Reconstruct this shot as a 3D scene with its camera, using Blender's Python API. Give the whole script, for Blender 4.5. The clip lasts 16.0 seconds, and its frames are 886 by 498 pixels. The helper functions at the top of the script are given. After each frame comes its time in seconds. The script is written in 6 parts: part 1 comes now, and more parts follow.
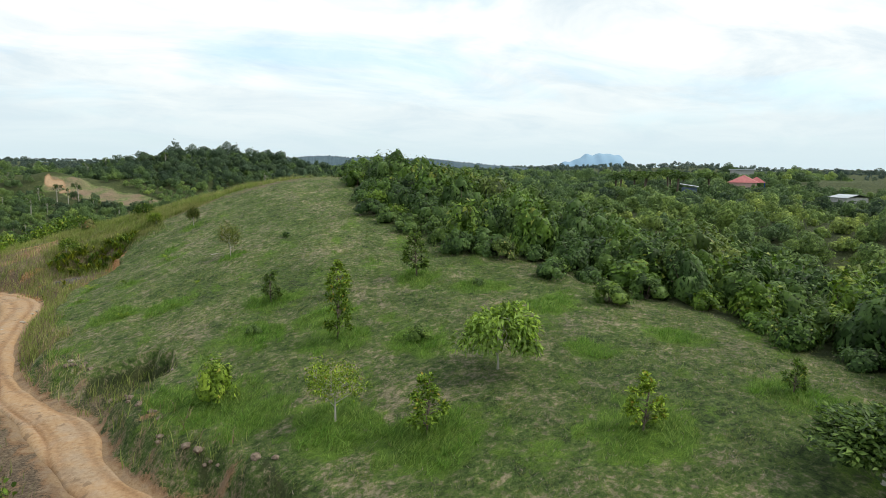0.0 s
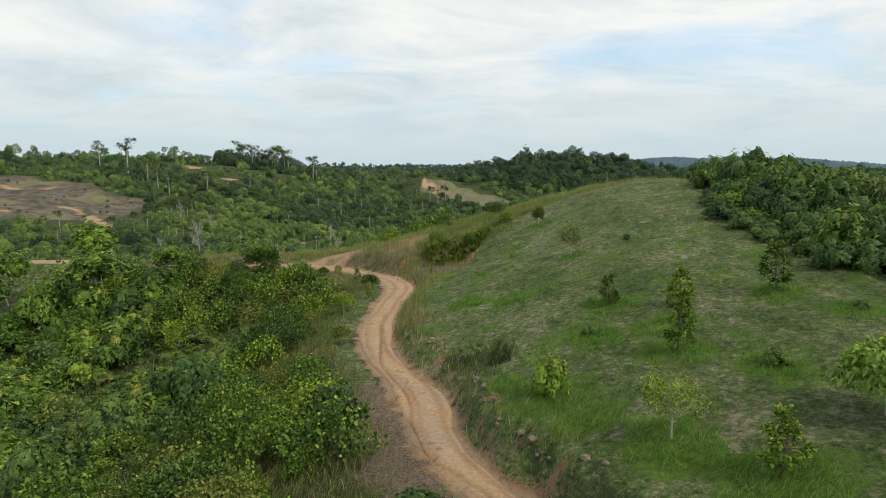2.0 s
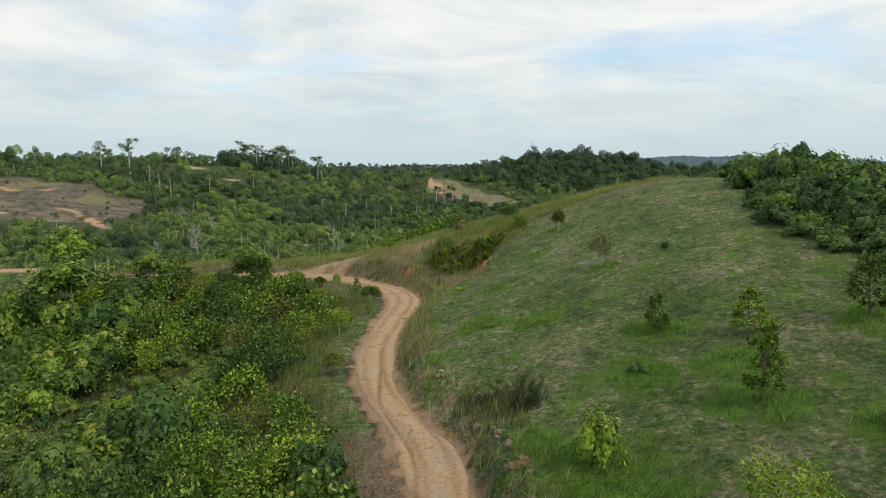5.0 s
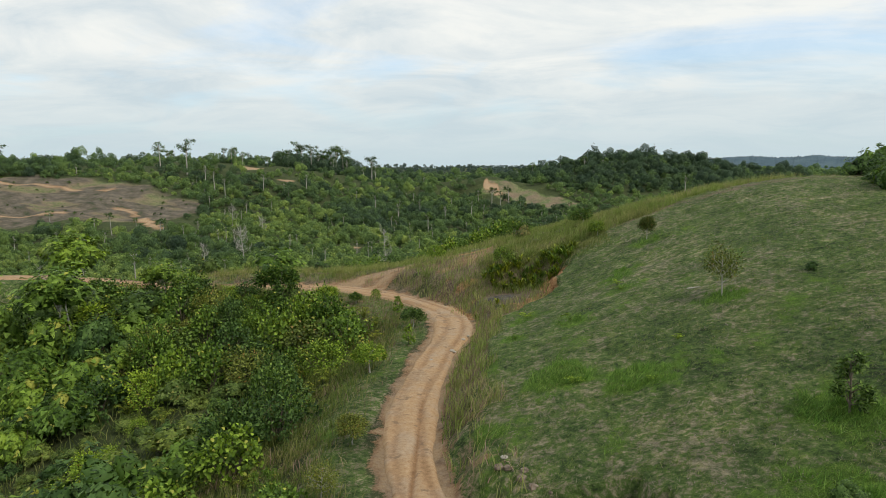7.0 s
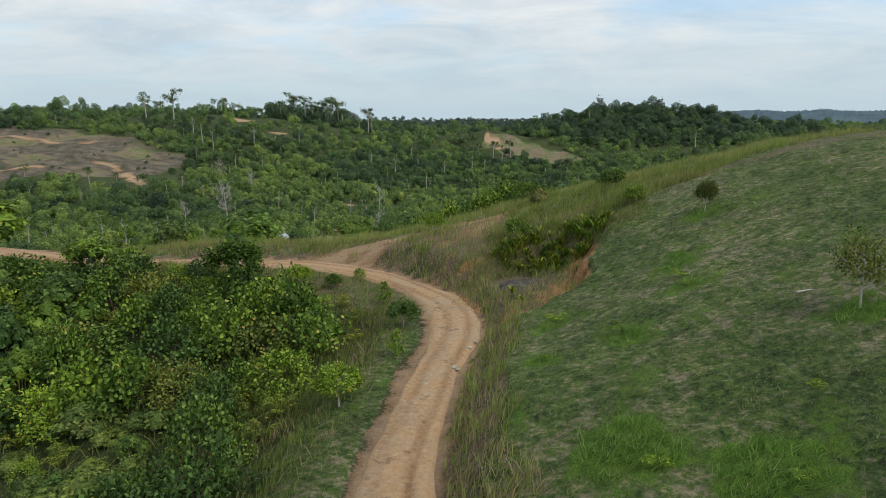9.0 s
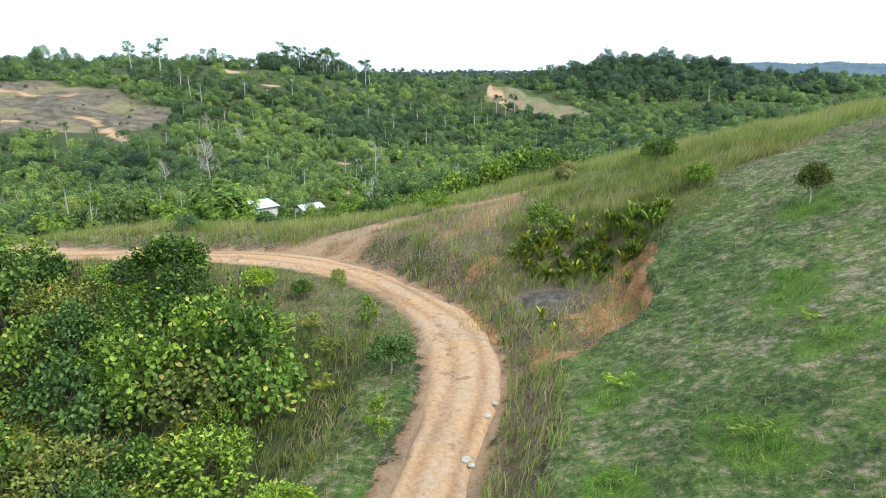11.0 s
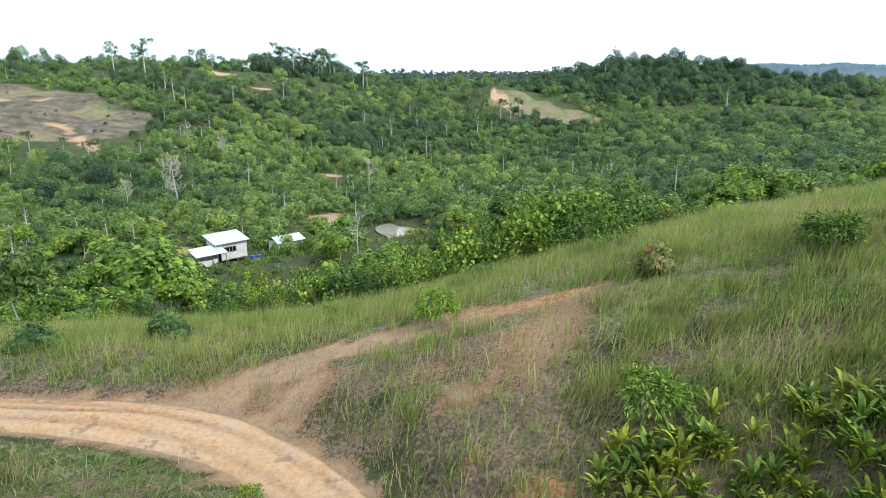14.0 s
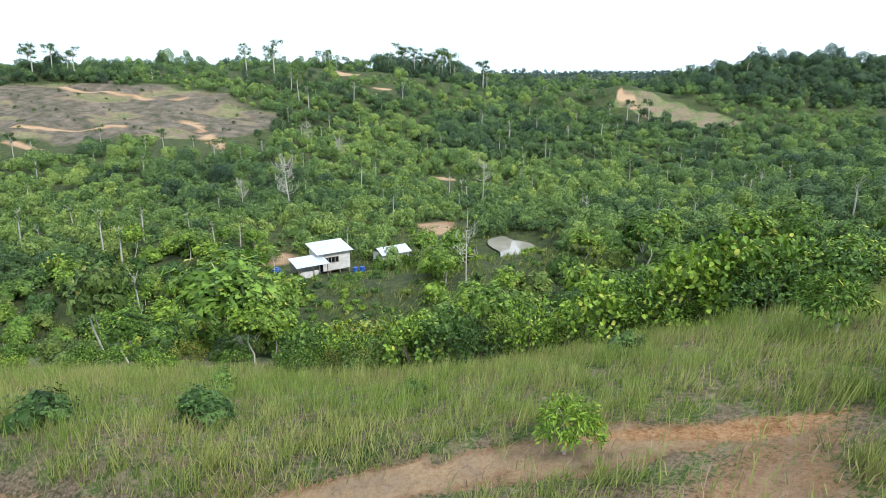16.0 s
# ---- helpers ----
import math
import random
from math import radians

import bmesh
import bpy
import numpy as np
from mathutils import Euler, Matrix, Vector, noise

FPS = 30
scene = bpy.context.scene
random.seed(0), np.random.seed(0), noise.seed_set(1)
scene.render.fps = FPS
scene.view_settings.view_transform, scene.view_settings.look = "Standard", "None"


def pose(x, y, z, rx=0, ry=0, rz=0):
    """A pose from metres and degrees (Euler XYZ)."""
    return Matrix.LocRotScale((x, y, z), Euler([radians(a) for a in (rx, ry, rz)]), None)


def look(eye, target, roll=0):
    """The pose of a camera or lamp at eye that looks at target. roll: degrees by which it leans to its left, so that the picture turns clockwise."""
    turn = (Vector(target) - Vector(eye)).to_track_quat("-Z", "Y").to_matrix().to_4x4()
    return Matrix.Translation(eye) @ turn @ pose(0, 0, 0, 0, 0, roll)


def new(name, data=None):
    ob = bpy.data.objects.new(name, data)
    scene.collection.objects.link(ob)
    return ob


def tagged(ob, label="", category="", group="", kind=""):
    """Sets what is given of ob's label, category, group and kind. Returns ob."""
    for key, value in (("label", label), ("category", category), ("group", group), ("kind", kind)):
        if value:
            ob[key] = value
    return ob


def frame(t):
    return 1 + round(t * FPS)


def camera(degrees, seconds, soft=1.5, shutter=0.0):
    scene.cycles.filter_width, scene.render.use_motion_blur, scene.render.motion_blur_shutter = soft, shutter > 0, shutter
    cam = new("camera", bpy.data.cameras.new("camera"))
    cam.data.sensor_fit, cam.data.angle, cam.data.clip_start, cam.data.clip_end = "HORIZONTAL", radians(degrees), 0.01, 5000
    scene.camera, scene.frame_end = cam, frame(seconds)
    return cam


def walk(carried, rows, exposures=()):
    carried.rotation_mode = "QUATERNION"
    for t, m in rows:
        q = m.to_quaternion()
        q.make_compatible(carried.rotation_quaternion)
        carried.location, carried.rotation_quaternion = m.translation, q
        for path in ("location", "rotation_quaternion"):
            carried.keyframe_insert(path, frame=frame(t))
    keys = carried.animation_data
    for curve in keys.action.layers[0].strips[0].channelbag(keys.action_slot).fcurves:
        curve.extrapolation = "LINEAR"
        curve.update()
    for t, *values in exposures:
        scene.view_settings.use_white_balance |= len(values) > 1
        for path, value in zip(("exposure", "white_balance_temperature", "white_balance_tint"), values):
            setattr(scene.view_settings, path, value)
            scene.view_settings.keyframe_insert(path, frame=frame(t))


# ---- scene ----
cam = camera(70.8, 16.0, soft=0.9)

# seconds, eye, heading (left of north), tilt, roll in degrees
PATH = [
    (0, 0.15, -1.18, 14.12, -30.58, -7.26, 0.67),
    (0.5, 0.16, -1.09, 14.10, -14.23, -7.28, 0.39),
    (0.7, 0.17, -1.12, 14.07, -8.27, -7.26, 0.28),
    (1, 0.23, -0.98, 14.06, -2.15, -7.23, 0.13),
    (1.2, 0.22, -0.91, 14.04, -0.78, -7.23, 0.05),
    (1.5, 0.22, -0.86, 14.04, -0.01, -7.22, 0.04),
    (2, 0.14, -0.62, 14.01, -0.01, -7.22, 0.01),
    (2.5, 0.08, -0.13, 14.00, -0.00, -7.22, -0.04),
    (3, 0.04, 0.79, 13.98, 0.00, -7.22, -0.11),
    (3.5, -0.00, 2.00, 14.00, -0.01, -7.22, -0.11),
    (4, -0.04, 3.13, 13.94, 0.00, -7.23, -0.14),
    (4.5, -0.06, 4.73, 13.92, 0.01, -7.22, -0.16),
    (4.8, -0.11, 5.90, 13.89, -0.03, -7.22, -0.12),
    (5, -0.13, 6.76, 13.92, 0.58, -7.23, -0.20),
    (5.1, -0.17, 7.22, 13.94, 1.65, -7.26, -0.35),
    (5.2, -0.22, 7.68, 13.95, 2.97, -7.22, -0.24),
    (5.4, -0.30, 8.66, 13.95, 4.75, -7.22, -0.22),
    (5.6, -0.36, 9.74, 13.91, 5.40, -7.22, -0.22),
    (6, -0.45, 12.13, 13.76, 5.60, -7.22, -0.22),
    (6.6, -0.57, 16.00, 13.49, 5.62, -7.12, -0.22),
    (7.3, -0.83, 20.34, 13.40, 5.61, -7.00, -0.20),
    (7.5, -0.94, 21.48, 13.45, 5.59, -6.33, -0.21),
    (7.7, -1.06, 22.70, 13.47, 5.59, -3.97, -0.28),
    (7.8, -1.11, 23.31, 13.46, 5.59, -2.75, -0.21),
    (8, -1.21, 24.52, 13.43, 5.58, -1.58, -0.32),
    (8.2, -1.34, 25.71, 13.40, 5.58, -1.35, -0.30),
    (8.3, -1.41, 26.29, 13.36, 5.58, -2.02, -0.30),
    (8.5, -1.54, 27.44, 13.26, 5.57, -4.11, -0.20),
    (8.7, -1.69, 28.68, 13.23, 5.55, -7.11, -0.12),
    (8.9, -1.84, 29.91, 13.20, 5.52, -10.00, 0.00),
    (9.1, -1.98, 31.10, 13.18, 5.52, -12.40, 0.00),
    (9.4, -2.19, 32.85, 13.17, 5.52, -14.60, 0.00),
    (9.8, -2.45, 35.14, 13.19, 5.52, -15.40, 0.00),
    (10.3, -2.78, 38.03, 13.27, 5.52, -15.50, 0.00),
    (10.8, -3.12, 41.06, 13.39, 5.50, -15.47, 0.13),
    (11, -3.24, 42.17, 13.41, 5.51, -15.46, 0.16),
    (11.5, -3.61, 45.45, 13.59, 5.55, -15.44, 0.16),
    (12, -3.99, 48.65, 13.57, 5.55, -15.45, 0.20),
    (12.5, -4.35, 52.00, 13.61, 5.56, -15.44, 0.21),
    (13, -4.73, 55.46, 13.97, 5.57, -15.44, 0.19),
    (13.5, -5.09, 58.69, 14.35, 5.56, -15.43, 0.18),
    (14, -5.44, 61.98, 14.41, 5.57, -15.41, 0.18),
    (14.5, -5.74, 64.60, 14.38, 5.58, -15.42, 0.19),
    (15, -6.04, 67.09, 14.34, 5.79, -15.44, 0.18),
    (15.2, -6.21, 68.07, 14.31, 7.98, -15.45, 0.15),
    (15.5, -6.61, 69.56, 14.31, 13.19, -15.44, 0.07),
    (15.7, -6.87, 70.45, 14.29, 14.49, -15.41, 0.03),
    (16, -7.36, 71.74, 14.30, 16.24, -15.42, 0.05),
]


def aim(x, y, z, heading, tilt, roll):
    h, v = radians(heading), radians(tilt)
    ahead = Vector((-math.sin(h) * math.cos(v), math.cos(h) * math.cos(v), math.sin(v)))
    return look((x, y, z), Vector((x, y, z)) + ahead * 10, roll)


EXPOSURES = [
    (0, 0.0, 6950, 10), (0.5, -0.05, 6950, 10), (1.2, -0.22, 6950, 10), (3.5, -0.28, 6950, 10), (7.5, -0.3, 6950, 10), (8.2, -0.46, 6650, 10), (8.7, -0.64, 6600, 10), (9.2, -0.1, 6650, 10), (9.8, 0.5, 6350, 10), (10.8, 0.71, 6150, 10), (16, 0.69, 6150, 10),
]
walk(cam, [(t, aim(*row)) for t, *row in PATH], EXPOSURES)

# ---- sky and sun: thin bright cloud, soft sun ----
SUN_HEIGHT, SUN_FROM = 48.0, 120.0  # degrees above the horizon; bearing it shines from (clockwise from +y)
world = bpy.data.worlds.new("sky")
scene.world = world
world.use_nodes = True
wn, wl = world.node_tree.nodes, world.node_tree.links
wn.clear()


def wnode(kind, **values):
    n = wn.new(kind)
    for k, v in values.items():
        n.inputs[k].default_value = v
    return n


sky = wn.new("ShaderNodeTexSky")
sky.sky_type, sky.sun_disc = "NISHITA", False
sky.sun_elevation, sky.sun_rotation = radians(SUN_HEIGHT), radians(SUN_FROM)
sky.air_density, sky.dust_density, sky.ozone_density = 1.0, 1.5, 1.0
coord = wn.new("ShaderNodeTexCoord")
split = wn.new("ShaderNodeSeparateXYZ")
wl.new(coord.outputs["Generated"], split.inputs[0])
# cloud sheet: direction divided by height, so that it flattens towards the horizon
lift = wn.new("ShaderNodeMath")
lift.operation = "ADD"
lift.inputs[1].default_value = 0.16
wl.new(split.outputs["Z"], lift.inputs[0])
sheet = wn.new("ShaderNodeVectorMath")
sheet.operation = "DIVIDE"
wl.new(coord.outputs["Generated"], sheet.inputs[0])
wl.new(lift.outputs[0], sheet.inputs[1])
flat = wn.new("ShaderNodeMapping")
flat.inputs["Scale"].default_value = (0.75, 1.0, 0.0)
flat.inputs["Location"].default_value = (1.3, 0.4, 0.0)
wl.new(sheet.outputs[0], flat.inputs[0])
big = wnode("ShaderNodeTexNoise", Scale=1.1, Detail=9.0, Roughness=0.56, Distortion=0.5)
wl.new(flat.outputs[0], big.inputs["Vector"])
cover = wn.new("ShaderNodeMapRange")
cover.inputs["From Min"].default_value, cover.inputs["From Max"].default_value = 0.32, 0.50
cover.inputs["To Min"].default_value = 0.5
wl.new(big.outputs["Fac"], cover.inputs["Value"])
fine = wnode("ShaderNodeTexNoise", Scale=1.6, Detail=10.0, Roughness=0.62, Distortion=0.6)
wl.new(flat.outputs[0], fine.inputs["Vector"])
tone = wn.new("ShaderNodeValToRGB")
tone.color_ramp.elements[0].position, tone.color_ramp.elements[0].color = 0.34, (6.9, 8.2, 9.3, 1)
tone.color_ramp.elements[1].position, tone.color_ramp.elements[1].color = 0.60, (9.9, 10.5, 10.8, 1)
wl.new(fine.outputs["Fac"], tone.inputs[0])
mixed = wn.new("ShaderNodeMix")
mixed.data_type = "RGBA"
wl.new(cover.outputs[0], mixed.inputs["Factor"])
clear = wn.new("ShaderNodeMix")
clear.data_type, clear.blend_type = "RGBA", "MULTIPLY"
clear.inputs["Factor"].default_value = 1.0
clear.inputs[7].default_value = (1.7, 2.2, 2.5, 1)
wl.new(sky.outputs[0], clear.inputs[6])
wl.new(clear.outputs[2], mixed.inputs[6])
wl.new(tone.outputs[0], mixed.inputs[7])
# the cloud thins into pale haze at the horizon
low = wn.new("ShaderNodeMapRange")
low.inputs["From Min"].default_value, low.inputs["From Max"].default_value = 0.015, 0.17
wl.new(split.outputs["Z"], low.inputs["Value"])
pale = wn.new("ShaderNodeMix")
pale.data_type = "RGBA"
pale.inputs[6].default_value = (6.2, 7.8, 8.8, 1)
wl.new(low.outputs[0], pale.inputs["Factor"])
wl.new(mixed.outputs[2], pale.inputs[7])
back = wnode("ShaderNodeBackground", Strength=0.108)
wl.new(pale.outputs[2], back.inputs["Color"])
wout = wn.new("ShaderNodeOutputWorld")
wl.new(back.outputs[0], wout.inputs[0])

sun = bpy.data.lights.new("sun", "SUN")
sun.energy, sun.angle, sun.color = 2.4, radians(14), (1.0, 0.965, 0.91)
b, e = radians(SUN_FROM), radians(SUN_HEIGHT)
sun_from = Vector((math.sin(b) * math.cos(e), math.cos(b) * math.cos(e), math.sin(e)))
new("sun", sun).matrix_world = look(sun_from * 100, (0, 0, 0))


# ---- materials ----
class Mat:
    """A small builder for node materials."""

    def __init__(self, name, rough=0.8):
        self.m = bpy.data.materials.new(name)
        self.m.use_nodes = True
        self.n, self.l = self.m.node_tree.nodes, self.m.node_tree.links
        self.b = self.n["Principled BSDF"]
        self.b.inputs["Roughness"].default_value = rough
        self.b.inputs["Specular IOR Level"].default_value = 0.25
        self.c = self.n.new("ShaderNodeTexCoord")

    def noise(self, scale, detail=6.0, rough=0.6, stretch=None, distortion=0.0):
        n = self.n.new("ShaderNodeTexNoise")
        n.inputs["Scale"].default_value, n.inputs["Detail"].default_value = scale, detail
        n.inputs["Roughness"].default_value, n.inputs["Distortion"].default_value = rough, distortion
        src = self.c.outputs["Object"]
        if stretch:
            mp = self.n.new("ShaderNodeMapping")
            mp.inputs["Scale"].default_value = stretch
            self.l.new(src, mp.inputs[0])
            src = mp.outputs[0]
        self.l.new(src, n.inputs["Vector"])
        return n.outputs["Fac"]

    def ramp(self, fac, *stops):
        r = self.n.new("ShaderNodeValToRGB")
        els = r.color_ramp.elements
        while len(els) < len(stops):
            els.new(0.5)
        for e, (p, c) in zip(els, stops):
            e.position, e.color = p, (*c, 1) if len(c) == 3 else c
        self.l.new(fac, r.inputs[0])
        return r.outputs[0]

    def step(self, fac, lo, hi):
        r = self.n.new("ShaderNodeMapRange")
        r.interpolation_type = "SMOOTHSTEP"
        r.inputs["From Min"].default_value, r.inputs["From Max"].default_value = lo, hi
        self.l.new(fac, r.inputs["Value"])
        return r.outputs[0]

    def math(self, op, a, b):
        r = self.n.new("ShaderNodeMath")
        r.operation = op
        for i, v in enumerate((a, b)):
            if isinstance(v, (int, float)):
                r.inputs[i].default_value = v
            else:
                self.l.new(v, r.inputs[i])
        return r.outputs[0]

    def mix(self, fac, a, b, blend="MIX"):
        r = self.n.new("ShaderNodeMix")
        r.data_type, r.blend_type = "RGBA", blend
        for i, v in ((0, fac), (6, a), (7, b)):
            if isinstance(v, (int, float)):
                r.inputs[i].default_value = v
            elif isinstance(v, tuple):
                r.inputs[i].default_value = (*v, 1)
            else:
                self.l.new(v, r.inputs[i])
        return r.outputs[2]

    def attr(self, name, channel=None):
        a = self.n.new("ShaderNodeAttribute")
        a.attribute_name = name
        if channel is None:
            return a.outputs["Fac"]
        s = self.n.new("ShaderNodeSeparateColor")
        self.l.new(a.outputs["Color"], s.inputs[0])
        return s.outputs[channel]

    def random(self):
        return self.n.new("ShaderNodeObjectInfo").outputs["Random"]

    def island(self):
        return self.n.new("ShaderNodeNewGeometry").outputs["Random Per Island"]

    def color(self, c):
        if isinstance(c, tuple):
            self.b.inputs["Base Color"].default_value = (*c, 1)
        else:
            self.l.new(c, self.b.inputs["Base Color"])
        return self

    def bump(self, height, strength=0.5, distance=0.05):
        p = self.n.new("ShaderNodeBump")
        p.inputs["Strength"].default_value, p.inputs["Distance"].default_value = strength, distance
        self.l.new(height, p.inputs["Height"])
        self.l.new(p.outputs[0], self.b.inputs["Normal"])
        return self

    def through_light(self, amount, color):
        """Lets part of the light through thin leaves."""
        t = self.n.new("ShaderNodeBsdfTranslucent")
        if isinstance(color, tuple):
            t.inputs["Color"].default_value = (*color, 1)
        else:
            self.l.new(color, t.inputs["Color"])
        s = self.n.new("ShaderNodeMixShader")
        s.inputs[0].default_value = amount
        self.l.new(self.b.outputs[0], s.inputs[1])
        self.l.new(t.outputs[0], s.inputs[2])
        self.l.new(s.outputs[0], self.n["Material Output"].inputs[0])
        return self

    def ragged(self, keep):
        """Cuts the outline of each leaf spray into leaflets where keep is 0."""
        out = self.n["Material Output"].inputs[0]
        t = self.n.new("ShaderNodeBsdfTransparent")
        s = self.n.new("ShaderNodeMixShader")
        last = out.links[0].from_socket
        self.l.new(keep, s.inputs[0])
        self.l.new(t.outputs[0], s.inputs[1])
        self.l.new(last, s.inputs[2])
        self.l.new(s.outputs[0], out)
        return self


def ground_material():
    k = Mat("ground_soil_and_grass", 0.95)
    soil, lawn, straw, lush = k.attr("zone", 0), k.attr("zone", 1), k.attr("zone", 2), k.attr("lush")
    big, mid, fine = k.noise(0.06, 5), k.noise(0.9, 7, 0.7), k.noise(7.0, 7, 0.75)
    blades = k.noise(22.0, 4, 0.8)
    lump = k.noise(2.2, 5, 0.75, None, 0.6)
    # scrub ground, its colour lowered to hold the shade under shrubs
    scrub = k.ramp(mid, (0.3, (0.024, 0.036, 0.012)), (0.5, (0.046, 0.062, 0.020)), (0.72, (0.095, 0.105, 0.04)))
    # mown field: dark olive turf under mats of pale dead thatch, and green regrowth; the darkest stop is soil and
    # painted shade between tufts
    mats = k.math("ADD", k.math("MULTIPLY", k.noise(2.8, 8, 0.72, (1.0, 1.2, 1.0), 0.3), 0.62), k.math("MULTIPLY", fine, 0.38))
    worn = k.math("ADD", k.math("MULTIPLY", k.math("SUBTRACT", k.noise(0.13, 4, 0.55), 0.5), 0.26), k.math("MULTIPLY", k.math("SUBTRACT", k.noise(0.75, 5, 0.65, None, 0.8), 0.5), 0.30))
    thatch = k.ramp(k.math("ADD", mats, worn), (0.38, (0.026, 0.044, 0.013)), (0.45, (0.062, 0.110, 0.023)), (0.515, (0.104, 0.152, 0.042)), (0.55, (0.192, 0.180, 0.104)), (0.62, (0.32, 0.275, 0.188)))
    green = k.ramp(blades, (0.34, (0.030, 0.064, 0.008)), (0.50, (0.086, 0.165, 0.019)), (0.64, (0.165, 0.265, 0.038)))
    spread = k.math("ADD", k.math("ADD", k.math("MULTIPLY", mid, 0.55), k.math("MULTIPLY", lump, 0.75)), k.math("MULTIPLY", lush, 0.62))
    turf = k.mix(k.step(k.math("ADD", spread, k.math("MULTIPLY", fine, 0.3)), 0.86, 1.06), thatch, green)
    turf = k.mix(1.0, turf, k.ramp(k.noise(1.6, 8, 0.75, None, 0.5), (0.36, (0.58, 0.62, 0.60)), (0.50, (0.96, 0.98, 0.96)), (0.64, (1.40, 1.34, 1.30))), "MULTIPLY")
    earth = k.ramp(fine, (0.25, (0.14, 0.065, 0.034)), (0.5, (0.28, 0.16, 0.085)), (0.75, (0.40, 0.265, 0.165)))
    trodden = k.ramp(fine, (0.28, (0.24, 0.15, 0.085)), (0.46, (0.38, 0.25, 0.145)), (0.66, (0.47, 0.34, 0.215)))
    earth = k.mix(k.step(soil, 0.58, 0.86), earth, trodden)
    dry = k.ramp(fine, (0.36, (0.082, 0.058, 0.038)), (0.50, (0.185, 0.135, 0.092)), (0.66, (0.32, 0.255, 0.185)))
    earth = k.mix(k.step(mid, 0.42, 0.66), earth, k.ramp(lump, (0.35, (0.21, 0.135, 0.085)), (0.65, (0.38, 0.28, 0.195))))
    ochre = k.ramp(k.math("ADD", k.math("MULTIPLY", fine, 0.5), k.math("MULTIPLY", lump, 0.5)), (0.36, (0.17, 0.068, 0.028)), (0.48, (0.37, 0.19, 0.085)), (0.60, (0.52, 0.33, 0.185)))
    earth = k.mix(k.step(k.math("ADD", k.attr("ochre"), k.math("MULTIPLY", k.math("SUBTRACT", mid, 0.5), 0.8)), 0.3, 0.6), earth, ochre)
    edge = k.math("MULTIPLY", k.math("SUBTRACT", fine, 0.5), 1.1)
    c = k.mix(k.step(k.math("ADD", lawn, edge), 0.35, 0.65), scrub, turf)
    c = k.mix(k.step(k.math("ADD", straw, edge), 0.3, 0.7), c, dry)
    heath = k.ramp(k.noise(0.22, 8, 0.7), (0.36, (0.050, 0.062, 0.030)), (0.46, (0.095, 0.080, 0.058)), (0.56, (0.135, 0.112, 0.088)), (0.68, (0.19, 0.150, 0.112)))
    c = k.mix(k.step(k.math("ADD", k.attr("heath"), k.math("MULTIPLY", edge, 0.4)), 0.3, 0.6), c, heath)
    c = k.mix(1.0, c, k.ramp(k.noise(0.3, 7, 0.72, None, 0.4), (0.34, (0.74, 0.76, 0.78)), (0.66, (1.22, 1.20, 1.16))), "MULTIPLY")
    wet = k.ramp(mid, (0.35, (0.040, 0.034, 0.030)), (0.5, (0.105, 0.092, 0.085)), (0.65, (0.21, 0.19, 0.175)))
    c = k.mix(k.step(k.math("ADD", soil, edge), 0.35, 0.6), c, earth)
    c = k.mix(k.step(k.math("ADD", k.attr("mud"), k.math("MULTIPLY", edge, 0.5)), 0.35, 0.6), c, wet)
    c = k.mix(0.3, c, k.ramp(big, (0.3, (0.36, 0.40, 0.36)), (0.7, (0.70, 0.70, 0.66))), "OVERLAY")
    return k.color(c).bump(k.math("ADD", k.math("ADD", fine, lump), k.math("MULTIPLY", blades, 0.8)), 1.0, 0.15).m


def road_material():
    k = Mat("dirt_road", 0.92)
    mid, fine, grit = k.noise(0.6, 6, 0.65), k.noise(4.5, 8, 0.7), k.noise(26, 4, 0.8)
    wear = k.attr("wear")
    c = k.ramp(fine, (0.26, (0.22, 0.125, 0.062)), (0.42, (0.36, 0.225, 0.118)), (0.60, (0.42, 0.28, 0.158)), (0.80, (0.50, 0.37, 0.23)))
    c = k.mix(k.step(mid, 0.42, 0.68), c, k.ramp(fine, (0.3, (0.29, 0.20, 0.125)), (0.7, (0.44, 0.34, 0.24))))
    c = k.mix(k.math("MULTIPLY", wear, 0.95), c, k.ramp(fine, (0.35, (0.15, 0.075, 0.034)), (0.65, (0.29, 0.16, 0.075))))
    c = k.mix(k.math("MULTIPLY", k.step(grit, 0.6, 0.75), 0.5), c, (0.42, 0.32, 0.22))
    c = k.mix(k.math("MULTIPLY", k.step(k.noise(0.35, 5, 0.6), 0.52, 0.66), 0.4), c, k.ramp(fine, (0.35, (0.19, 0.14, 0.095)), (0.65, (0.32, 0.25, 0.175))))
    c = k.mix(k.math("MULTIPLY", k.step(k.noise(1.3, 4, 0.5), 0.62, 0.68), 0.6), c, (0.15, 0.10, 0.065))
    return k.color(c).bump(k.math("ADD", fine, k.math("MULTIPLY", grit, 0.4)), 0.9, 0.06).m


GROUND, ROAD = ground_material(), road_material()


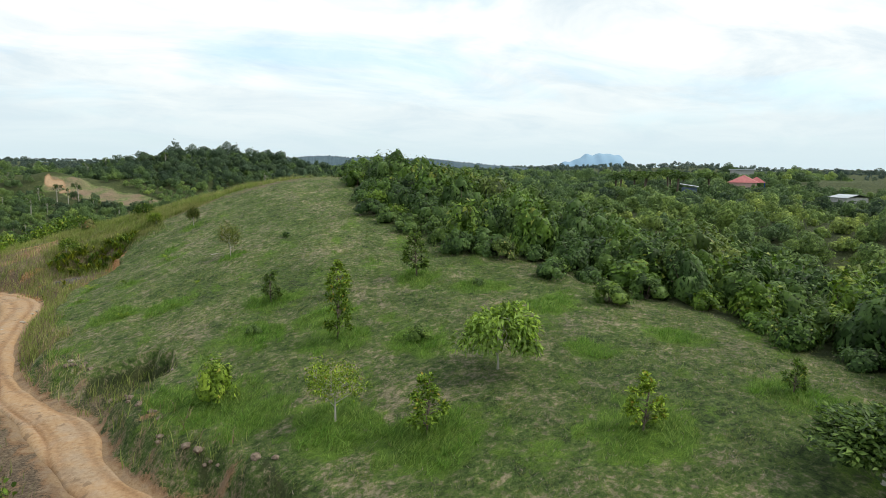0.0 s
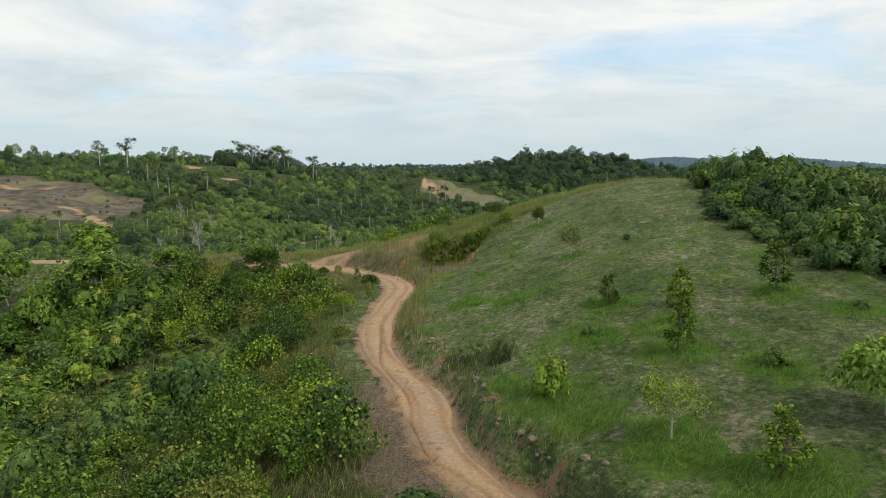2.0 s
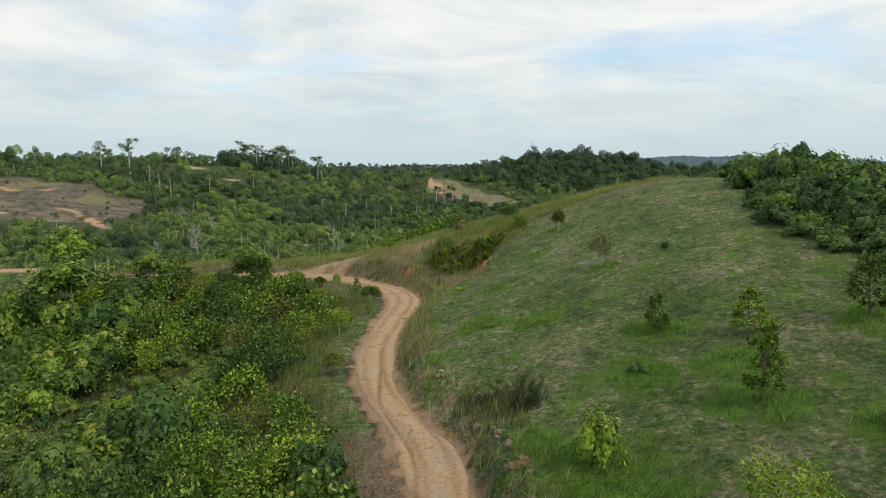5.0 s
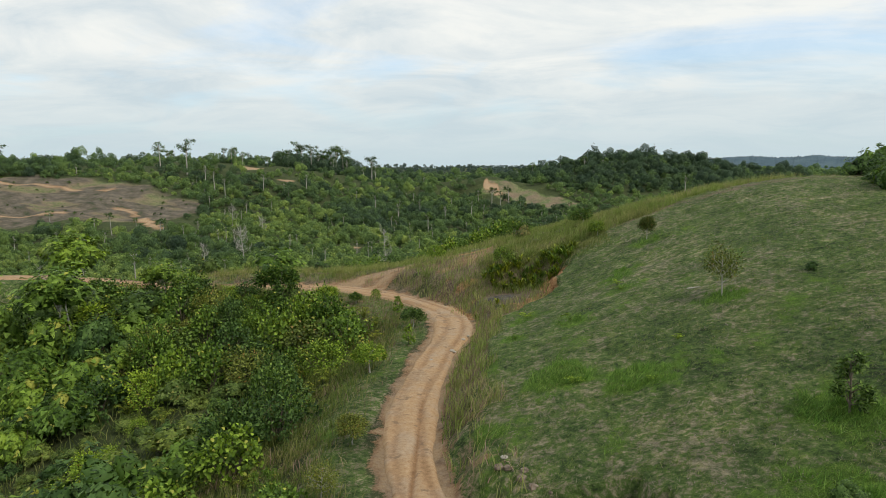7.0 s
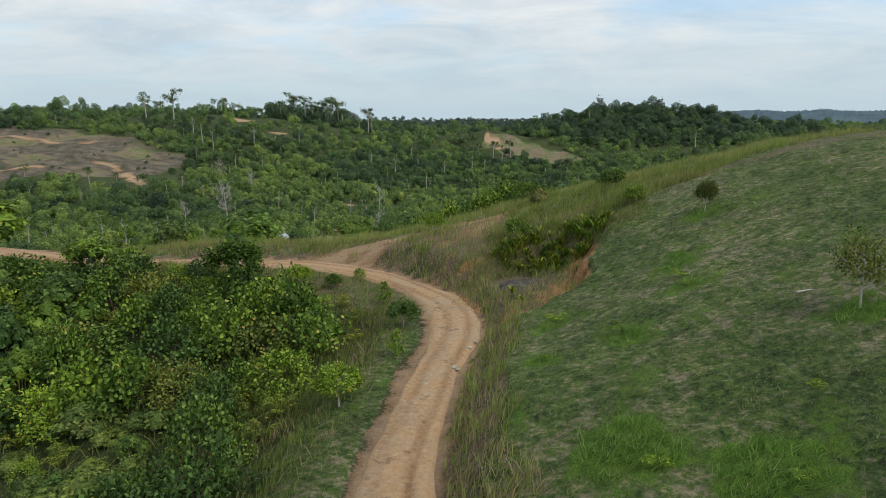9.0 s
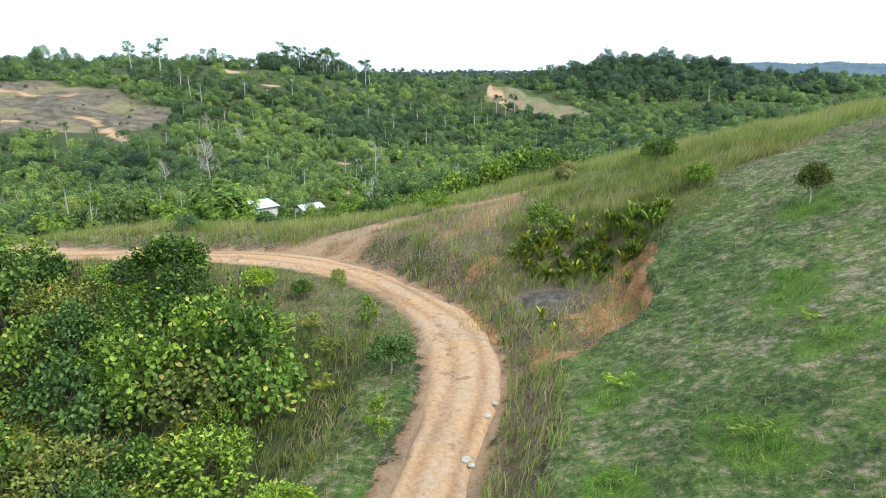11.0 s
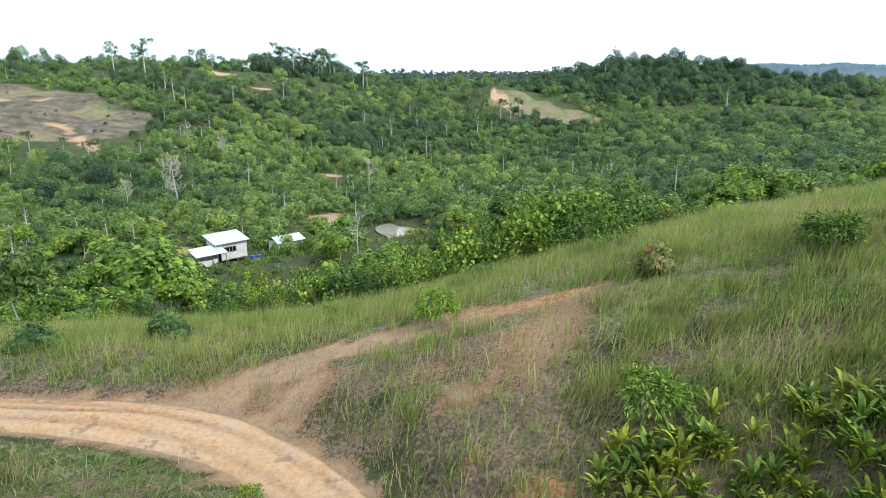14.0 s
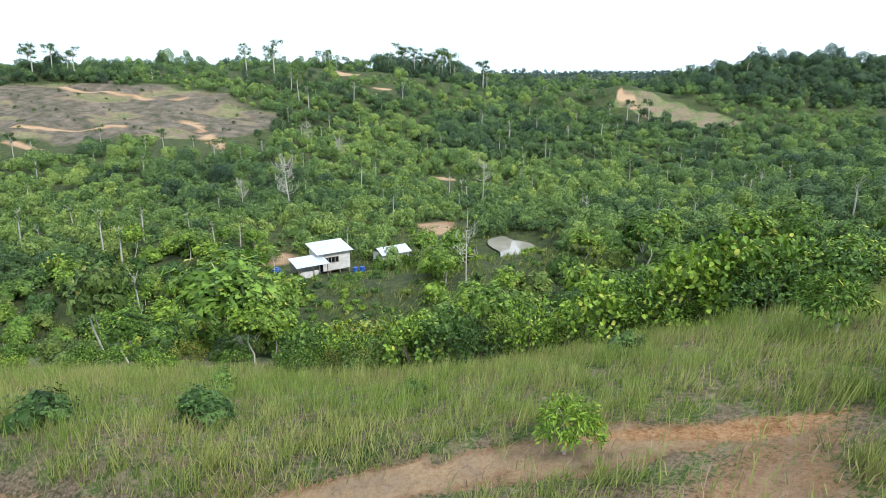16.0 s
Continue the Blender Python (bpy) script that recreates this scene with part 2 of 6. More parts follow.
# ---- the lie of the land ----
FAR_RELIEF = [
    (-5, -7.1, -9.2, -11.5, -9.8, 3.7, 2.6, -0.5, 1.6, 6.3, 11.4),
    (2.3, -2.8, -6.6, -10.1, -12.4, 9.6, 8.5, 5.9, 8.4, 8.7, 7.9),
    (7.9, 0.5, -6.1, -7.9, -8.7, 7.5, 16.4, 11.8, 14.9, 12, 6.8),
    (9.5, 4.5, -2.2, -6.3, -9.7, -12.2, 10.7, 11.8, 15.6, 12.9, 8),
    (9.2, 13.4, 19.1, 10.9, -7.8, -20.2, -5.4, 2.7, 9.1, 11.7, 10.9),
    (11.1, 18.1, 24.3, 24.3, 9.1, -3.6, -0.5, 0.9, 7.7, 11.4, 12.7),
    (13.5, 18.2, 21.6, 24.4, 8.5, 8.9, 25.5, 12.3, 10.4, 11.9, 12.9),
    (14.9, 16.7, 18.7, 21.5, 9.2, 6.3, 20.9, 13.7, 11.8, 12.6, 12.8),
    (15.8, 16.6, 18, 19.6, 15.5, 9.4, 12.6, 17, 16.7, 14.6, 12.5),
]
NEAR_RELIEF = [
    (-24, -13, -4.6, 0, 0.6, 0.8, 0.8, 0.1, -1.2, -2.8),
    (-17.3, -11, -5.2, -1.1, -0.4, 1.1, 1.3, -0.1, -1.8, -4.7),
    (-12.6, -9.8, -6, -1.9, -0.4, 1.9, 2.4, 0.2, -1.9, -5.7),
    (-8.2, -8.3, -6.3, -1.4, 0.3, 2.4, 4.2, 2.2, -0, -3.7),
    (-2, -2.6, -3.8, -1, 1.4, 4.1, 6, 3.6, 1.7, -1.7),
    (2.9, 4.5, 3.5, -0.2, -0.8, 4.8, 8.2, 6.3, 2.9, -0.7),
    (3.5, 6.5, 7.1, 3.9, 4.3, 7.2, 10.7, 8.5, 4.1, 0.3),
    (0.5, 1.8, 2.5, 2.1, 5.5, 6.9, 7.7, 7.1, 4.7, 1.8),
    (-3.6, -2.4, -3.1, -3.1, 0.7, 3.9, 3.2, 4.5, 4.6, 3.7),
    (-9.6, -4.2, -4.7, -4.5, -2.9, -1.8, -0.4, 2.7, 4.6, 5.7),
]
# the road: x, y, half width
ROAD_LINE = [(7.5, -30.0, 1.0), (7.2, -10.0, 1.0), (6.2, 8.0, 1.0), (4.4, 17.0, 1.0), (3.0, 21.4, 1.0), (1.5, 24.3, 1.0), (0.3, 26.8, 1.0), (-0.4, 29.6, 1.05), (-0.75, 32.0, 1.3),
             (-1.35, 34.4, 1.4), (-2.2, 36.6, 1.15), (-2.8, 38.2, 1.1), (-3.6, 40.2, 1.1), (-4.35, 42.6, 1.15), (-4.9, 45.0, 1.25), (-5.25, 48.0, 1.3), (-5.5, 52.0, 1.3), (-5.35, 56.0, 1.25),
             (-5.2, 59.6, 1.35), (-4.8, 62.4, 1.4), (-4.6, 65.2, 1.5), (-4.75, 67.6, 1.6), (-5.05, 69.5, 1.6), (-5.6, 71.5, 1.55), (-6.5, 73.6, 1.5), (-7.7, 75.5, 1.35),
             (-9.2, 77.4, 1.25), (-11.3, 79.5, 1.3), (-13.8, 81.2, 1.4), (-16.8, 82.5, 1.5), (-20.4, 83.0, 1.4), (-24.2, 83.0, 1.3), (-28.5, 83.0, 1.25), (-34.2, 82.7, 1.25), (-42.0, 83.5, 1.25), (-52.0, 85.0, 1.25), (-68.0, 84.0, 1.25)]
SPUR_LINE = [(-19.0, 83.6), (-16.5, 85.3), (-14.0, 86.7), (-11.5, 87.9), (-8.5, 88.8), (-6.0, 89.3), (-3.6, 89.6), (-1.0, 89.3), (2.5, 88.4), (6.0, 87.0)]


def spline(points, step=0.5):
    """A smooth line through the points, as an array of their columns."""
    p = np.array(points, float)
    p = np.vstack([2 * p[0] - p[1], p, 2 * p[-1] - p[-2]])
    out = []
    for a, b_, c, d in zip(p, p[1:], p[2:], p[3:]):
        n = max(2, int(np.hypot(*(c - b_)[:2]) / step))
        u = np.linspace(0, 1, n, endpoint=False)[:, None]
        out.append(0.5 * (2 * b_ + (c - a) * u + (2 * a - 5 * b_ + 4 * c - d) * u**2 + (3 * b_ - a - 3 * c + d) * u**3))
    return np.vstack(out + [p[-2:-1]])


ROAD_ROWS, SPUR_XY = spline(ROAD_LINE), spline(SPUR_LINE)
ROAD_XY, ROAD_HALF = ROAD_ROWS[:, :2], ROAD_ROWS[:, 2]


def near_line(x, y, line):
    """Distance to a line (positive to its right) and the index of the nearest place on it."""
    x, y = np.asarray(x, float).ravel(), np.asarray(y, float).ravel()
    dist, index = np.full(x.shape, 1e6), np.zeros(x.shape, int)
    (x0, y0), (x1, y1) = line.min(0) - 40, line.max(0) + 40
    inside = np.nonzero((x > x0) & (x < x1) & (y > y0) & (y < y1))[0]
    way = np.gradient(line, axis=0)
    way /= np.hypot(*way.T)[:, None]
    for part_ in np.array_split(inside, max(1, len(inside) // 20000)):
        d = (x[part_, None] - line[:, 0]) ** 2 + (y[part_, None] - line[:, 1]) ** 2
        i = d.argmin(1)
        off = np.stack([x[part_], y[part_]], 1) - line[i]
        side = np.where(off[:, 0] * way[i, 1] - off[:, 1] * way[i, 0] >= 0, 1, -1)
        dist[part_], index[part_] = np.sqrt(d.min(1)) * side, i
    return dist, index


def bspline(u):
    u = np.abs(u)
    return np.where(u < 1, 2 / 3 - u**2 + u**3 / 2, np.where(u < 2, (2 - u) ** 3 / 6, 0))


def relief(x, y, table, x0, y0, step):
    table = np.array(table)
    ny, nx = table.shape
    bx = bspline((x[:, None] - (x0 + step * np.arange(nx))) / step)
    by = bspline((y[:, None] - (y0 + step * np.arange(ny))) / step)
    return np.einsum("kj,ki,ji->k", by, bx, table)


def waves(x, y, size, seed):
    """Cheap smooth unevenness in -1..1, of about the given size in metres."""
    r = np.random.RandomState(seed)
    out = 0
    for _ in range(7):
        a, k, p = r.uniform(0, 6.28), 6.28 / size * r.uniform(0.6, 1.8), r.uniform(0, 6.28)
        out = out + np.sin((x * np.cos(a) + y * np.sin(a)) * k + p)
    return out / 4.0


def smooth(v, lo, hi):
    u = np.clip((v - lo) / (hi - lo), 0, 1)
    return u * u * (3 - 2 * u)


def bell(x, y, cx, cy, rx, ry, turn=0.0):
    c, s = math.cos(radians(turn)), math.sin(radians(turn))
    u, v = (x - cx) * c + (y - cy) * s, -(x - cx) * s + (y - cy) * c
    return np.exp(-((u / rx) ** 2 + (v / ry) ** 2))


# hills too small for the coarse relief: x, y, radius x, radius y, turn, height
KNOLLS = [(-155, 415, 45, 35, 20, 6), (-20, 440, 60, 28, -10, 9), (80, 510, 75, 40, 5, 8), (-60, 520, 45, 60, 0, -14),
          (-145, 520, 45, 45, 0, 8), (-240, 306, 55, 40, 0, 5), (-46, 149, 15, 13, 0, -2.8), (-29, 163, 16, 18, 0, -2.4), (-118, 359, 30, 25, 0, 3)]
LEVEL = {}


def base_height(x, y):
    x, y = np.asarray(x, float).ravel(), np.asarray(y, float).ravel()
    out = np.empty(x.shape)
    for i in np.array_split(np.arange(len(x)), max(1, len(x) // 20000)):
        a, b_ = x[i], y[i]
        z = -4 + relief(a, b_, FAR_RELIEF, -500, -100, 100) + relief(a, b_, NEAR_RELIEF, -58, 0, 14)
        for cx, cy, rx, ry, turn, h in KNOLLS:
            z += h * bell(a, b_, cx, cy, rx, ry, turn)
        far = smooth(np.hypot(a, b_ - 60), 90, 300)
        z += far * (1.6 * waves(a, b_, 60, 3) + 1.0 * waves(a, b_, 23, 4))
        away = np.hypot(a, b_)
        ridge = smooth(away, 700, 1300)
        z += ridge * (18 + 12 * waves(a, b_, 900, 5) + 4 * waves(a, b_, 260, 6)) - smooth(away, 2300, 3600) * 40
        out[i] = z
    return out


def road_level(i):
    """Height of the road along its line."""
    if "z" not in LEVEL:
        z = 1.0 + 0.1 * np.sin(np.arange(len(ROAD_XY)) * 0.11)
        along = np.arange(len(ROAD_XY)) / len(ROAD_XY)
        LEVEL["z"] = z + 0.3 * smooth(along, 0.78, 0.9)
    return LEVEL["z"][i]


def spur_level(i):
    return 1.35 + 3.7 * np.minimum(i / (0.73 * len(SPUR_XY)), 1.0) ** 1.3


def cut_shape(x, y):
    """1 in the middle of the cutting, falling outwards; 0.5 at its lip."""
    return np.maximum(bell(x, y, -0.4, 73.6, 6.0, 3.8, 22), bell(x, y, 1.0, 69.2, 4.4, 2.4, 48)) + 0.05 * waves(x, y, 2.2, 12) + 0.02 * waves(x, y, 0.9, 14)


def hollow_shape(x, y):
    return smooth(bell(x, y, 2.0, 36.6, 2.9, 3.0, -38) + 0.07 * waves(x, y, 2.0, 15), 0.44, 0.58)


def height(x, y):
    """Height of the ground, with the road bench, its cut banks, the gully and the dug-out cutting."""
    x, y = np.asarray(x, float).ravel(), np.asarray(y, float).ravel()
    z = base_height(x, y)
    near = (np.abs(x) < 70) & (y > -30) & (y < 130)
    z = z + near * (0.10 * waves(x, y, 5, 7) + 0.05 * waves(x, y, 1.7, 8))
    ds, j = near_line(x, y, SPUR_XY)
    flat_spur = 1 - smooth(np.abs(ds) + 0.1 * waves(x, y, 4.0, 11), 1.2, 2.6)
    flat_spur = flat_spur * (1 - smooth(x, -5.0, 1.0))
    z = z * (1 - flat_spur) + spur_level(j) * flat_spur
    d, i = near_line(x, y, ROAD_XY)
    rz = road_level(i)
    # bank on the right of the road: from the road's edge up to the field
    wob = 0.35 * waves(x, y, 4.0, 11)
    half = ROAD_HALF[i]
    right = smooth(d + wob, half + 0.35, half + np.where(y < 50, 1.7, 2.4))
    left = smooth(-d + wob, half + 1.0, half + 5.4)
    blend = np.where(d >= 0, right, left)
    z = rz * (1 - blend) + z * blend - 0.14 * (1 - smooth(np.abs(d), half - 0.3, half + 0.4))
    # eroded hollow in the bank
    hollow = hollow_shape(x, y) * (d > 0)
    z = z * (1 - hollow) + hollow * np.minimum(z, 1.15 + 0.13 * np.maximum(d - 2, 0) + 0.1 * waves(x, y, 1.9, 16))
    # dug-out cutting beside the bend, with a steep ragged lip to the field
    soft = smooth(y, 73.5, 76.0)
    cut = smooth(cut_shape(x, y), 0.46 - 0.16 * soft, 0.52 + 0.16 * soft)
    floor_z = 1.7 + 0.16 * np.maximum(d - 2, 0) + 0.12 * waves(x, y, 2.6, 13)
    z = z * (1 - cut) + cut * np.minimum(z, floor_z)
    # level basin of the pond
    basin = smooth(bell(x, y, *POND_AT, 8.0, 14.5, POND_TURN), 0.34, 0.52)
    return z * (1 - basin) + basin * np.minimum(z, POND_BED)


POND_AT, POND_TURN, POND_BED = (-23.6, 166.5), 20.0, -12.35


# patches of lush grass: x, y, radius
LUSH = [(9.1, 22.4, 2.6), (11.6, 18.8, 2.8), (5.4, 28.6, 2.8), (12.4, 30.8, 2.0), (15.7, 27.4, 2.0), (18.5, 14.6, 2.8), (11.4, 40.6, 2.2), (20.7, 37.0, 2.2),
        (22.2, 21.2, 1.5), (28.0, 20.7, 1.7), (26.6, 13.5, 2.2), (23.3, 33.0, 2.0), (9.0, 35.5, 2.4), (13.0, 34.5, 2.2), (1.0, 62.0, 1.9), (3.7, 57.6, 1.6), (7.3, 61.7, 1.5),
        (8.0, 66.0, 2.2), (11.4, 54.3, 1.6), (11.3, 73.0, 1.7), (2.0, 48.5, 2.2), (5.5, 46.5, 1.8), (0.0, 56.8, 1.1), (25.0, 28.0, 2.0), (0.3, 35.4, 1.3), (3.6, 31.2, 1.6), (-1.2, 44.0, 1.0), (6.6, 25.8, 2.0)]


def lushness(x, y):
    out = 0.35 * smooth(waves(x, y, 7, 61) + 0.6 * waves(x, y, 2.6, 62), 0.35, 0.95)
    for cx, cy, r in LUSH:
        out = np.maximum(out, smooth(bell(x, y, cx, cy, r, r * 0.8, 30 * cx) + 0.25 * waves(x, y, 1.3, 63) + 0.12 * waves(x, y, 3.1, 64), 0.15, 0.95))
    return np.clip(out, 0, 1) * (1 - 0.5 * smooth(y, 50, 60))  # drier towards the cutting


def field_edge(x, y):
    """1 on the mown field, 0 outside."""
    d, _ = near_line(x, y, ROAD_XY)
    w = waves(x, y, 6, 21)
    field = smooth(d + 0.5 * w - 0.9 * smooth(y, 46, 54), 2.4, 3.3) * smooth(y, -40, -20)
    top = 79.5 + 0.42 * (x - 8) + 1.2 * w
    field = field * (1 - smooth(y, top - 1.5, top + 1.5)) * (1 - smooth(x - np.interp(y, HEDGE_Y, HEDGE_X) + 0.6 * w, -1, 1.5))
    field = field * (1 - hollow_shape(x, y))
    return field * (1 - smooth(cut_shape(x, y), 0.40, 0.47)) * (x > -3) * (np.hypot(x, y) < 125)


HEDGE_Y = [-5, 6, 13.7, 20, 25, 31, 37.6, 41, 59, 70, 84, 95]
HEDGE_X = [25, 30, 32.5, 34.0, 33.6, 32.0, 29.5, 25.8, 26.0, 29.5, 34, 38]


def ground_zone(x, y):
    """How far the ground is bare soil, mown field, dry straw and lush grass, each 0 to 1."""
    x, y = np.asarray(x, float), np.asarray(y, float)
    d, i = near_line(x, y, ROAD_XY)
    ds, _ = near_line(x, y, SPUR_XY)
    w = waves(x, y, 6, 21)
    w2 = waves(x, y, 1.6, 24)
    field = field_edge(x, y)
    soil = (1 - smooth(np.abs(ds) + 0.5 * w2 + 0.4 * w, 0.4, 1.6)) * (1 - 0.75 * smooth(x + 1.5 * w2, -8, 2))
    half = ROAD_HALF[i]
    soil = np.maximum(soil, (1 - smooth(np.abs(d) - half + 0.3 * w2, 0.0, 0.8)) * 0.95)
    bank = smooth(d - half, 0.1, 0.5) * (1 - smooth(d + 0.5 * w - 0.9 * smooth(y, 46, 54), 2.2, 3.2)) * (y < 79)
    soil = np.maximum(soil, bank * (np.where(y < 46, 0.26, 0.30) + 0.30 * w2))
    field = np.maximum(field, 0.8 * bank * (y < 46) * (1 - hollow_shape(x, y)))
    field = np.maximum(field, smooth(-d - half, 0.3, 0.9) * (1 - smooth(-d + 0.8 * w, 4.0, 5.5)) * smooth(y, 33, 37))
    c = cut_shape(x, y)
    lip = smooth(c, 0.40, 0.46) * (1 - smooth(c + 0.05 * w2, 0.62, 0.80)) * smooth(x + 0.5 * (72 - y), -0.5, 1.5) * (1 - smooth(y, 75, 77.5))
    soil = np.maximum(soil, lip)
    for cx, cy, rx, ry, turn, v in [(-4.0, 89.8, 5.0, 0.6, 3, 0.9), (2.6, 30.2, 0.6, 0.5, 0, 0.8), (4.3, 23.2, 1.4, 0.5, -20, 0.75), (-1.6, 42.3, 1.6, 0.5, -30, 0.6), (-17.5, 84.8, 2.6, 1.8, 20, 1.0), (1.6, 70.0, 1.6, 2.2, -30, 0.8), (-4.2, 77.4, 1.2, 0.9, 20, 1.0), (-6.6, 82.4, 1.5, 1.2, 30, 0.8), (-6.0, 79.2, 0.6, 0.5, 0, 0.8), (-3.7, 85.8, 2.5, 4.8, -28, 0.78), (-7.4, 83.0, 1.6, 2.0, 20, 0.5), (-13.4, 84.6, 2.2, 1.5, 30, 0.95), (-8.0, 84.2, 3.2, 1.6, 25, 0.5)]:
        soil = np.maximum(soil, v * bell(x, y, cx, cy, rx, ry, turn))
    straw = bank * np.where(y < 46, 0.42 + 0.25 * w2, 0.8) + (0.2 + 0.35 * w2) * hollow_shape(x, y) + 0.75 * bell(x, y, -5.0, 82.0, 5.0, 4.0, 45) + 0.6 * smooth(c, 0.45, 0.6) + 0.9 * bell(x, y, 1.7, 77.6, 6.5, 2.6, 8)
    straw = np.maximum(straw, (1 - smooth(-d + w, 2.6, 6.5)) * (d < 0) * (np.where(y < 35, 0.45, 0.22) + 0.4 * w2))
    litter = smooth(-d - half, 0.0, 0.5) * (1 - smooth(-d + 0.4 * w2, 3.2, 4.4)) * (1 - smooth(y, 33, 38))
    straw = np.maximum(straw, litter)
    soil = np.maximum(soil, litter * (0.28 + 0.25 * w2))
    lush = lushness(x, y)
    # under the tall grass of the ridge, and the dry verge inside the bend
    ridge = smooth(y + 0.5 * w, 82, 85) * (1 - smooth(y, 108, 114)) * (d > 2) * (np.abs(x) < 60)
    thin = np.maximum(smooth(np.maximum(bell(x, y, -8.3, 84.0, 4.6, 2.8, 25), bell(x, y, -12.0, 83.6, 3.2, 1.8, 25)), 0.2, 0.55), 0.8 * bell(x, y, 1.0, 83.5, 5.5, 3.0, 10) * smooth(waves(x, y, 4, 81), -0.5, 0.4))
    straw = np.maximum(straw, smooth(y, 79.5, 82) * (1 - smooth(y, 103, 108)) * (d > 1.2) * (np.abs(x) < 60) * (1 - ridge) * (0.62 + 0.2 * w2))
    straw = np.maximum(straw, ridge * thin * 0.9)
    ridge = ridge * (1 - thin)
    field = np.maximum(field, ridge)
    lush = np.where(ridge > 0.3, lush * 0.3, lush)
    straw = np.maximum(straw, ridge * (0.46 + 0.3 * w2))
    verge = smooth(bell(x, y, -14.5, 75.5, 8.5, 4.2, -28), 0.3, 0.6) * (d < -1.5)
    straw = np.maximum(straw, verge * (0.5 + 0.4 * w2))
    soil = np.maximum(soil, verge * (0.28 + 0.35 * w2))
    field = np.maximum(field, verge * 0.9)
    # bare worked slopes and slips on the far hills
    far = np.hypot(x, y) > 150
    bald = smooth(bell(x, y, -205, 268, 72, 40, 20) + 0.10 * waves(x, y, 30, 22), 0.33, 0.45)
    worn = 0.45 + 0.55 * smooth(waves(x, y, 40, 25) + 0.6 * waves(x, y, 9, 26), -1.1, 0.2)
    meadow = smooth(bell(x, y, 15, 402, 40, 15, -40) + 0.1 * waves(x, y, 20, 27), 0.35, 0.5)
    field = np.where(far, np.maximum(field, np.maximum(bald * 0.7, meadow)), field)
    straw = np.where(far, np.maximum(straw, np.maximum(bald * worn, meadow * (0.55 + 0.25 * waves(x, y, 12, 28)))), straw)
    straw = np.maximum(straw, 0.12 * smooth(y, 50, 62) * field * (1 - lush) * (y < 84) * (x > -3) * ~far)
    lush = np.where(far, np.maximum(meadow * 0.1, 0.25 * bald * (1 - worn)), lush)
    for cx, cy, rx, ry, turn in SLIPS:
        soil = np.where(far, np.maximum(soil, smooth(bell(x, y, cx, cy, rx, ry, turn) + 0.22 * waves(x, y, 9, 23), 0.35, 0.75)), soil)
    return np.clip(soil, 0, 1), field, np.clip(straw, 0, 1), np.clip(lush, 0, 1)


SLIPS = [(-162, 405, 15, 7, -5), (-128, 378, 7, 4, 0), (-9, 419, 6, 11, 35), (-4, 408, 4, 4, 0), (-163, 272, 10, 4, -30), (-145, 258, 20, 2.6, -35), (-195, 245, 26, 2.6, 32),
         (-188, 223, 12, 3.0, 10), (-57, 149, 6, 4, 20), (-40, 180, 5, 4, 40), (-215, 292, 34, 1.8, 15), (-39, 174, 2.5, 3, 0), (-60, 252, 5, 3, 0)]


def graded(lo, hi, fine_lo, fine_hi, fine, grow):
    """Coordinates that are finely spaced in the middle and ever wider outwards."""
    mid = list(np.arange(fine_lo, fine_hi + 1e-6, fine))
    left, right, s = [], [], fine
    a = mid[0]
    while a > lo:
        s *= grow
        a -= s
        left.append(a)
    s, c = fine, mid[-1]
    while c < hi:
        s *= grow
        c += s
        right.append(c)
    return np.array(left[::-1] + mid + right)


def mesh_object(name, verts, faces, mat, attrs=()):
    """An object of quads or triangles out of arrays."""
    me = bpy.data.meshes.new(name)
    verts, faces = np.asarray(verts, np.float32), np.asarray(faces, np.int32)
    me.vertices.add(len(verts))
    me.vertices.foreach_set("co", verts.ravel())
    k = faces.shape[1]
    me.loops.add(faces.size)
    me.loops.foreach_set("vertex_index", faces.ravel())
    me.polygons.add(len(faces))
    me.polygons.foreach_set("loop_start", np.arange(0, faces.size, k, dtype=np.int32))
    me.polygons.foreach_set("loop_total", np.full(len(faces), k, np.int32))
    for label, kind, values in attrs:
        me.attributes.new(label, kind, "POINT").data.foreach_set("color" if kind == "FLOAT_COLOR" else "value", np.asarray(values, np.float32).ravel())
    me.update(calc_edges=True)
    if mat:
        me.materials.append(mat)
    return new(name, me)


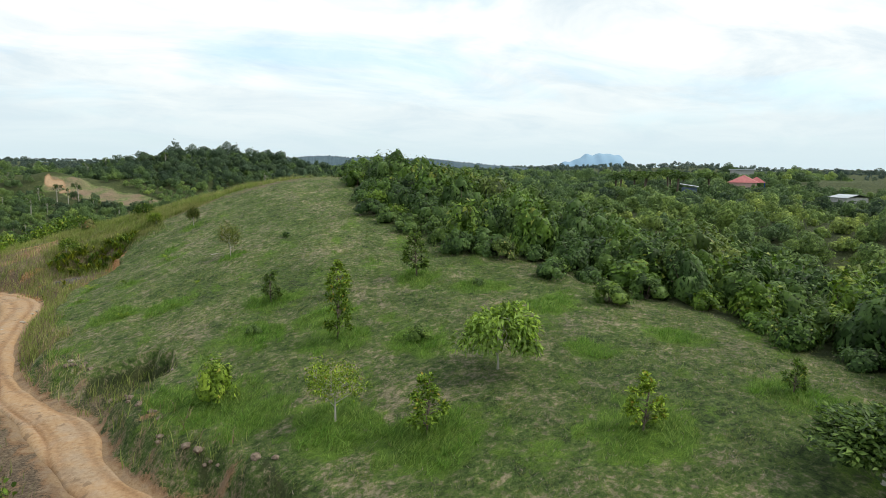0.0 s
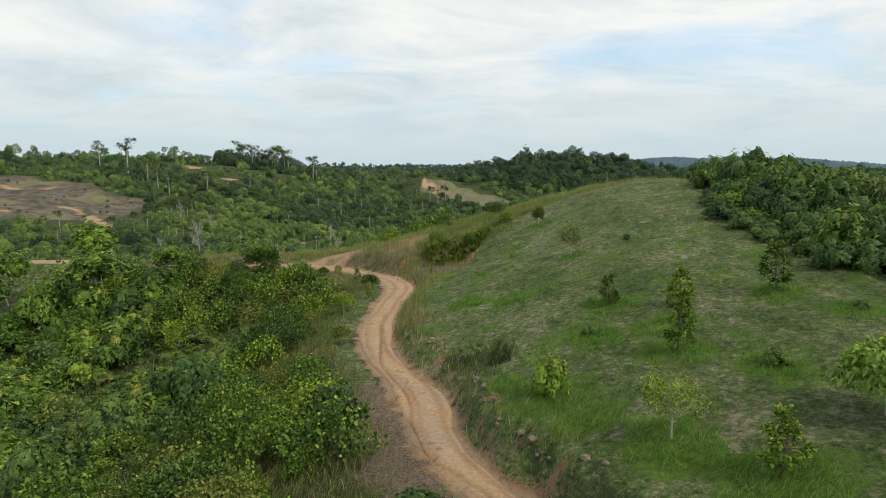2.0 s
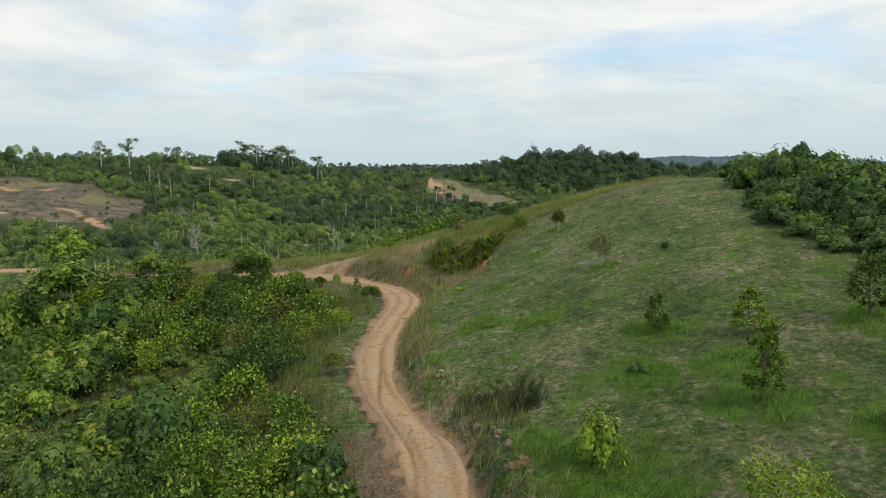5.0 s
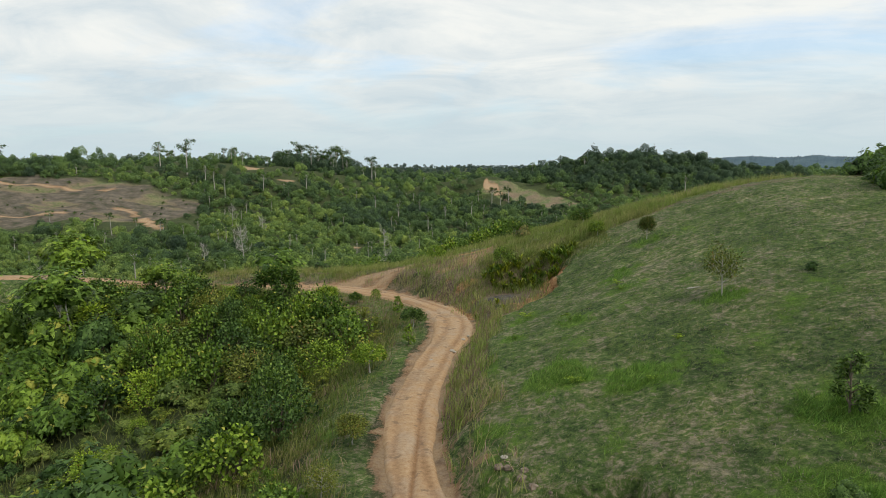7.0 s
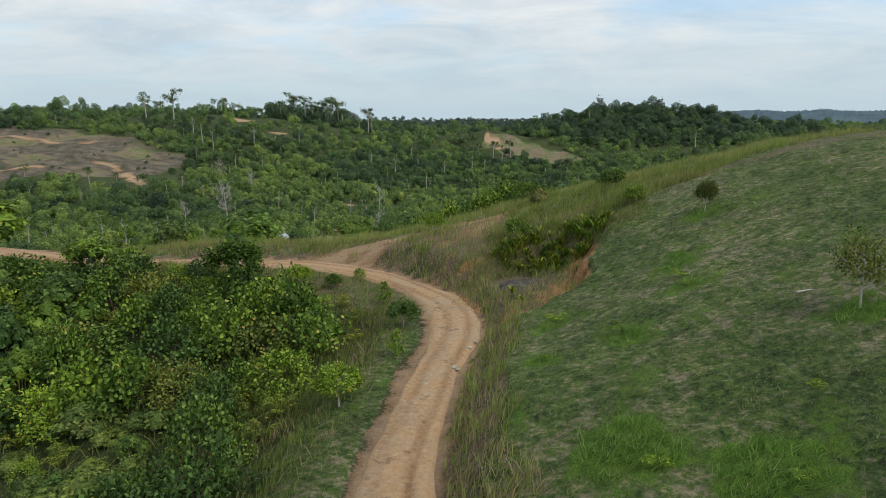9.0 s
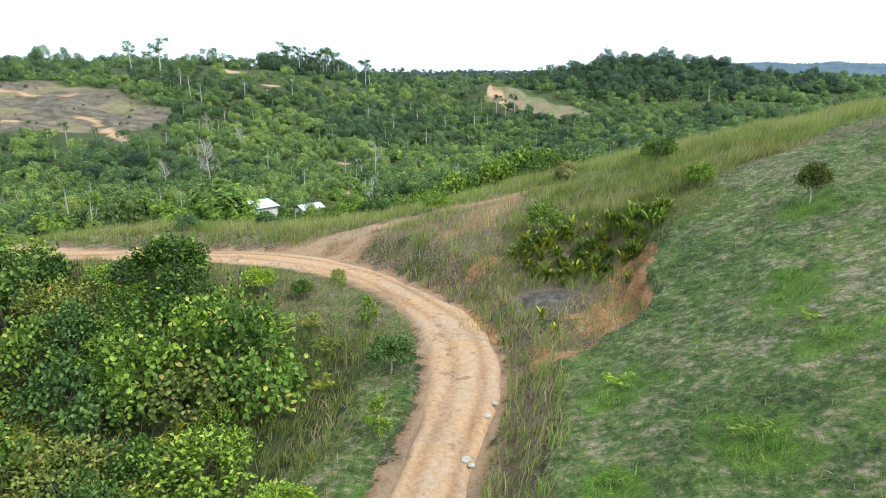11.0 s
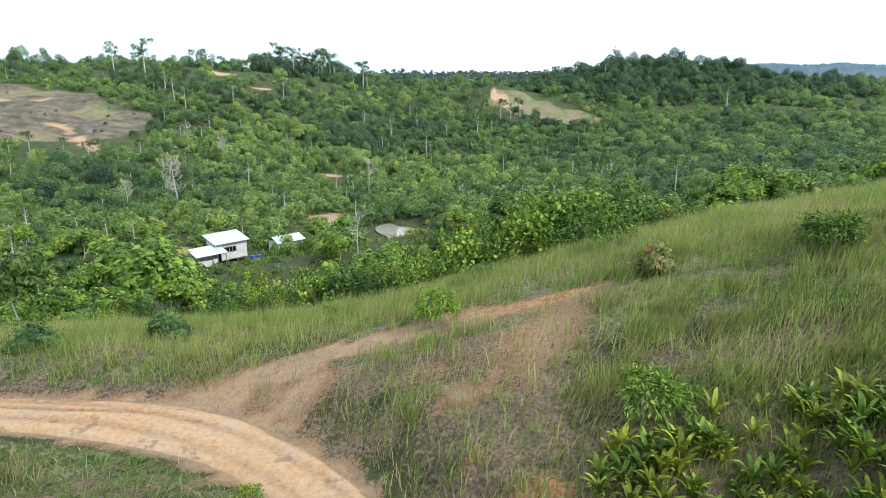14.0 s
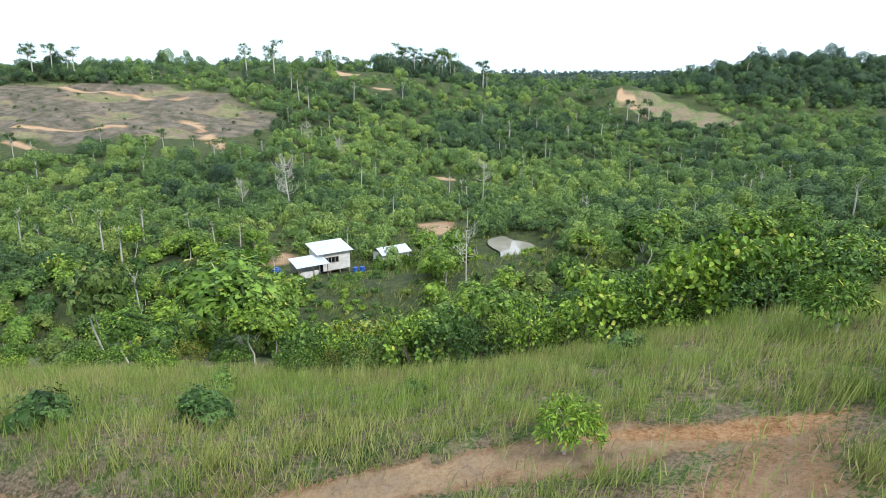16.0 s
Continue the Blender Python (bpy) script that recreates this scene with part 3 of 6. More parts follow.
def build_ground():
    gx = graded(-4200, 4200, -34, 33, 0.68, 1.06)
    gy = graded(-600, 4600, 14, 98, 0.6, 1.05)
    gx = np.unique(np.concatenate([gx, np.arange(-240, -110, 4.0), np.arange(-30, 60, 4.5), np.arange(-4.3, 6.6, 0.6)]))
    gy = np.unique(np.concatenate([gy, np.arange(215, 300, 4.0), np.arange(380, 432, 4.5), np.arange(66.5, 78, 0.6)]))
    x, y = (a.ravel() for a in np.meshgrid(gx, gy))
    z = height(x, y)
    mud = np.maximum(bell(x, y, -1.6, 73.2, 2.4, 1.1, 15), 0.8 * bell(x, y, 0.3, 71.9, 1.3, 0.7, -20))
    soil, field, straw, lush = ground_zone(x, y)
    ochre = np.maximum(smooth(cut_shape(x, y), 0.36, 0.44) * (y < 76), 0.0)
    for cx, cy, rx, ry, turn in [(-4.2, 77.4, 1.6, 1.1, 20), (-6.0, 79.2, 0.9, 0.7, 0), (-4.0, 89.8, 5.0, 0.5, 3)]:
        ochre = np.maximum(ochre, bell(x, y, cx, cy, rx, ry, turn))
    ochre = np.maximum(ochre, 0.42 * bell(x, y, -4.6, 85.6, 2.0, 5.0, -28))
    heath = smooth(bell(x, y, -205, 268, 72, 40, 20) + 0.10 * waves(x, y, 30, 22), 0.33, 0.45) * smooth(waves(x, y, 40, 25) + 0.6 * waves(x, y, 9, 26), -1.1, 0.2)
    nx, ny = len(gx), len(gy)
    i = (np.arange(ny - 1)[:, None] * nx + np.arange(nx - 1)).ravel()
    ob = mesh_object("ground", np.stack([x, y, z], 1), np.stack([i, i + 1, i + nx + 1, i + nx], 1), GROUND,
                     [("zone", "FLOAT_COLOR", np.stack([soil, field, straw, np.ones_like(soil)], 1)), ("lush", "FLOAT", lush), ("mud", "FLOAT", mud), ("ochre", "FLOAT", ochre), ("heath", "FLOAT", heath)])
    ob.data.polygons.foreach_set("use_smooth", np.ones(len(ob.data.polygons), bool))
    return tagged(ob, "rolling ground with mown field, scrub and bare soil", "ground", kind="structure")


def build_road(name, line, level, half, label):
    """A strip with two wheel ruts, a low crown and ragged edges, lying just above the ground."""
    n, across = len(line), np.linspace(-1, 1, 25)
    way = np.gradient(line, axis=0)
    way /= np.hypot(*way.T)[:, None]
    side = np.stack([way[:, 1], -way[:, 0]], 1)
    s = np.arange(n)
    half = half * (1 + 0.08 * np.sin(s * 0.17) + 0.05 * np.sin(s * 0.41 + 1) + 0.03 * np.sin(s * 1.1))
    u = across[None] * half[:, None]
    x, y = line[:, 0, None] + side[:, 0, None] * u, line[:, 1, None] + side[:, 1, None] * u
    sway = 0.16 * np.sin(s * 0.11)[:, None] + 0.09 * np.sin(s * 0.29 + 2)[:, None]
    rut = 0.7 * np.exp(-(((u - 0.62 - sway) / 0.22) ** 2)) + 0.6 * np.exp(-(((u + 0.62 - sway) / 0.24) ** 2))
    rill = -0.15 + 0.75 * np.sin(s * 0.085 + 0.6)[:, None] + 0.15 * np.sin(s * 0.31)[:, None]
    rut = np.maximum(rut, 1.15 * np.exp(-(((u - rill) / 0.13) ** 2)) * smooth(np.sin(s * 0.05 + 1.2), -0.3, 0.4)[:, None])
    rut = rut * (0.85 + 0.25 * waves(x.ravel(), y.ravel(), 7.0, 31).reshape(x.shape))
    z = level(s)[:, None] + 0.10 - 0.11 * rut + 0.02 * waves(x.ravel(), y.ravel(), 1.6, 32).reshape(x.shape)
    z = z - 0.30 * np.abs(across[None]) ** 8 + 0.05 * np.abs(across[None]) ** 3 * waves(x.ravel(), y.ravel(), 0.9, 33).reshape(x.shape)
    k = len(across)
    i = (np.arange(n - 1)[:, None] * k + np.arange(k - 1)).ravel()
    ob = mesh_object(name, np.stack([x.ravel(), y.ravel(), z.ravel()], 1), np.stack([i, i + k, i + k + 1, i + 1], 1), ROAD,
                     [("wear", "FLOAT", np.clip(rut, 0, 1).ravel())])
    ob.data.polygons.foreach_set("use_smooth", np.ones(len(ob.data.polygons), bool))
    return tagged(ob, label, "road", kind="structure")


build_ground()
build_road("road", ROAD_XY, road_level, ROAD_HALF, "rutted orange dirt road winding along the hillside")


# ---- plants: materials ----
def leaf_material(name, dark, mid, light, odd=None, rough=0.55, glow=0.2, holes=True, vary=1.0):
    """Leaves that vary from leaf to leaf and, by vary, from plant to plant; odd: a colour for a few of them."""
    k = Mat(name, rough)
    k.b.inputs["Specular IOR Level"].default_value = 0.18
    dark, light = tuple(0.62 * v for v in dark), tuple(1.2 * v for v in light)
    c = k.ramp(k.island(), (0.0, dark), (0.5, mid), (1.0, light)) if holes else k.ramp(k.island(), (0.05, dark), (0.5, mid), (0.95, light))
    plant = k.ramp(k.random(), (0.0, (0.50, 0.60, 0.60)), (0.35, (0.82, 0.90, 0.90)), (0.7, (1.05, 1.05, 0.95)), (1.0, (1.24, 1.20, 0.88)))
    c = k.mix(vary, c, plant, "MULTIPLY")
    if odd:
        c = k.mix(k.step(k.island(), 0.955, 0.965), c, odd)
    # noise darkening stands in for shaded gaps inside each spray
    c = k.mix(1.0, c, k.ramp(k.noise(9, 3), (0.3, (0.65, 0.68, 0.7)), (0.65, (1.15, 1.12, 1.05))), "MULTIPLY")
    k.color(c).through_light(glow, k.mix(1.0, c, (1.25, 1.25, 0.6), "MULTIPLY"))
    return k.ragged(k.step(k.noise(11, 2, 0.6), 0.40, 0.43)).m if holes else k.m


def forest_material(name, gap, *stops):
    """Foliage seen from afar: leaf clusters in tone and relief on every crown, gaps between them cut out and painted
    dark.
    """
    k = Mat(name, 0.7)
    tint, leaf = k.attr("tint"), k.island()
    c = k.ramp(tint, *stops)
    c = k.mix(1.0, c, k.ramp(leaf, (0.0, (0.72, 0.76, 0.78)), (0.5, (1.0, 1.0, 1.0)), (1.0, (1.36, 1.28, 1.08))), "MULTIPLY")
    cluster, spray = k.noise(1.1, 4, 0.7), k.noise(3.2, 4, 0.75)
    # dark ends of both noises paint the shade in gaps between leaves
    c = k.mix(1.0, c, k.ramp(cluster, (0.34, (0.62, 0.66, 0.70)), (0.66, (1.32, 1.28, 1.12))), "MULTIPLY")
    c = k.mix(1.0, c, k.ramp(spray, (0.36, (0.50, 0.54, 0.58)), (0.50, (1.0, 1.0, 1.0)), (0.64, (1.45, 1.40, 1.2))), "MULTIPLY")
    k.bump(k.math("ADD", k.math("MULTIPLY", cluster, 1.5), spray), 0.8, 0.5)
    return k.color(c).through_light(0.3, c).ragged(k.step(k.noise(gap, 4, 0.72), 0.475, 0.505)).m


def bark_material(name, a, b_):
    k = Mat(name, 0.9)
    return k.color(k.ramp(k.noise(6, 6, 0.6, (1, 1, 0.3)), (0.3, a), (0.7, b_))).bump(k.noise(20, 4), 0.5, 0.02).m


def blade_material(name, *stops, glow=0.25):
    k = Mat(name, 0.6)
    patch = k.noise(0.25, 4)
    c = k.mix(k.step(patch, 0.38, 0.62), k.ramp(k.island(), *stops), k.ramp(k.island(), *[(p, (r * 1.35, g * 1.1, b_ * 1.5)) for p, (r, g, b_) in stops]))
    return k.color(c).through_light(glow, c).m


LEAF_BROAD = leaf_material("broad_leaves", (0.059, 0.110, 0.016), (0.116, 0.200, 0.029), (0.212, 0.310, 0.052), (0.362, 0.380, 0.073))
LEAF_FULL = leaf_material("full_broad_leaves", (0.059, 0.110, 0.016), (0.116, 0.200, 0.029), (0.212, 0.310, 0.052), (0.362, 0.380, 0.073), holes=False)
LEAF_DARK = leaf_material("full_dark_leaves", (0.036, 0.075, 0.019), (0.070, 0.130, 0.031), (0.128, 0.200, 0.052), holes=False)
LEAF_PALE = leaf_material("full_olive_leaves", (0.085, 0.110, 0.023), (0.150, 0.185, 0.038), (0.235, 0.260, 0.063), (0.30, 0.20, 0.063), holes=False)
LEAF_DEEP = leaf_material("deep_green_leaves", (0.036, 0.075, 0.019), (0.070, 0.130, 0.031), (0.128, 0.200, 0.052))
LEAF_LIME = leaf_material("lime_leaves", (0.125, 0.215, 0.022), (0.200, 0.310, 0.036), (0.300, 0.400, 0.056), (0.340, 0.285, 0.050), holes=False)
LEAF_FRESH = leaf_material("fresh_light_green_leaves", (0.15, 0.25, 0.06), (0.25, 0.38, 0.09), (0.33, 0.47, 0.13), holes=False, glow=0.5, vary=0.0)
LEAF_OLIVE = leaf_material("olive_leaves", (0.066, 0.100, 0.023), (0.120, 0.172, 0.038), (0.195, 0.245, 0.063), (0.24, 0.24, 0.063))
LEAF_RUST = leaf_material("rust_tipped_leaves", (0.075, 0.105, 0.024), (0.150, 0.165, 0.040), (0.250, 0.190, 0.070), (0.400, 0.190, 0.090))
LEAF_FERN = leaf_material("fern_fronds", (0.105, 0.140, 0.018), (0.190, 0.230, 0.030), (0.310, 0.330, 0.045), (0.450, 0.390, 0.055), holes=False)
# blue raised in these greens as painted distance haze
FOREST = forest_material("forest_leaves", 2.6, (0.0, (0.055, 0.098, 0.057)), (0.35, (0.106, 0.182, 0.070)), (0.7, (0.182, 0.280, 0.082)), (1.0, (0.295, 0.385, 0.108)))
# leaves of the ridge woods, blued so the colour carries the haze
HAZED_FOREST = forest_material("hazed_forest_leaves", 0.9, (0.0, (0.052, 0.088, 0.088)), (1.0, (0.095, 0.135, 0.105)))
BARK = bark_material("brown_bark", (0.07, 0.055, 0.04), (0.19, 0.16, 0.12))
BARK_PALE = bark_material("pale_bark", (0.28, 0.26, 0.22), (0.52, 0.50, 0.45))
TALL_GRASS = blade_material("tall_grass", (0.05, (0.140, 0.205, 0.038)), (0.5, (0.212, 0.300, 0.060)), (0.9, (0.335, 0.395, 0.115)), glow=0.5)
WEED_GRASS = blade_material("weed_grass", (0.05, (0.080, 0.130, 0.022)), (0.5, (0.135, 0.195, 0.036)), (0.9, (0.23, 0.265, 0.07)), glow=0.35)
SHORT_GRASS = blade_material("short_grass", (0.05, (0.062, 0.150, 0.020)), (0.5, (0.122, 0.262, 0.036)), (0.9, (0.205, 0.355, 0.062)), glow=0.45)
FIELD_GRASS = blade_material("field_grass_blades", (0.05, (0.074, 0.135, 0.022)), (0.5, (0.132, 0.216, 0.038)), (0.9, (0.215, 0.290, 0.072)), glow=0.4)
THATCH = blade_material("thatch", (0.05, (0.13, 0.128, 0.070)), (0.5, (0.205, 0.20, 0.120)), (0.9, (0.30, 0.285, 0.19)))
STRAW = blade_material("straw", (0.05, (0.120, 0.095, 0.050)), (0.4, (0.225, 0.180, 0.095)), (0.7, (0.34, 0.28, 0.165)), (0.92, (0.17, 0.20, 0.06)))


# ---- plants: shapes ----
def unit(v):
    return v / np.maximum(np.linalg.norm(v, axis=-1, keepdims=True), 1e-6)


def leaves(rng, at, way, length, width, fold=0.25, face=None):
    """Kite-shaped leaves, folded along the midrib: base at `at`, pointing along `way`, turned to `face`."""
    n = len(at)
    way = unit(way)
    up = unit((np.array([0, 0, 1.0]) if face is None else face) + rng.normal(0, 0.45, (n, 3)))
    side = unit(np.cross(way, up))
    up = np.cross(side, way)
    ln = length * rng.uniform(0.65, 1.25, (n, 1))
    wd = width * rng.uniform(0.7, 1.2, (n, 1))
    mid = at + way * ln * 0.45
    tip = at + way * ln - up * ln * 0.12
    v = np.stack([at, mid + side * wd / 2 + up * wd * fold, tip, mid - side * wd / 2 + up * wd * fold], 1)
    i = 4 * np.arange(n)[:, None]
    f = np.concatenate([i + [0, 1, 2], i + [0, 2, 3]], 1).reshape(-1, 3)
    return v.reshape(-1, 3), f


def ovals(rng, at, way, length, width, face):
    """Rounded leaves of four triangles, folded along the midrib."""
    n = len(at)
    way = unit(way)
    up = unit(face + rng.normal(0, 0.4, (n, 3)))
    side = unit(np.cross(way, up))
    up = np.cross(side, way)
    ln, wd = length * rng.uniform(0.65, 1.25, (n, 1)), width * rng.uniform(0.75, 1.2, (n, 1)) / 2
    a, b_ = at + way * ln * 0.28 + up * wd * 0.3, at + way * ln * 0.68 + up * wd * 0.2
    v = np.stack([at, a + side * wd, b_ + side * wd * 0.85, at + way * ln - up * ln * 0.12, b_ - side * wd * 0.85, a - side * wd], 1)
    i = 6 * np.arange(n)[:, None]
    return v.reshape(-1, 3), np.concatenate([i + [0, 1, 2], i + [0, 2, 3], i + [0, 3, 4], i + [0, 4, 5]], 1).reshape(-1, 3)


def flakes(rng, at, way, length, width, face):
    """Small wedge-shaped leaves, one triangle each."""
    n = len(at)
    way = unit(way)
    up = unit(unit(face) + rng.normal(0, 0.26, (n, 3)))
    side = unit(np.cross(way, up))
    way = np.cross(up, side)
    ln, wd = length * rng.uniform(0.6, 1.3, (n, 1)), width * rng.uniform(0.6, 1.3, (n, 1))
    v = np.stack([at - way * ln * 0.4 + side * wd * 0.2, at + way * ln * 0.5 + side * wd * 0.5, at + way * ln * 0.4 - side * wd * 0.6], 1)
    return v.reshape(-1, 3), 3 * np.arange(n)[:, None] + [0, 1, 2]


def tube(points, radii, sides=5):
    """A tapered limb along points."""
    p, r = np.array(points, float), np.array(radii, float)
    way = unit(np.gradient(p, axis=0))
    ref = np.where(np.abs(way[:, 2:3]) > 0.9, [[1.0, 0, 0]], [[0, 0, 1.0]])
    a = unit(np.cross(way, ref))
    b_ = np.cross(way, a)
    ang = np.linspace(0, 2 * np.pi, sides, endpoint=False)
    v = p[:, None] + r[:, None, None] * (np.cos(ang)[None, :, None] * a[:, None] + np.sin(ang)[None, :, None] * b_[:, None])
    f = []
    for k in range(len(p) - 1):
        for s in range(sides):
            t_ = (s + 1) % sides
            f += [(k * sides + s, k * sides + t_, (k + 1) * sides + t_), (k * sides + s, (k + 1) * sides + t_, (k + 1) * sides + s)]
    return v.reshape(-1, 3), np.array(f)


def joined(pieces):
    verts, faces, n = [], [], 0
    for v, f in pieces:
        verts.append(v)
        faces.append(np.asarray(f) + n)
        n += len(v)
    return np.vstack(verts), np.vstack(faces)


def plant_mesh(name, verts, faces, mat):
    ob = mesh_object(name, verts, faces, mat)
    me = ob.data
    bpy.data.objects.remove(ob)
    return me


ICO = bmesh.new()
bmesh.ops.create_icosphere(ICO, subdivisions=1, radius=1.0)
ICO_V, ICO_F = np.array([v.co[:] for v in ICO.verts]), np.array([[v.index for v in f.verts] for f in ICO.faces])
ICO.free()


def lobes(rng, centres, sizes, flat=0.85):
    """Uneven rounded masses of foliage round the centres."""
    out = []
    for c, r in zip(centres, sizes):
        q = rng.normal(0, 1, (3, 3))
        q = np.linalg.qr(q)[0]
        v = (ICO_V @ q) * (1 + 0.2 * rng.normal(0, 1, (len(ICO_V), 1))) * [r, r, r * flat]
        out.append((v + c, ICO_F[v[ICO_F, 2].mean(1) > -0.45 * r * flat]))
    return joined(out)


def clumps(rng, n, rx, rz, base, lean=0.0):
    """Centres of leaf clumps over a lumpy, half-open crown, and their radii."""
    d = unit(rng.normal(0, 1, (n, 3)))
    d[:, 2] = np.abs(d[:, 2]) * 1.0 - 0.25 * rng.random(n)
    r = rng.uniform(0.45, 1.0, (n, 1)) ** 0.6
    c = d * r * [rx, rx, rz]
    c[:, :2] *= 1 + 0.25 * np.sin(3 * np.arctan2(c[:, 1], c[:, 0]) + rng.uniform(0, 6))[:, None]
    c[:, 2] += base
    c[:, 0] += lean * c[:, 2]
    return c, rng.uniform(0.20, 0.36, n) * rx


def crown_shape(rng, n_clumps, per, rx, rz, base, length, width, droop=0.1, spread=1.0, small=False):
    """Leaves in clumps that point outwards, with gaps between the clumps."""
    c, r = clumps(rng, n_clumps, rx, rz, base)
    at = np.repeat(c, per, 0) + np.clip(rng.normal(0, 0.55, (n_clumps * per, 3)), -0.8, 0.8) * np.repeat(r, per)[:, None] * spread
    at[:, 2] = np.maximum(at[:, 2], 0.04)
    out = unit(at - [0, 0, base]) + 0.9 * rng.normal(0, 1, at.shape) * [1, 1, 0.6]
    out[:, 2] += 0.25 - droop * rng.random(len(at)) * 4
    face = unit(at - [0, 0, base * 0.6]) + [0, 0, 0.5]
    if small:
        inner = lobes(rng, c[::2] * [0.72, 0.72, 0.8] + [0, 0, base * 0.1], r[::2] * 1.25)
        return joined([flakes(rng, at, out, length, width, face), inner])
    if width < 0.6 * length:
        return leaves(rng, at, out, length, width, 0.2, face)
    return ovals(rng, at, out, length, width, face)


def stems(rng, n, rx, top, thick, base=0.0, trunk=True):
    """A trunk and limbs that reach into the crown."""
    out = []
    if trunk:
        sway = rng.normal(0, 0.04, (5, 2)).cumsum(0) * top
        h = np.linspace(-0.15, top * 0.8, 5)
        out.append(tube(np.column_stack([sway, h]), thick * np.linspace(1, 0.45, 5), 6))
    for _ in range(n):
        a, z0 = rng.uniform(0, 6.28), (base + rng.uniform(0.0, 0.5) * (top - base)) if trunk else -0.1
        end = np.array([math.cos(a) * rx * rng.uniform(0.5, 0.9), math.sin(a) * rx * rng.uniform(0.5, 0.9), z0 + (top - z0) * rng.uniform(0.45, 0.95)])
        start = np.array([0.03 * math.cos(a), 0.03 * math.sin(a), z0])
        mid = start * 0.5 + end * 0.5 + [0, 0, 0.12 * top] + rng.normal(0, 0.04 * top, 3)
        out.append(tube([start, mid, end], [thick * 0.5, thick * 0.33, thick * 0.12], 4))
    return joined(out)


def frond_shape(rng, n, reach, pairs, leaf_len, leaf_w, rise=0.7, curl=1.0):
    """A rosette of arching fronds, each a rib with paired leaflets."""
    out = []
    for i in range(n):
        a = i * 2.4 + rng.normal(0, 0.3)
        r, up = reach * rng.uniform(0.75, 1.2), rise * rng.uniform(0.7, 1.3)
        u = np.linspace(0, 1, pairs + 1)[1:, None]
        flat_dir = np.array([math.cos(a), math.sin(a), 0])
        p = flat_dir * u * r + np.array([0, 0, 1.0]) * (up * u * 1.6 - curl * up * u**2 * 1.15) * reach
        way = unit(np.gradient(p, axis=0))
        side = unit(np.cross(way, [0, 0, 1.0]))
        size = np.sin(np.pi * np.clip(u * 0.92 + 0.08, 0, 1)) ** 0.7
        for s in (1, -1):
            v, f = leaves(rng, p, side * s + way * 0.55 + [0, 0, -0.15], leaf_len, leaf_w, 0.1)
            v = (v.reshape(-1, 4, 3) - p[:, None]) * size[:, None] + p[:, None]
            out.append((v.reshape(-1, 3), f))
        out.append(tube(np.vstack([[0, 0, 0.0], p[:: max(1, pairs // 4)], p[-1:]]), np.linspace(0.02, 0.004, len(p[:: max(1, pairs // 4)]) + 2) * reach, 3))
    return joined(out)


class Kind:
    """A kind of plant: a few shapes of its stem and crown, of about one metre radius, shared by all plants of the kind."""

    def __init__(self, name, label, category, mats, shapes):
        self.name, self.label, self.category, self.mats, self.shapes = name, label, category, mats, shapes
        self.meshes = {}

    def plant(self, x, y, scale=1.0, turn=None, which=None, rng=random, tall=1.0, label="", group="", sink=0.05, crown_mat=None):
        which = rng.randrange(len(self.shapes)) if which is None else which
        key = (which, crown_mat.name if crown_mat else "")
        if key not in self.meshes:
            parts = self.shapes[which]()
            self.meshes[key] = [(n, plant_mesh(n, v, f, (crown_mat if crown_mat and n in ("crown", "fronds") else m))) for (n, (v, f)), m in zip(parts, self.mats)]
        root = new(self.name)
        root.empty_display_size = 0.1
        z = float(height(x, y)[0]) - sink
        root.matrix_basis = Matrix.LocRotScale((x, y, z), Euler((rng.uniform(-0.06, 0.06), rng.uniform(-0.06, 0.06), rng.uniform(0, 6.28) if turn is None else turn)), (scale, scale, scale * tall))
        for n, me in self.meshes[key]:
            new(n, me).parent = root
        return tagged(root, label or self.label, self.category, group)


def shrub(seed, n, per, rz, base, length, width, droop=0.1, limbs=7, trunk=False, thick=0.05, small=False):
    def make():
        rng = np.random.RandomState(seed)
        return [("stem", stems(rng, limbs, 0.8, base + rz * 0.8, thick, base * 0.5, trunk)),
                ("crown", crown_shape(rng, n, per, 1.0, rz, base, length, width, droop, 1.0, small))]
    return make


def layered(seed, tiers, per, rx, top, base, length, width, droop):
    """A young tree with an upright stem and leaves in tufts at its limb ends, cone-shaped."""
    def make():
        rng = np.random.RandomState(seed)
        at, limbs = [], []
        sway = rng.normal(0, 0.03, 2)
        for k in range(tiers):
            u = k / (tiers - 1)
            z = base + (top - base) * u
            r = rx * (0.35 + 0.65 * math.sin(math.pi * min(1, u + 0.22)) ** 0.7) * rng.uniform(0.7, 1.1)
            for j in range(int(5 - 2 * u)):
                a = rng.uniform(0, 6.28)
                end = np.array([math.cos(a) * r, math.sin(a) * r, z + 0.1 * rng.normal()])
                limbs.append(tube([[sway[0] * z, sway[1] * z, z - 0.12 * top], end * [0.5, 0.5, 1], end], [0.025, 0.016, 0.008], 3))
                at.append(end + rng.normal(0, 0.10 * rx + 0.02, (per, 3)))
        at = np.vstack(at)
        out = unit(at - [0, 0, base]) * [1, 1, 0.4] + rng.normal(0, 0.55, at.shape)
        out[:, 2] -= droop
        limbs.append(tube([[0, 0, -0.1], [sway[0] * top * 0.5, sway[1] * top * 0.5, top * 0.5], [sway[0] * top, sway[1] * top, top]], [0.05, 0.035, 0.012], 6))
        return [("trunk", joined(limbs)), ("crown", ovals(rng, at, out, length, width, np.array([0, 0, 1.0])))]
    return make


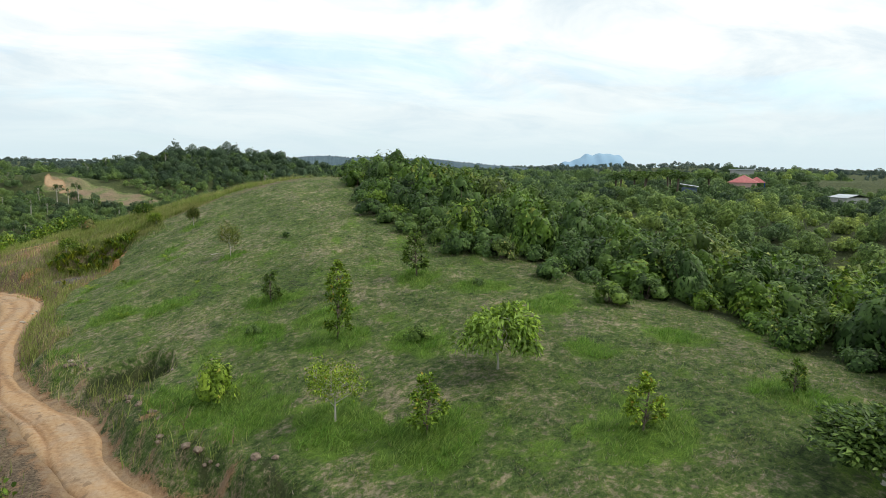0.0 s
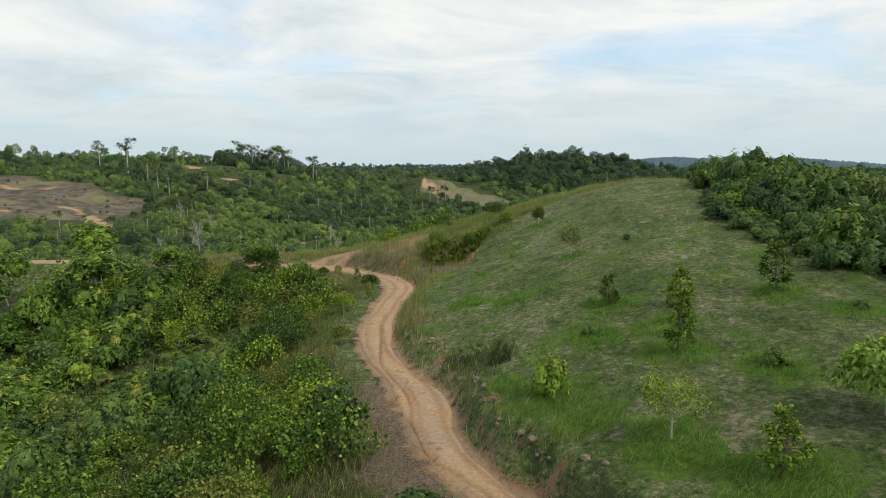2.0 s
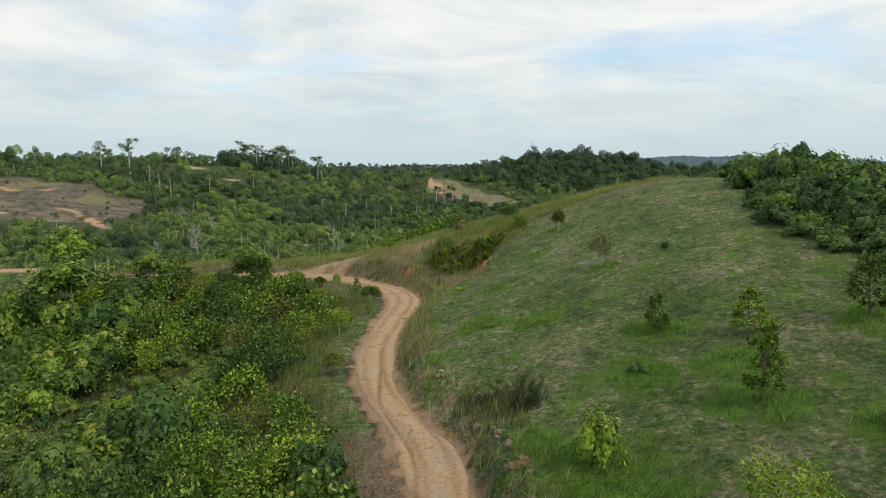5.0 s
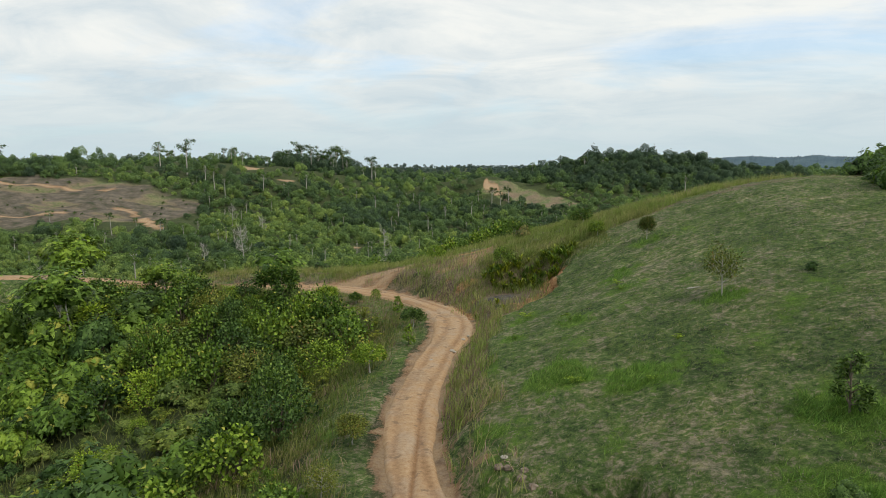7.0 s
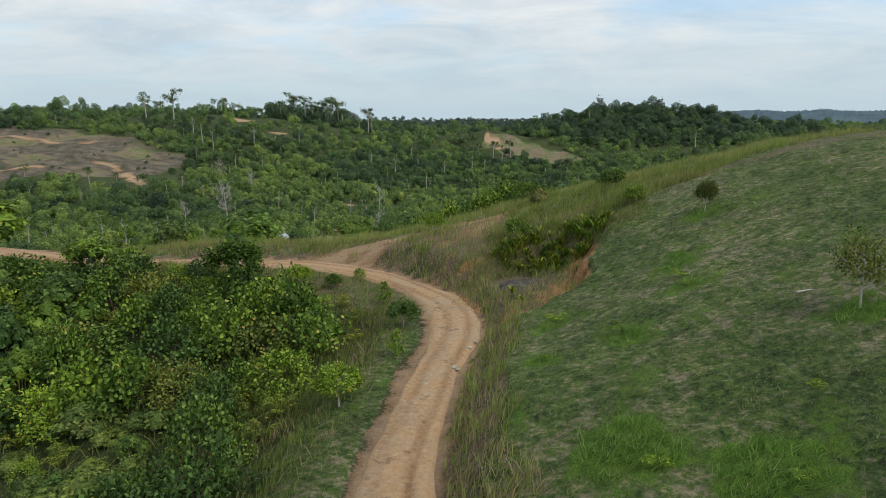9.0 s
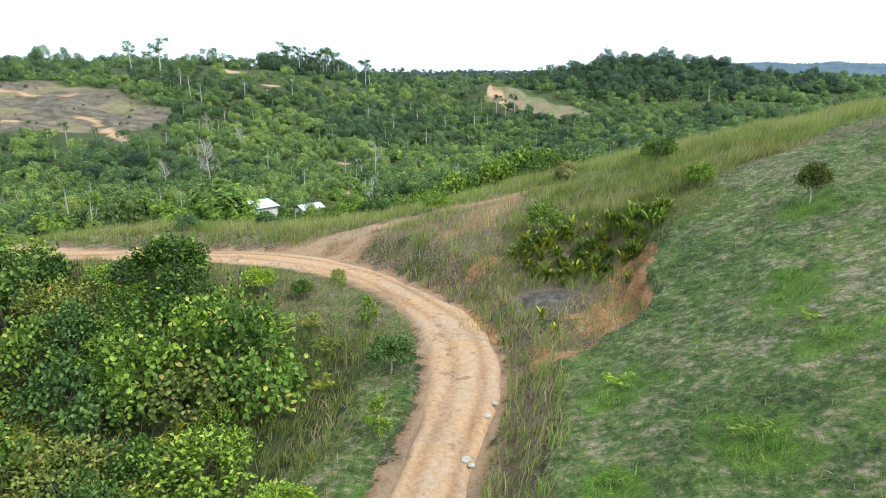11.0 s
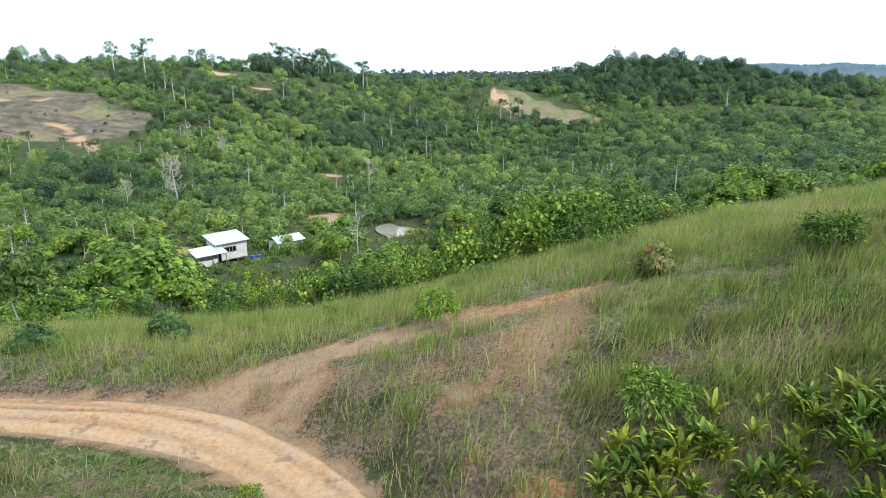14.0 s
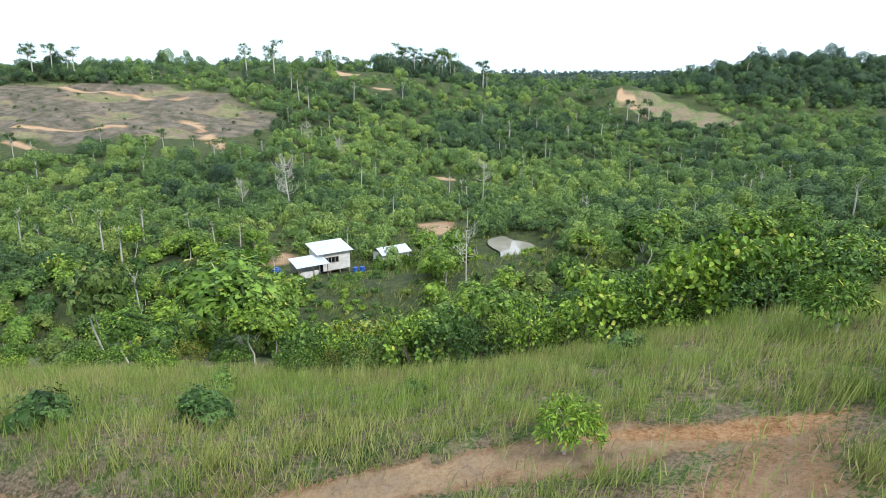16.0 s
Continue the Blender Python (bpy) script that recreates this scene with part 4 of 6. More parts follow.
def bare_tree(seed, top, rx, n, leafy=0, length=0.2, width=0.08):
    """A tree with pale trunk and spreading limbs, with few leaves at their ends."""
    def make():
        rng = np.random.RandomState(seed)
        out, tips = [tube([[0, 0, -0.2], [0.02, 0.01, top * 0.45], [0.05, -0.03, top * 0.8]], [0.05, 0.035, 0.015], 6)], []
        for i in range(n):
            a, z0 = i * 2.4 + rng.normal(0, 0.3), top * rng.uniform(0.3, 0.8)
            r = rx * rng.uniform(0.6, 1) * (1.25 - 0.6 * z0 / top)
            end = np.array([math.cos(a) * r, math.sin(a) * r, z0 + r * rng.uniform(0.25, 0.75)])
            start = np.array([0.03, 0, z0])
            mid = (start + end) / 2 + [0, 0, -0.03 * top]
            out.append(tube([start, mid, end], [0.02, 0.013, 0.004], 4))
            for _ in range(4):
                t_ = mid + (end - mid) * rng.uniform(0.1, 1)
                e2 = t_ + rng.normal(0, 0.17 * rx, 3) + [0, 0, 0.08 * top]
                out.append(tube([t_, (t_ + e2) / 2 + rng.normal(0, 0.02, 3), e2], [0.012, 0.008, 0.003], 3))
                tips.append(e2)
        parts = [("trunk", joined(out))]
        if leafy:
            at = np.repeat(np.array(tips), leafy, 0) + rng.normal(0, 0.16 * rx, (len(tips) * leafy, 3))
            parts.append(("crown", leaves(rng, at, rng.normal(0, 1, at.shape) + [0, 0, 0.1], length, width)))
        return parts
    return make


def strap_fern(seed, n, reach, rise):
    """A clump of erect lance-shaped fronds, folded along the rib and nodding at the tip."""
    def make():
        rng = np.random.RandomState(seed)
        verts, faces = [], []
        u = np.linspace(0, 1, 7)[:, None]
        wide = np.sin(np.pi * np.clip(u * 0.9 + 0.06, 0, 1)) ** 0.8
        for i in range(n):
            a = i * 2.4 + rng.normal(0, 0.3)
            r, up, w = reach * rng.uniform(0.6, 1.3), rise * rng.uniform(0.65, 1.15), rng.uniform(0.055, 0.085)
            ahead, side = np.array([math.cos(a), math.sin(a), 0]), np.array([-math.sin(a), math.cos(a), 0])
            rib = ahead * r * u**1.5 + np.array([0, 0, up]) * (1.35 * u - 0.45 * u**3)
            k = len(verts) * 21
            verts.append(np.stack([rib - side * w * wide + [0, 0, 0.03] * wide, rib, rib + side * w * wide + [0, 0, 0.03] * wide], 1).reshape(-1, 3))
            for q in range(6):
                for m in (0, 1):
                    b_ = k + q * 3 + m
                    faces += [(b_, b_ + 1, b_ + 4), (b_, b_ + 4, b_ + 3)]
        return [("fronds", (np.vstack(verts), np.array(faces)))]
    return make


def fern(seed, n, reach=1.0, pairs=14, leaf_len=0.24, leaf_w=0.06, rise=0.7):
    def make():
        rng = np.random.RandomState(seed)
        return [("fronds", frond_shape(rng, n, reach, pairs, leaf_len, leaf_w, rise))]
    return make


BROAD = Kind("broadleaf_shrub", "leafy green broadleaf shrub on the scrubby slope", "shrub", (BARK, LEAF_BROAD),
             [shrub(100 + i, 30, 23, 0.95, 0.35, 0.20, 0.16, small=True) for i in range(5)])
NEAR_BROAD = Kind("broadleaf_bush", "leafy green broadleaf bush with large leaves above the road", "shrub", (BARK, LEAF_FULL),
                  [shrub(110 + i, 40, 21, 0.95, 0.35, 0.125, 0.10) if i % 2 else shrub(110 + i, 40, 40, 1.0, 0.35, 0.125, 0.07) for i in range(6)])
DENSE = Kind("dense_shrub", "dense dark green shrub with small leaves", "shrub", (BARK, LEAF_DEEP),
             [shrub(120 + i, 30, 23, 0.9, 0.3, 0.155, 0.12, small=True) for i in range(4)])
OLIVE = Kind("olive_shrub", "olive green shrub with drooping leaves", "shrub", (BARK, LEAF_OLIVE),
             [shrub(140 + i, 30, 24, 1.0, 0.35, 0.22, 0.11, 0.25, small=True) for i in range(4)])
LIME = Kind("lime_shrub", "yellow-green shrub with bright young leaves", "shrub", (BARK, LEAF_LIME),
            [shrub(160 + i, 32, 26, 0.95, 0.4, 0.15, 0.08) for i in range(3)])
MANGO_BUSH = Kind("round_bush", "round bushy tree with drooping leaves below the grassy ridge", "tree", (BARK, LEAF_FULL), [shrub(190 + i, 60, 22, 0.95, 0.5, 0.135, 0.045, 0.5) for i in range(3)])
MANGO = Kind("mango_sapling", "round bushy sapling with drooping dark leaves in tall grass", "sapling", (BARK_PALE, LEAF_DARK),
             [shrub(180 + i, 46, 34, 0.9, 0.9, 0.24, 0.06, 0.5, 6, True, 0.06) for i in range(3)])
CONE = Kind("young_tree", "slender young tree with tufted foliage in the field", "tree", (BARK, LEAF_PALE),
            [layered(200 + i, 8, 36, 0.70, 2.6, 0.7, 0.20, 0.09, 0.2) for i in range(4)])
SPREAD = Kind("spreading_sapling", "pale-trunked sapling with thin spreading limbs", "tree", (BARK_PALE, LEAF_PALE),
              [bare_tree(220 + i, 2.1, 1.15, 16, 24, 0.14, 0.07) for i in range(2)])
ROUND_TREE = Kind("round_crowned_tree", "small tree with a round bright green crown", "tree", (BARK_PALE, LEAF_FULL),
                  [shrub(240 + i, 64, 60, 0.85, 1.1, 0.165, 0.08, 0.2, 8, True, 0.06) for i in range(3)] + [shrub(247, 46, 46, 0.9, 1.05, 0.25, 0.105, 0.45, 8, True, 0.04)])
FERN = Kind("fern_clump", "arching yellow-green fern clump", "fern", (LEAF_FERN,), [fern(260 + i, 12, 0.8, 16, 0.20, 0.05, 1.6) for i in range(4)])
UPRIGHT_FERN = Kind("upright_fern", "upright yellow-green fern clump", "fern", (LEAF_FERN,), [strap_fern(265 + i, 11, 0.5, 0.85) for i in range(5)])
PALM_SHOOT = Kind("palm_shoot", "small yellow-green palm seedling in a grass patch", "palm", (LEAF_LIME,),
                  [fern(270 + i, 6, 0.8, 12, 0.30, 0.05, 1.1) for i in range(3)])
OIL_PALM = Kind("oil_palm", "oil palm with a dense head of arching fronds", "palm", (BARK, LEAF_DEEP), [])
VALLEY = Kind("valley_tree", "leafy tree with a pale trunk on the valley side", "tree", (BARK_PALE, LEAF_BROAD),
              [shrub(300 + i, 44, 20, 0.75, 1.7, 0.22, 0.16, 0.1, 8, True, 0.045, small=True) for i in range(4)])
SNAG = Kind("dead_tree", "bare grey dead tree with thin branches", "tree", (BARK_PALE,),
            [bare_tree(320, 4.2, 1.0, 16), bare_tree(321, 4.2, 0.75, 34)])


def oil_palm(seed):
    def make():
        rng = np.random.RandomState(seed)
        v, f = frond_shape(rng, 24, 0.62, 12, 0.22, 0.05, 1.0, 1.3)
        v = v + [0, 0, 0.8]
        return [("trunk", tube([[0, 0, -0.2], [0.02, 0, 0.4], [0, 0, 0.85]], [0.045, 0.04, 0.05], 7)), ("fronds", (v, f))]
    return make


OIL_PALM.shapes = [oil_palm(340 + i) for i in range(2)]


def variant(kind, name, label):
    """The same plant shapes under another name."""
    return Kind(name, label, kind.category, kind.mats, kind.shapes)


THICKET_BROAD = variant(BROAD, "thicket_shrub", "leafy broadleaf shrub in the thicket beside the field")
LEAF_THICKET = leaf_material("thicket_leaves", (0.040, 0.085, 0.013), (0.076, 0.148, 0.022), (0.145, 0.235, 0.038), (0.28, 0.33, 0.07))
THICKET_BROAD.mats = (BARK, LEAF_THICKET)
THICKET_DARK = variant(DENSE, "dark_thicket_shrub", "dark green shrub in the thicket beside the field")
THICKET_OLIVE = variant(OLIVE, "olive_thicket_shrub", "olive green shrub in the thicket beside the field")
RIDGE_BUSH = variant(NEAR_BROAD, "ridge_bush", "big leafy bush below the grassy ridge")
VALLEY_BROAD = variant(BROAD, "valley_bush", "leafy green bush on the valley floor")
VALLEY_DARK = variant(DENSE, "dark_valley_bush", "dark green bush on the valley floor")
VALLEY_OLIVE = variant(OLIVE, "olive_valley_bush", "olive green bush on the valley floor")


# ---- the field: saplings and seedlings ----
rp = random.Random(5)
for x, y, s, tall, k, mat in [(11.3, 40.6, 0.9, 0.85, 2, LEAF_DARK),
                              (12.4, 31.0, 1.05, 1.15, 3, LEAF_LIME), (15.0, 37.6, 1.0, 0.85, 0, LEAF_LIME), 
                              (11.6, 19.3, 1.0, 0.85, 2, LEAF_LIME), (18.5, 14.6, 0.9, 0.9, 0, LEAF_LIME), (26.6, 13.5, 0.6, 0.9, 1, LEAF_FULL)]:
    CONE.plant(x, y, s, rng=rp, tall=tall, which=k, group="saplings in the field", crown_mat=mat)
OLIVE.plant(5.6, 29.0, 0.95, rng=rp, tall=1.75, label="bushy upright young tree with light green leaves", crown_mat=LEAF_BROAD)
SPREAD.plant(9.1, 22.7, 1.05, rng=rp, which=0, group="saplings in the field", crown_mat=LEAF_LIME)
SPREAD.plant(11.6, 54.6, 0.95, rng=rp, which=1, tall=1.25, group="saplings in the field", label="open young tree with a white trunk and olive leaves")
ROUND_TREE.plant(11.5, 73.3, 0.62, rng=rp, which=2, tall=1.7, group="saplings in the field", label="small white-trunked tree with an olive crown", crown_mat=LEAF_PALE)
ROUND_TREE.plant(17.1, 22.2, 1.5, rng=rp, which=3, tall=1.12, group="saplings in the field", label="round-crowned bright green tree on a pale trunk in the field", crown_mat=LEAF_FRESH)
ROUND_TREE.plant(22.4, 8.4, 1.9, rng=rp, which=1, tall=0.62, label="broad tree with large dark glossy leaves beside the field", crown_mat=LEAF_DARK)
CONE.plant(20.7, 37.2, 1.25, rng=rp, which=3, tall=0.9, label="dark green cone-shaped young tree in the field", crown_mat=LEAF_DARK)
for x, y, s in [(15.7, 27.6, 0.75), (29.2, 32.7, 1.25), (29.0, 26.9, 1.2), (9.0, 36.0, 0.5), (23.3, 33.3, 0.5), (16.8, 55.5, 0.45)]:
    DENSE.plant(x, y, s, rng=rp, tall=1.1, group="low bushes in the field", label="low dark green bush in the mown field")
for x, y, s in [(3.6, 57.9, 0.95), (0.9, 62.4, 0.8), (0.0, 56.9, 0.55), (7.3, 61.7, 0.45), (7.4, 63.4, 0.7), (2.6, 47.5, 0.7), (5.9, 45.9, 0.6), (8.0, 50.0, 0.5)]:
    PALM_SHOOT.plant(x, y, s, rng=rp, group="seedlings in the field")

# ---- beside the road and on the grassy ridge ----
MANGO.plant(-0.8, 79.6, 1.0, rng=rp, which=0, group="bushy saplings on the ridge", crown_mat=LEAF_FULL)
DENSE.plant(1.5, 89.8, 1.05, rng=rp, which=1, tall=1.25, group="bushy saplings on the ridge", label="bushy sapling with rust-red young leaves in tall grass", crown_mat=LEAF_RUST)
MANGO.plant(8.3, 79.7, 0.85, rng=rp, which=2, group="bushy saplings on the ridge", crown_mat=LEAF_FULL)
MANGO.plant(-8.4, 88.9, 0.95, rng=rp, which=1, tall=1.1, group="bushy saplings on the ridge", crown_mat=LEAF_LIME, label="thin sapling with pale leaves beside the dirt track")
MANGO.plant(0.6, 96.8, 1.25, rng=rp, which=0, group="bushy saplings on the ridge", crown_mat=LEAF_FULL)
MANGO.plant(7.8, 87.6, 1.3, rng=rp, which=2, tall=0.8, group="bushy saplings on the ridge", crown_mat=LEAF_FULL)
for x, y, s in [(-22.1, 89.6, 1.15), (-24.0, 93.2, 0.9), (-15.2, 94.6, 0.6), (-6.7, 98.5, 0.9), (-27.7, 87.6, 1.2)]:
    DENSE.plant(x, y, s, rng=rp, label="rounded dark bush in the tall roadside grass", group="bushes in the tall grass")
NEAR_BROAD.plant(-13.3, 78.5, 0.55, rng=rp, tall=1.45, label="small upright clipped-looking bush at the road's edge", crown_mat=LEAF_FULL)
ROUND_TREE.plant(-17.4, 75.6, 0.85, rng=rp, which=1, tall=0.95, label="thin-stemmed bush with a bright yellow-green crown near the road", crown_mat=LEAF_LIME)
ROUND_TREE.plant(-14.5, 75.1, 0.6, rng=rp, which=0, tall=1.0, label="small open sapling with pale leaves on the dry verge", crown_mat=LEAF_FULL)
ROUND_TREE.plant(-7.9, 66.3, 0.85, rng=rp, which=2, tall=1.05, label="small dark-leaved tree beside the dirt road", crown_mat=LEAF_DARK)
CONE.plant(-9.9, 71.7, 0.6, rng=rp, which=3, label="thin sapling with yellow top leaves near the road", crown_mat=LEAF_LIME)
for x, y, s in [(-14.2, 70.7, 1.5), (-13.0, 71.6, 1.0), (-15.1, 69.5, 1.3), (-11.5, 69.2, 1.0), (-13.0, 66.8, 1.2), (-17.1, 68.4, 1.1), (-10.8, 66.0, 0.8), (-12.4, 64.2, 1.0)]:
    FERN.plant(x, y, s, rng=rp, tall=1.2, group="ferns below the bend", label="large arching fern below the road bend", crown_mat=LEAF_LIME if s > 1.15 else None)
CONE.plant(-7.4, 61.5, 0.55, rng=rp, which=2, label="thin yellow-green sapling at the road's edge", crown_mat=LEAF_LIME)
ROUND_TREE.plant(-9.1, 56.0, 0.95, rng=rp, which=1, label="small open tree with light green leaves by the road", crown_mat=LEAF_LIME)
ROUND_TREE.plant(-7.6, 45.5, 0.7, rng=rp, which=0, label="small tree with olive leaves beside the road", crown_mat=LEAF_PALE)
ROUND_TREE.plant(-21.4, 74.0, 1.75, rng=rp, which=2, tall=1.15, label="tall bushy tree with drooping green leaves", crown_mat=LEAF_FULL)
NEAR_BROAD.plant(-4.7, 27.0, 1.65, rng=rp, tall=1.3, label="large round green bush at the road's edge", crown_mat=LEAF_FULL)
DENSE.plant(-5.9, 32.0, 1.5, rng=rp, tall=1.2, label="dense dark bush at the road's edge")
DENSE.plant(-0.9, 20.8, 1.4, rng=rp, tall=0.9, label="dense dark bush beside the road")
SPREAD.plant(-7.6, 40.5, 0.6, rng=rp, which=1, label="spindly sapling on the road verge")

# ferns in the cutting
for i in range(150):
    a, r = rp.uniform(0, 6.28), rp.random() ** 0.5
    x, y = 1.9 + 4.6 * r * math.cos(a), 77.4 + 1.9 * r * math.sin(a)
    deep = rp.random() < 0.35
    UPRIGHT_FERN.plant(x, y, rp.uniform(0.6, 1.15), rng=rp, group="ferns in the cutting", label="dark green fern clump growing in the cutting" if deep else "yellow-green fern clump growing in the cutting", crown_mat=LEAF_FULL if deep else None)
for x, y, s in [(-1.2, 70.4, 0.9), (-0.6, 69.0, 0.8), (0.2, 74.8, 0.8), (2.0, 74.6, 0.9), (3.4, 74.2, 0.7), (-3.0, 69.8, 0.6)]:
    UPRIGHT_FERN.plant(x, y, s, rng=rp, group="ferns in the cutting", label="lone yellow-green fern clump on bare soil in the cutting")


# ---- scrub on the slope left of the road ----
def scatter(rng, n, spot, gap, limit=40):
    """Random places inside spot(x, y) boxes that keep a gap from each other."""
    out, grid = [], {}
    for _ in range(n * limit):
        x, y, ok = spot(rng)
        if not ok:
            continue
        g = gap(x, y) if callable(gap) else gap
        cell = (int(x // 2), int(y // 2))
        near = [q for i in (-2, -1, 0, 1, 2) for j in (-2, -1, 0, 1, 2) for q in grid.get((cell[0] + i, cell[1] + j), ())]
        if all((x - a) ** 2 + (y - b_) ** 2 > g * g for a, b_ in near):
            out.append((x, y))
            grid.setdefault(cell, []).append((x, y))
            if len(out) >= n:
                break
    return out


def left_spot(rng):
    x, y = rng.uniform(-48, -6), rng.uniform(12, 82)
    d = float(near_line([x], [y], ROAD_XY)[0][0])
    if y > 64 and x > -29:
        open_verge = float(bell(np.array([x]), np.array([y]), -14.5, 75.5, 8.5, 4.2, -28)[0]) > 0.22
        return x, y, d < -(7.5 + 1.2 * math.sin(x)) and abs(d) < 42 and not open_verge
    verge = 5.6 + 1.2 * math.sin(y * 0.3) + (1.4 if 52 < y < 68 else 0) + (2.4 if y >= 68 else 0)
    if y < 36:
        verge = 4.6
    return x, y, d < -verge and abs(d) < 42 and y < 80 + 0.1 * x


slope_rng = random.Random(11)
SLOPE = scatter(slope_rng, 560, left_spot, lambda x, y: 1.4)
for x, y in SLOPE:
    u = slope_rng.random()
    brown = math.exp(-(((x + 24) / 9) ** 2 + ((y - 52) / 9) ** 2))
    s = (0.7 + 1.9 * slope_rng.random() ** 2) * (0.75 if brown > 0.5 else 1.0)
    close = float(near_line([x], [y], ROAD_XY)[0][0]) > -11 or y > 58 and x > -30 or y < 36 and x > -20
    s = min(s, 1.75) * (1.1 if y > 58 else 1.0) if close else s
    if brown > 0.45 and u < 0.6:
        OLIVE.plant(x, y, s * 0.9, rng=slope_rng, tall=0.8, group="scrub on the slope")
    elif u < 0.50:
        (NEAR_BROAD if close else BROAD).plant(x, y, s, rng=slope_rng, tall=slope_rng.uniform(0.85, 1.55), group="scrub on the slope")
    elif u < 0.72 and close:
        NEAR_BROAD.plant(x, y, s, rng=slope_rng, tall=slope_rng.uniform(0.85, 1.5), group="scrub on the slope", label="dark green leafy bush on the scrubby slope", crown_mat=LEAF_DARK)
    elif u < 0.72:
        DENSE.plant(x, y, s, rng=slope_rng, tall=slope_rng.uniform(0.85, 1.5), group="scrub on the slope", label="dense dark green shrub on the scrubby slope")
    elif u < 0.84:
        LIME.plant(x, y, s * 0.9, rng=slope_rng, group="scrub on the slope")
    elif u < 0.97 and close:
        NEAR_BROAD.plant(x, y, s, rng=slope_rng, group="scrub on the slope", label="olive green leafy bush on the scrubby slope", crown_mat=LEAF_PALE)
    elif u < 0.97:
        OLIVE.plant(x, y, s, rng=slope_rng, group="scrub on the slope")
    else:
        FERN.plant(x, y, min(s, 1.1), rng=slope_rng, group="scrub on the slope", label="large arching fern among the shrubs")
for x, y, s in [(-43.6, 76.3, 2.6), (-37.6, 66.1, 2.7), (-52.1, 73.6, 2.4), (-49.0, 66.0, 2.2), (-33.0, 74.0, 1.5)]:
    VALLEY.plant(x, y, s, rng=slope_rng, tall=1.15, label="tall slender tree with pale trunk above the scrub")


# ---- thicket along the field's far side ----
def hedge_spot(rng):
    y = rng.uniform(-6, 92)
    x = np.interp(y, HEDGE_Y, HEDGE_X) + 22 * rng.random() ** 1.4
    return x, y, x > 0


hedge_rng = random.Random(12)
for x, y in scatter(hedge_rng, 270, hedge_spot, 2.2):
    d = x - np.interp(y, HEDGE_Y, HEDGE_X)
    u = hedge_rng.random()
    s = hedge_rng.uniform(1.6, 2.4) * (1.0 if d > 2.0 else 0.7)
    kind = (THICKET_DARK if u < 0.74 else THICKET_BROAD if u < 0.95 else THICKET_OLIVE) if y > 30 else THICKET_BROAD if u < 0.50 else THICKET_OLIVE if u < 0.64 else THICKET_DARK if u < 0.86 else THICKET_BROAD
    kind.plant(x, y, s, rng=hedge_rng, tall=hedge_rng.uniform(0.95, 1.6) * (0.8 if d < 2.5 else 1.1), group="thicket beside the field")


# ---- row of bushes below the ridge, and the nearest valley trees ----
row_rng = random.Random(13)


def row_spot(rng):
    x, y = rng.uniform(-26, 8), rng.uniform(99, 116)
    line = np.interp(x, [-26, -21, -15, -7, 0, 10], [100.5, 100.5, 101.5, 102.5, 103.5, 110])
    return x, y, line < y < line + 7


for x, y in scatter(row_rng, 52, row_spot, 1.9):
    u = row_rng.random()
    tone = LEAF_FULL if u < 0.55 else LEAF_DARK if u < 0.82 else LEAF_PALE if u < 0.93 else LEAF_LIME
    RIDGE_BUSH.plant(x, y, 0.9 + 1.3 * row_rng.random(), rng=row_rng, tall=row_rng.uniform(1.0, 1.35), group="bushes below the ridge", crown_mat=tone)
# the round bushes that stand out of the row, and the big clump at its end
for x, y, s, tall, tone in [(-20.2, 101.0, 1.7, 1.0, LEAF_DARK), (-14.2, 102.6, 1.9, 0.95, LEAF_DARK), (-7.6, 104.2, 2.1, 0.95, LEAF_DARK), (-23.6, 99.6, 1.2, 1.0, LEAF_FULL), (5.5, 108.5, 1.7, 1.0, LEAF_FULL), (9.5, 112.0, 1.9, 0.9, LEAF_DARK)]:
    MANGO_BUSH.plant(x, y, s, rng=row_rng, tall=tall, group="round bushes below the ridge", crown_mat=tone)
for x, y, s, tall in [(-3.6, 104.8, 2.4, 1.25), (-1.0, 106.4, 2.7, 1.3), (1.4, 107.4, 2.4, 1.25), (-2.6, 107.6, 2.5, 1.4), (3.2, 109.4, 2.1, 1.2)]:
    RIDGE_BUSH.plant(x, y, s, rng=row_rng, tall=tall, which=3, group="bushes below the ridge", label="tall broadleaf clump with big leaves below the ridge", crown_mat=LEAF_FULL)
for x, y, s in [(-30.2, 96.6, 0.9), (-33.0, 99.0, 1.1), (-29.0, 101.4, 1.0), (-36.0, 97.4, 1.2), (-38.8, 101.0, 1.1), (-34.4, 103.6, 1.2), (-41.5, 97.2, 1.0), (-26.6, 103.6, 1.1)]:
    RIDGE_BUSH.plant(x, y, s, rng=row_rng, tall=1.05, group="bushes below the ridge", label="low light green bush on the grassy slope", crown_mat=LEAF_FULL if row_rng.random() < 0.6 else LEAF_PALE)
VALLEY.plant(-34.2, 108.5, 3.3, rng=row_rng, which=0, tall=1.05, label="open tree with forked white trunk and light leaves", crown_mat=LEAF_BROAD)
VALLEY.plant(-46.0, 108.0, 2.2, rng=row_rng, which=1, tall=1.6, label="tall thin tree with a pale trunk and sparse crown", crown_mat=LEAF_OLIVE)


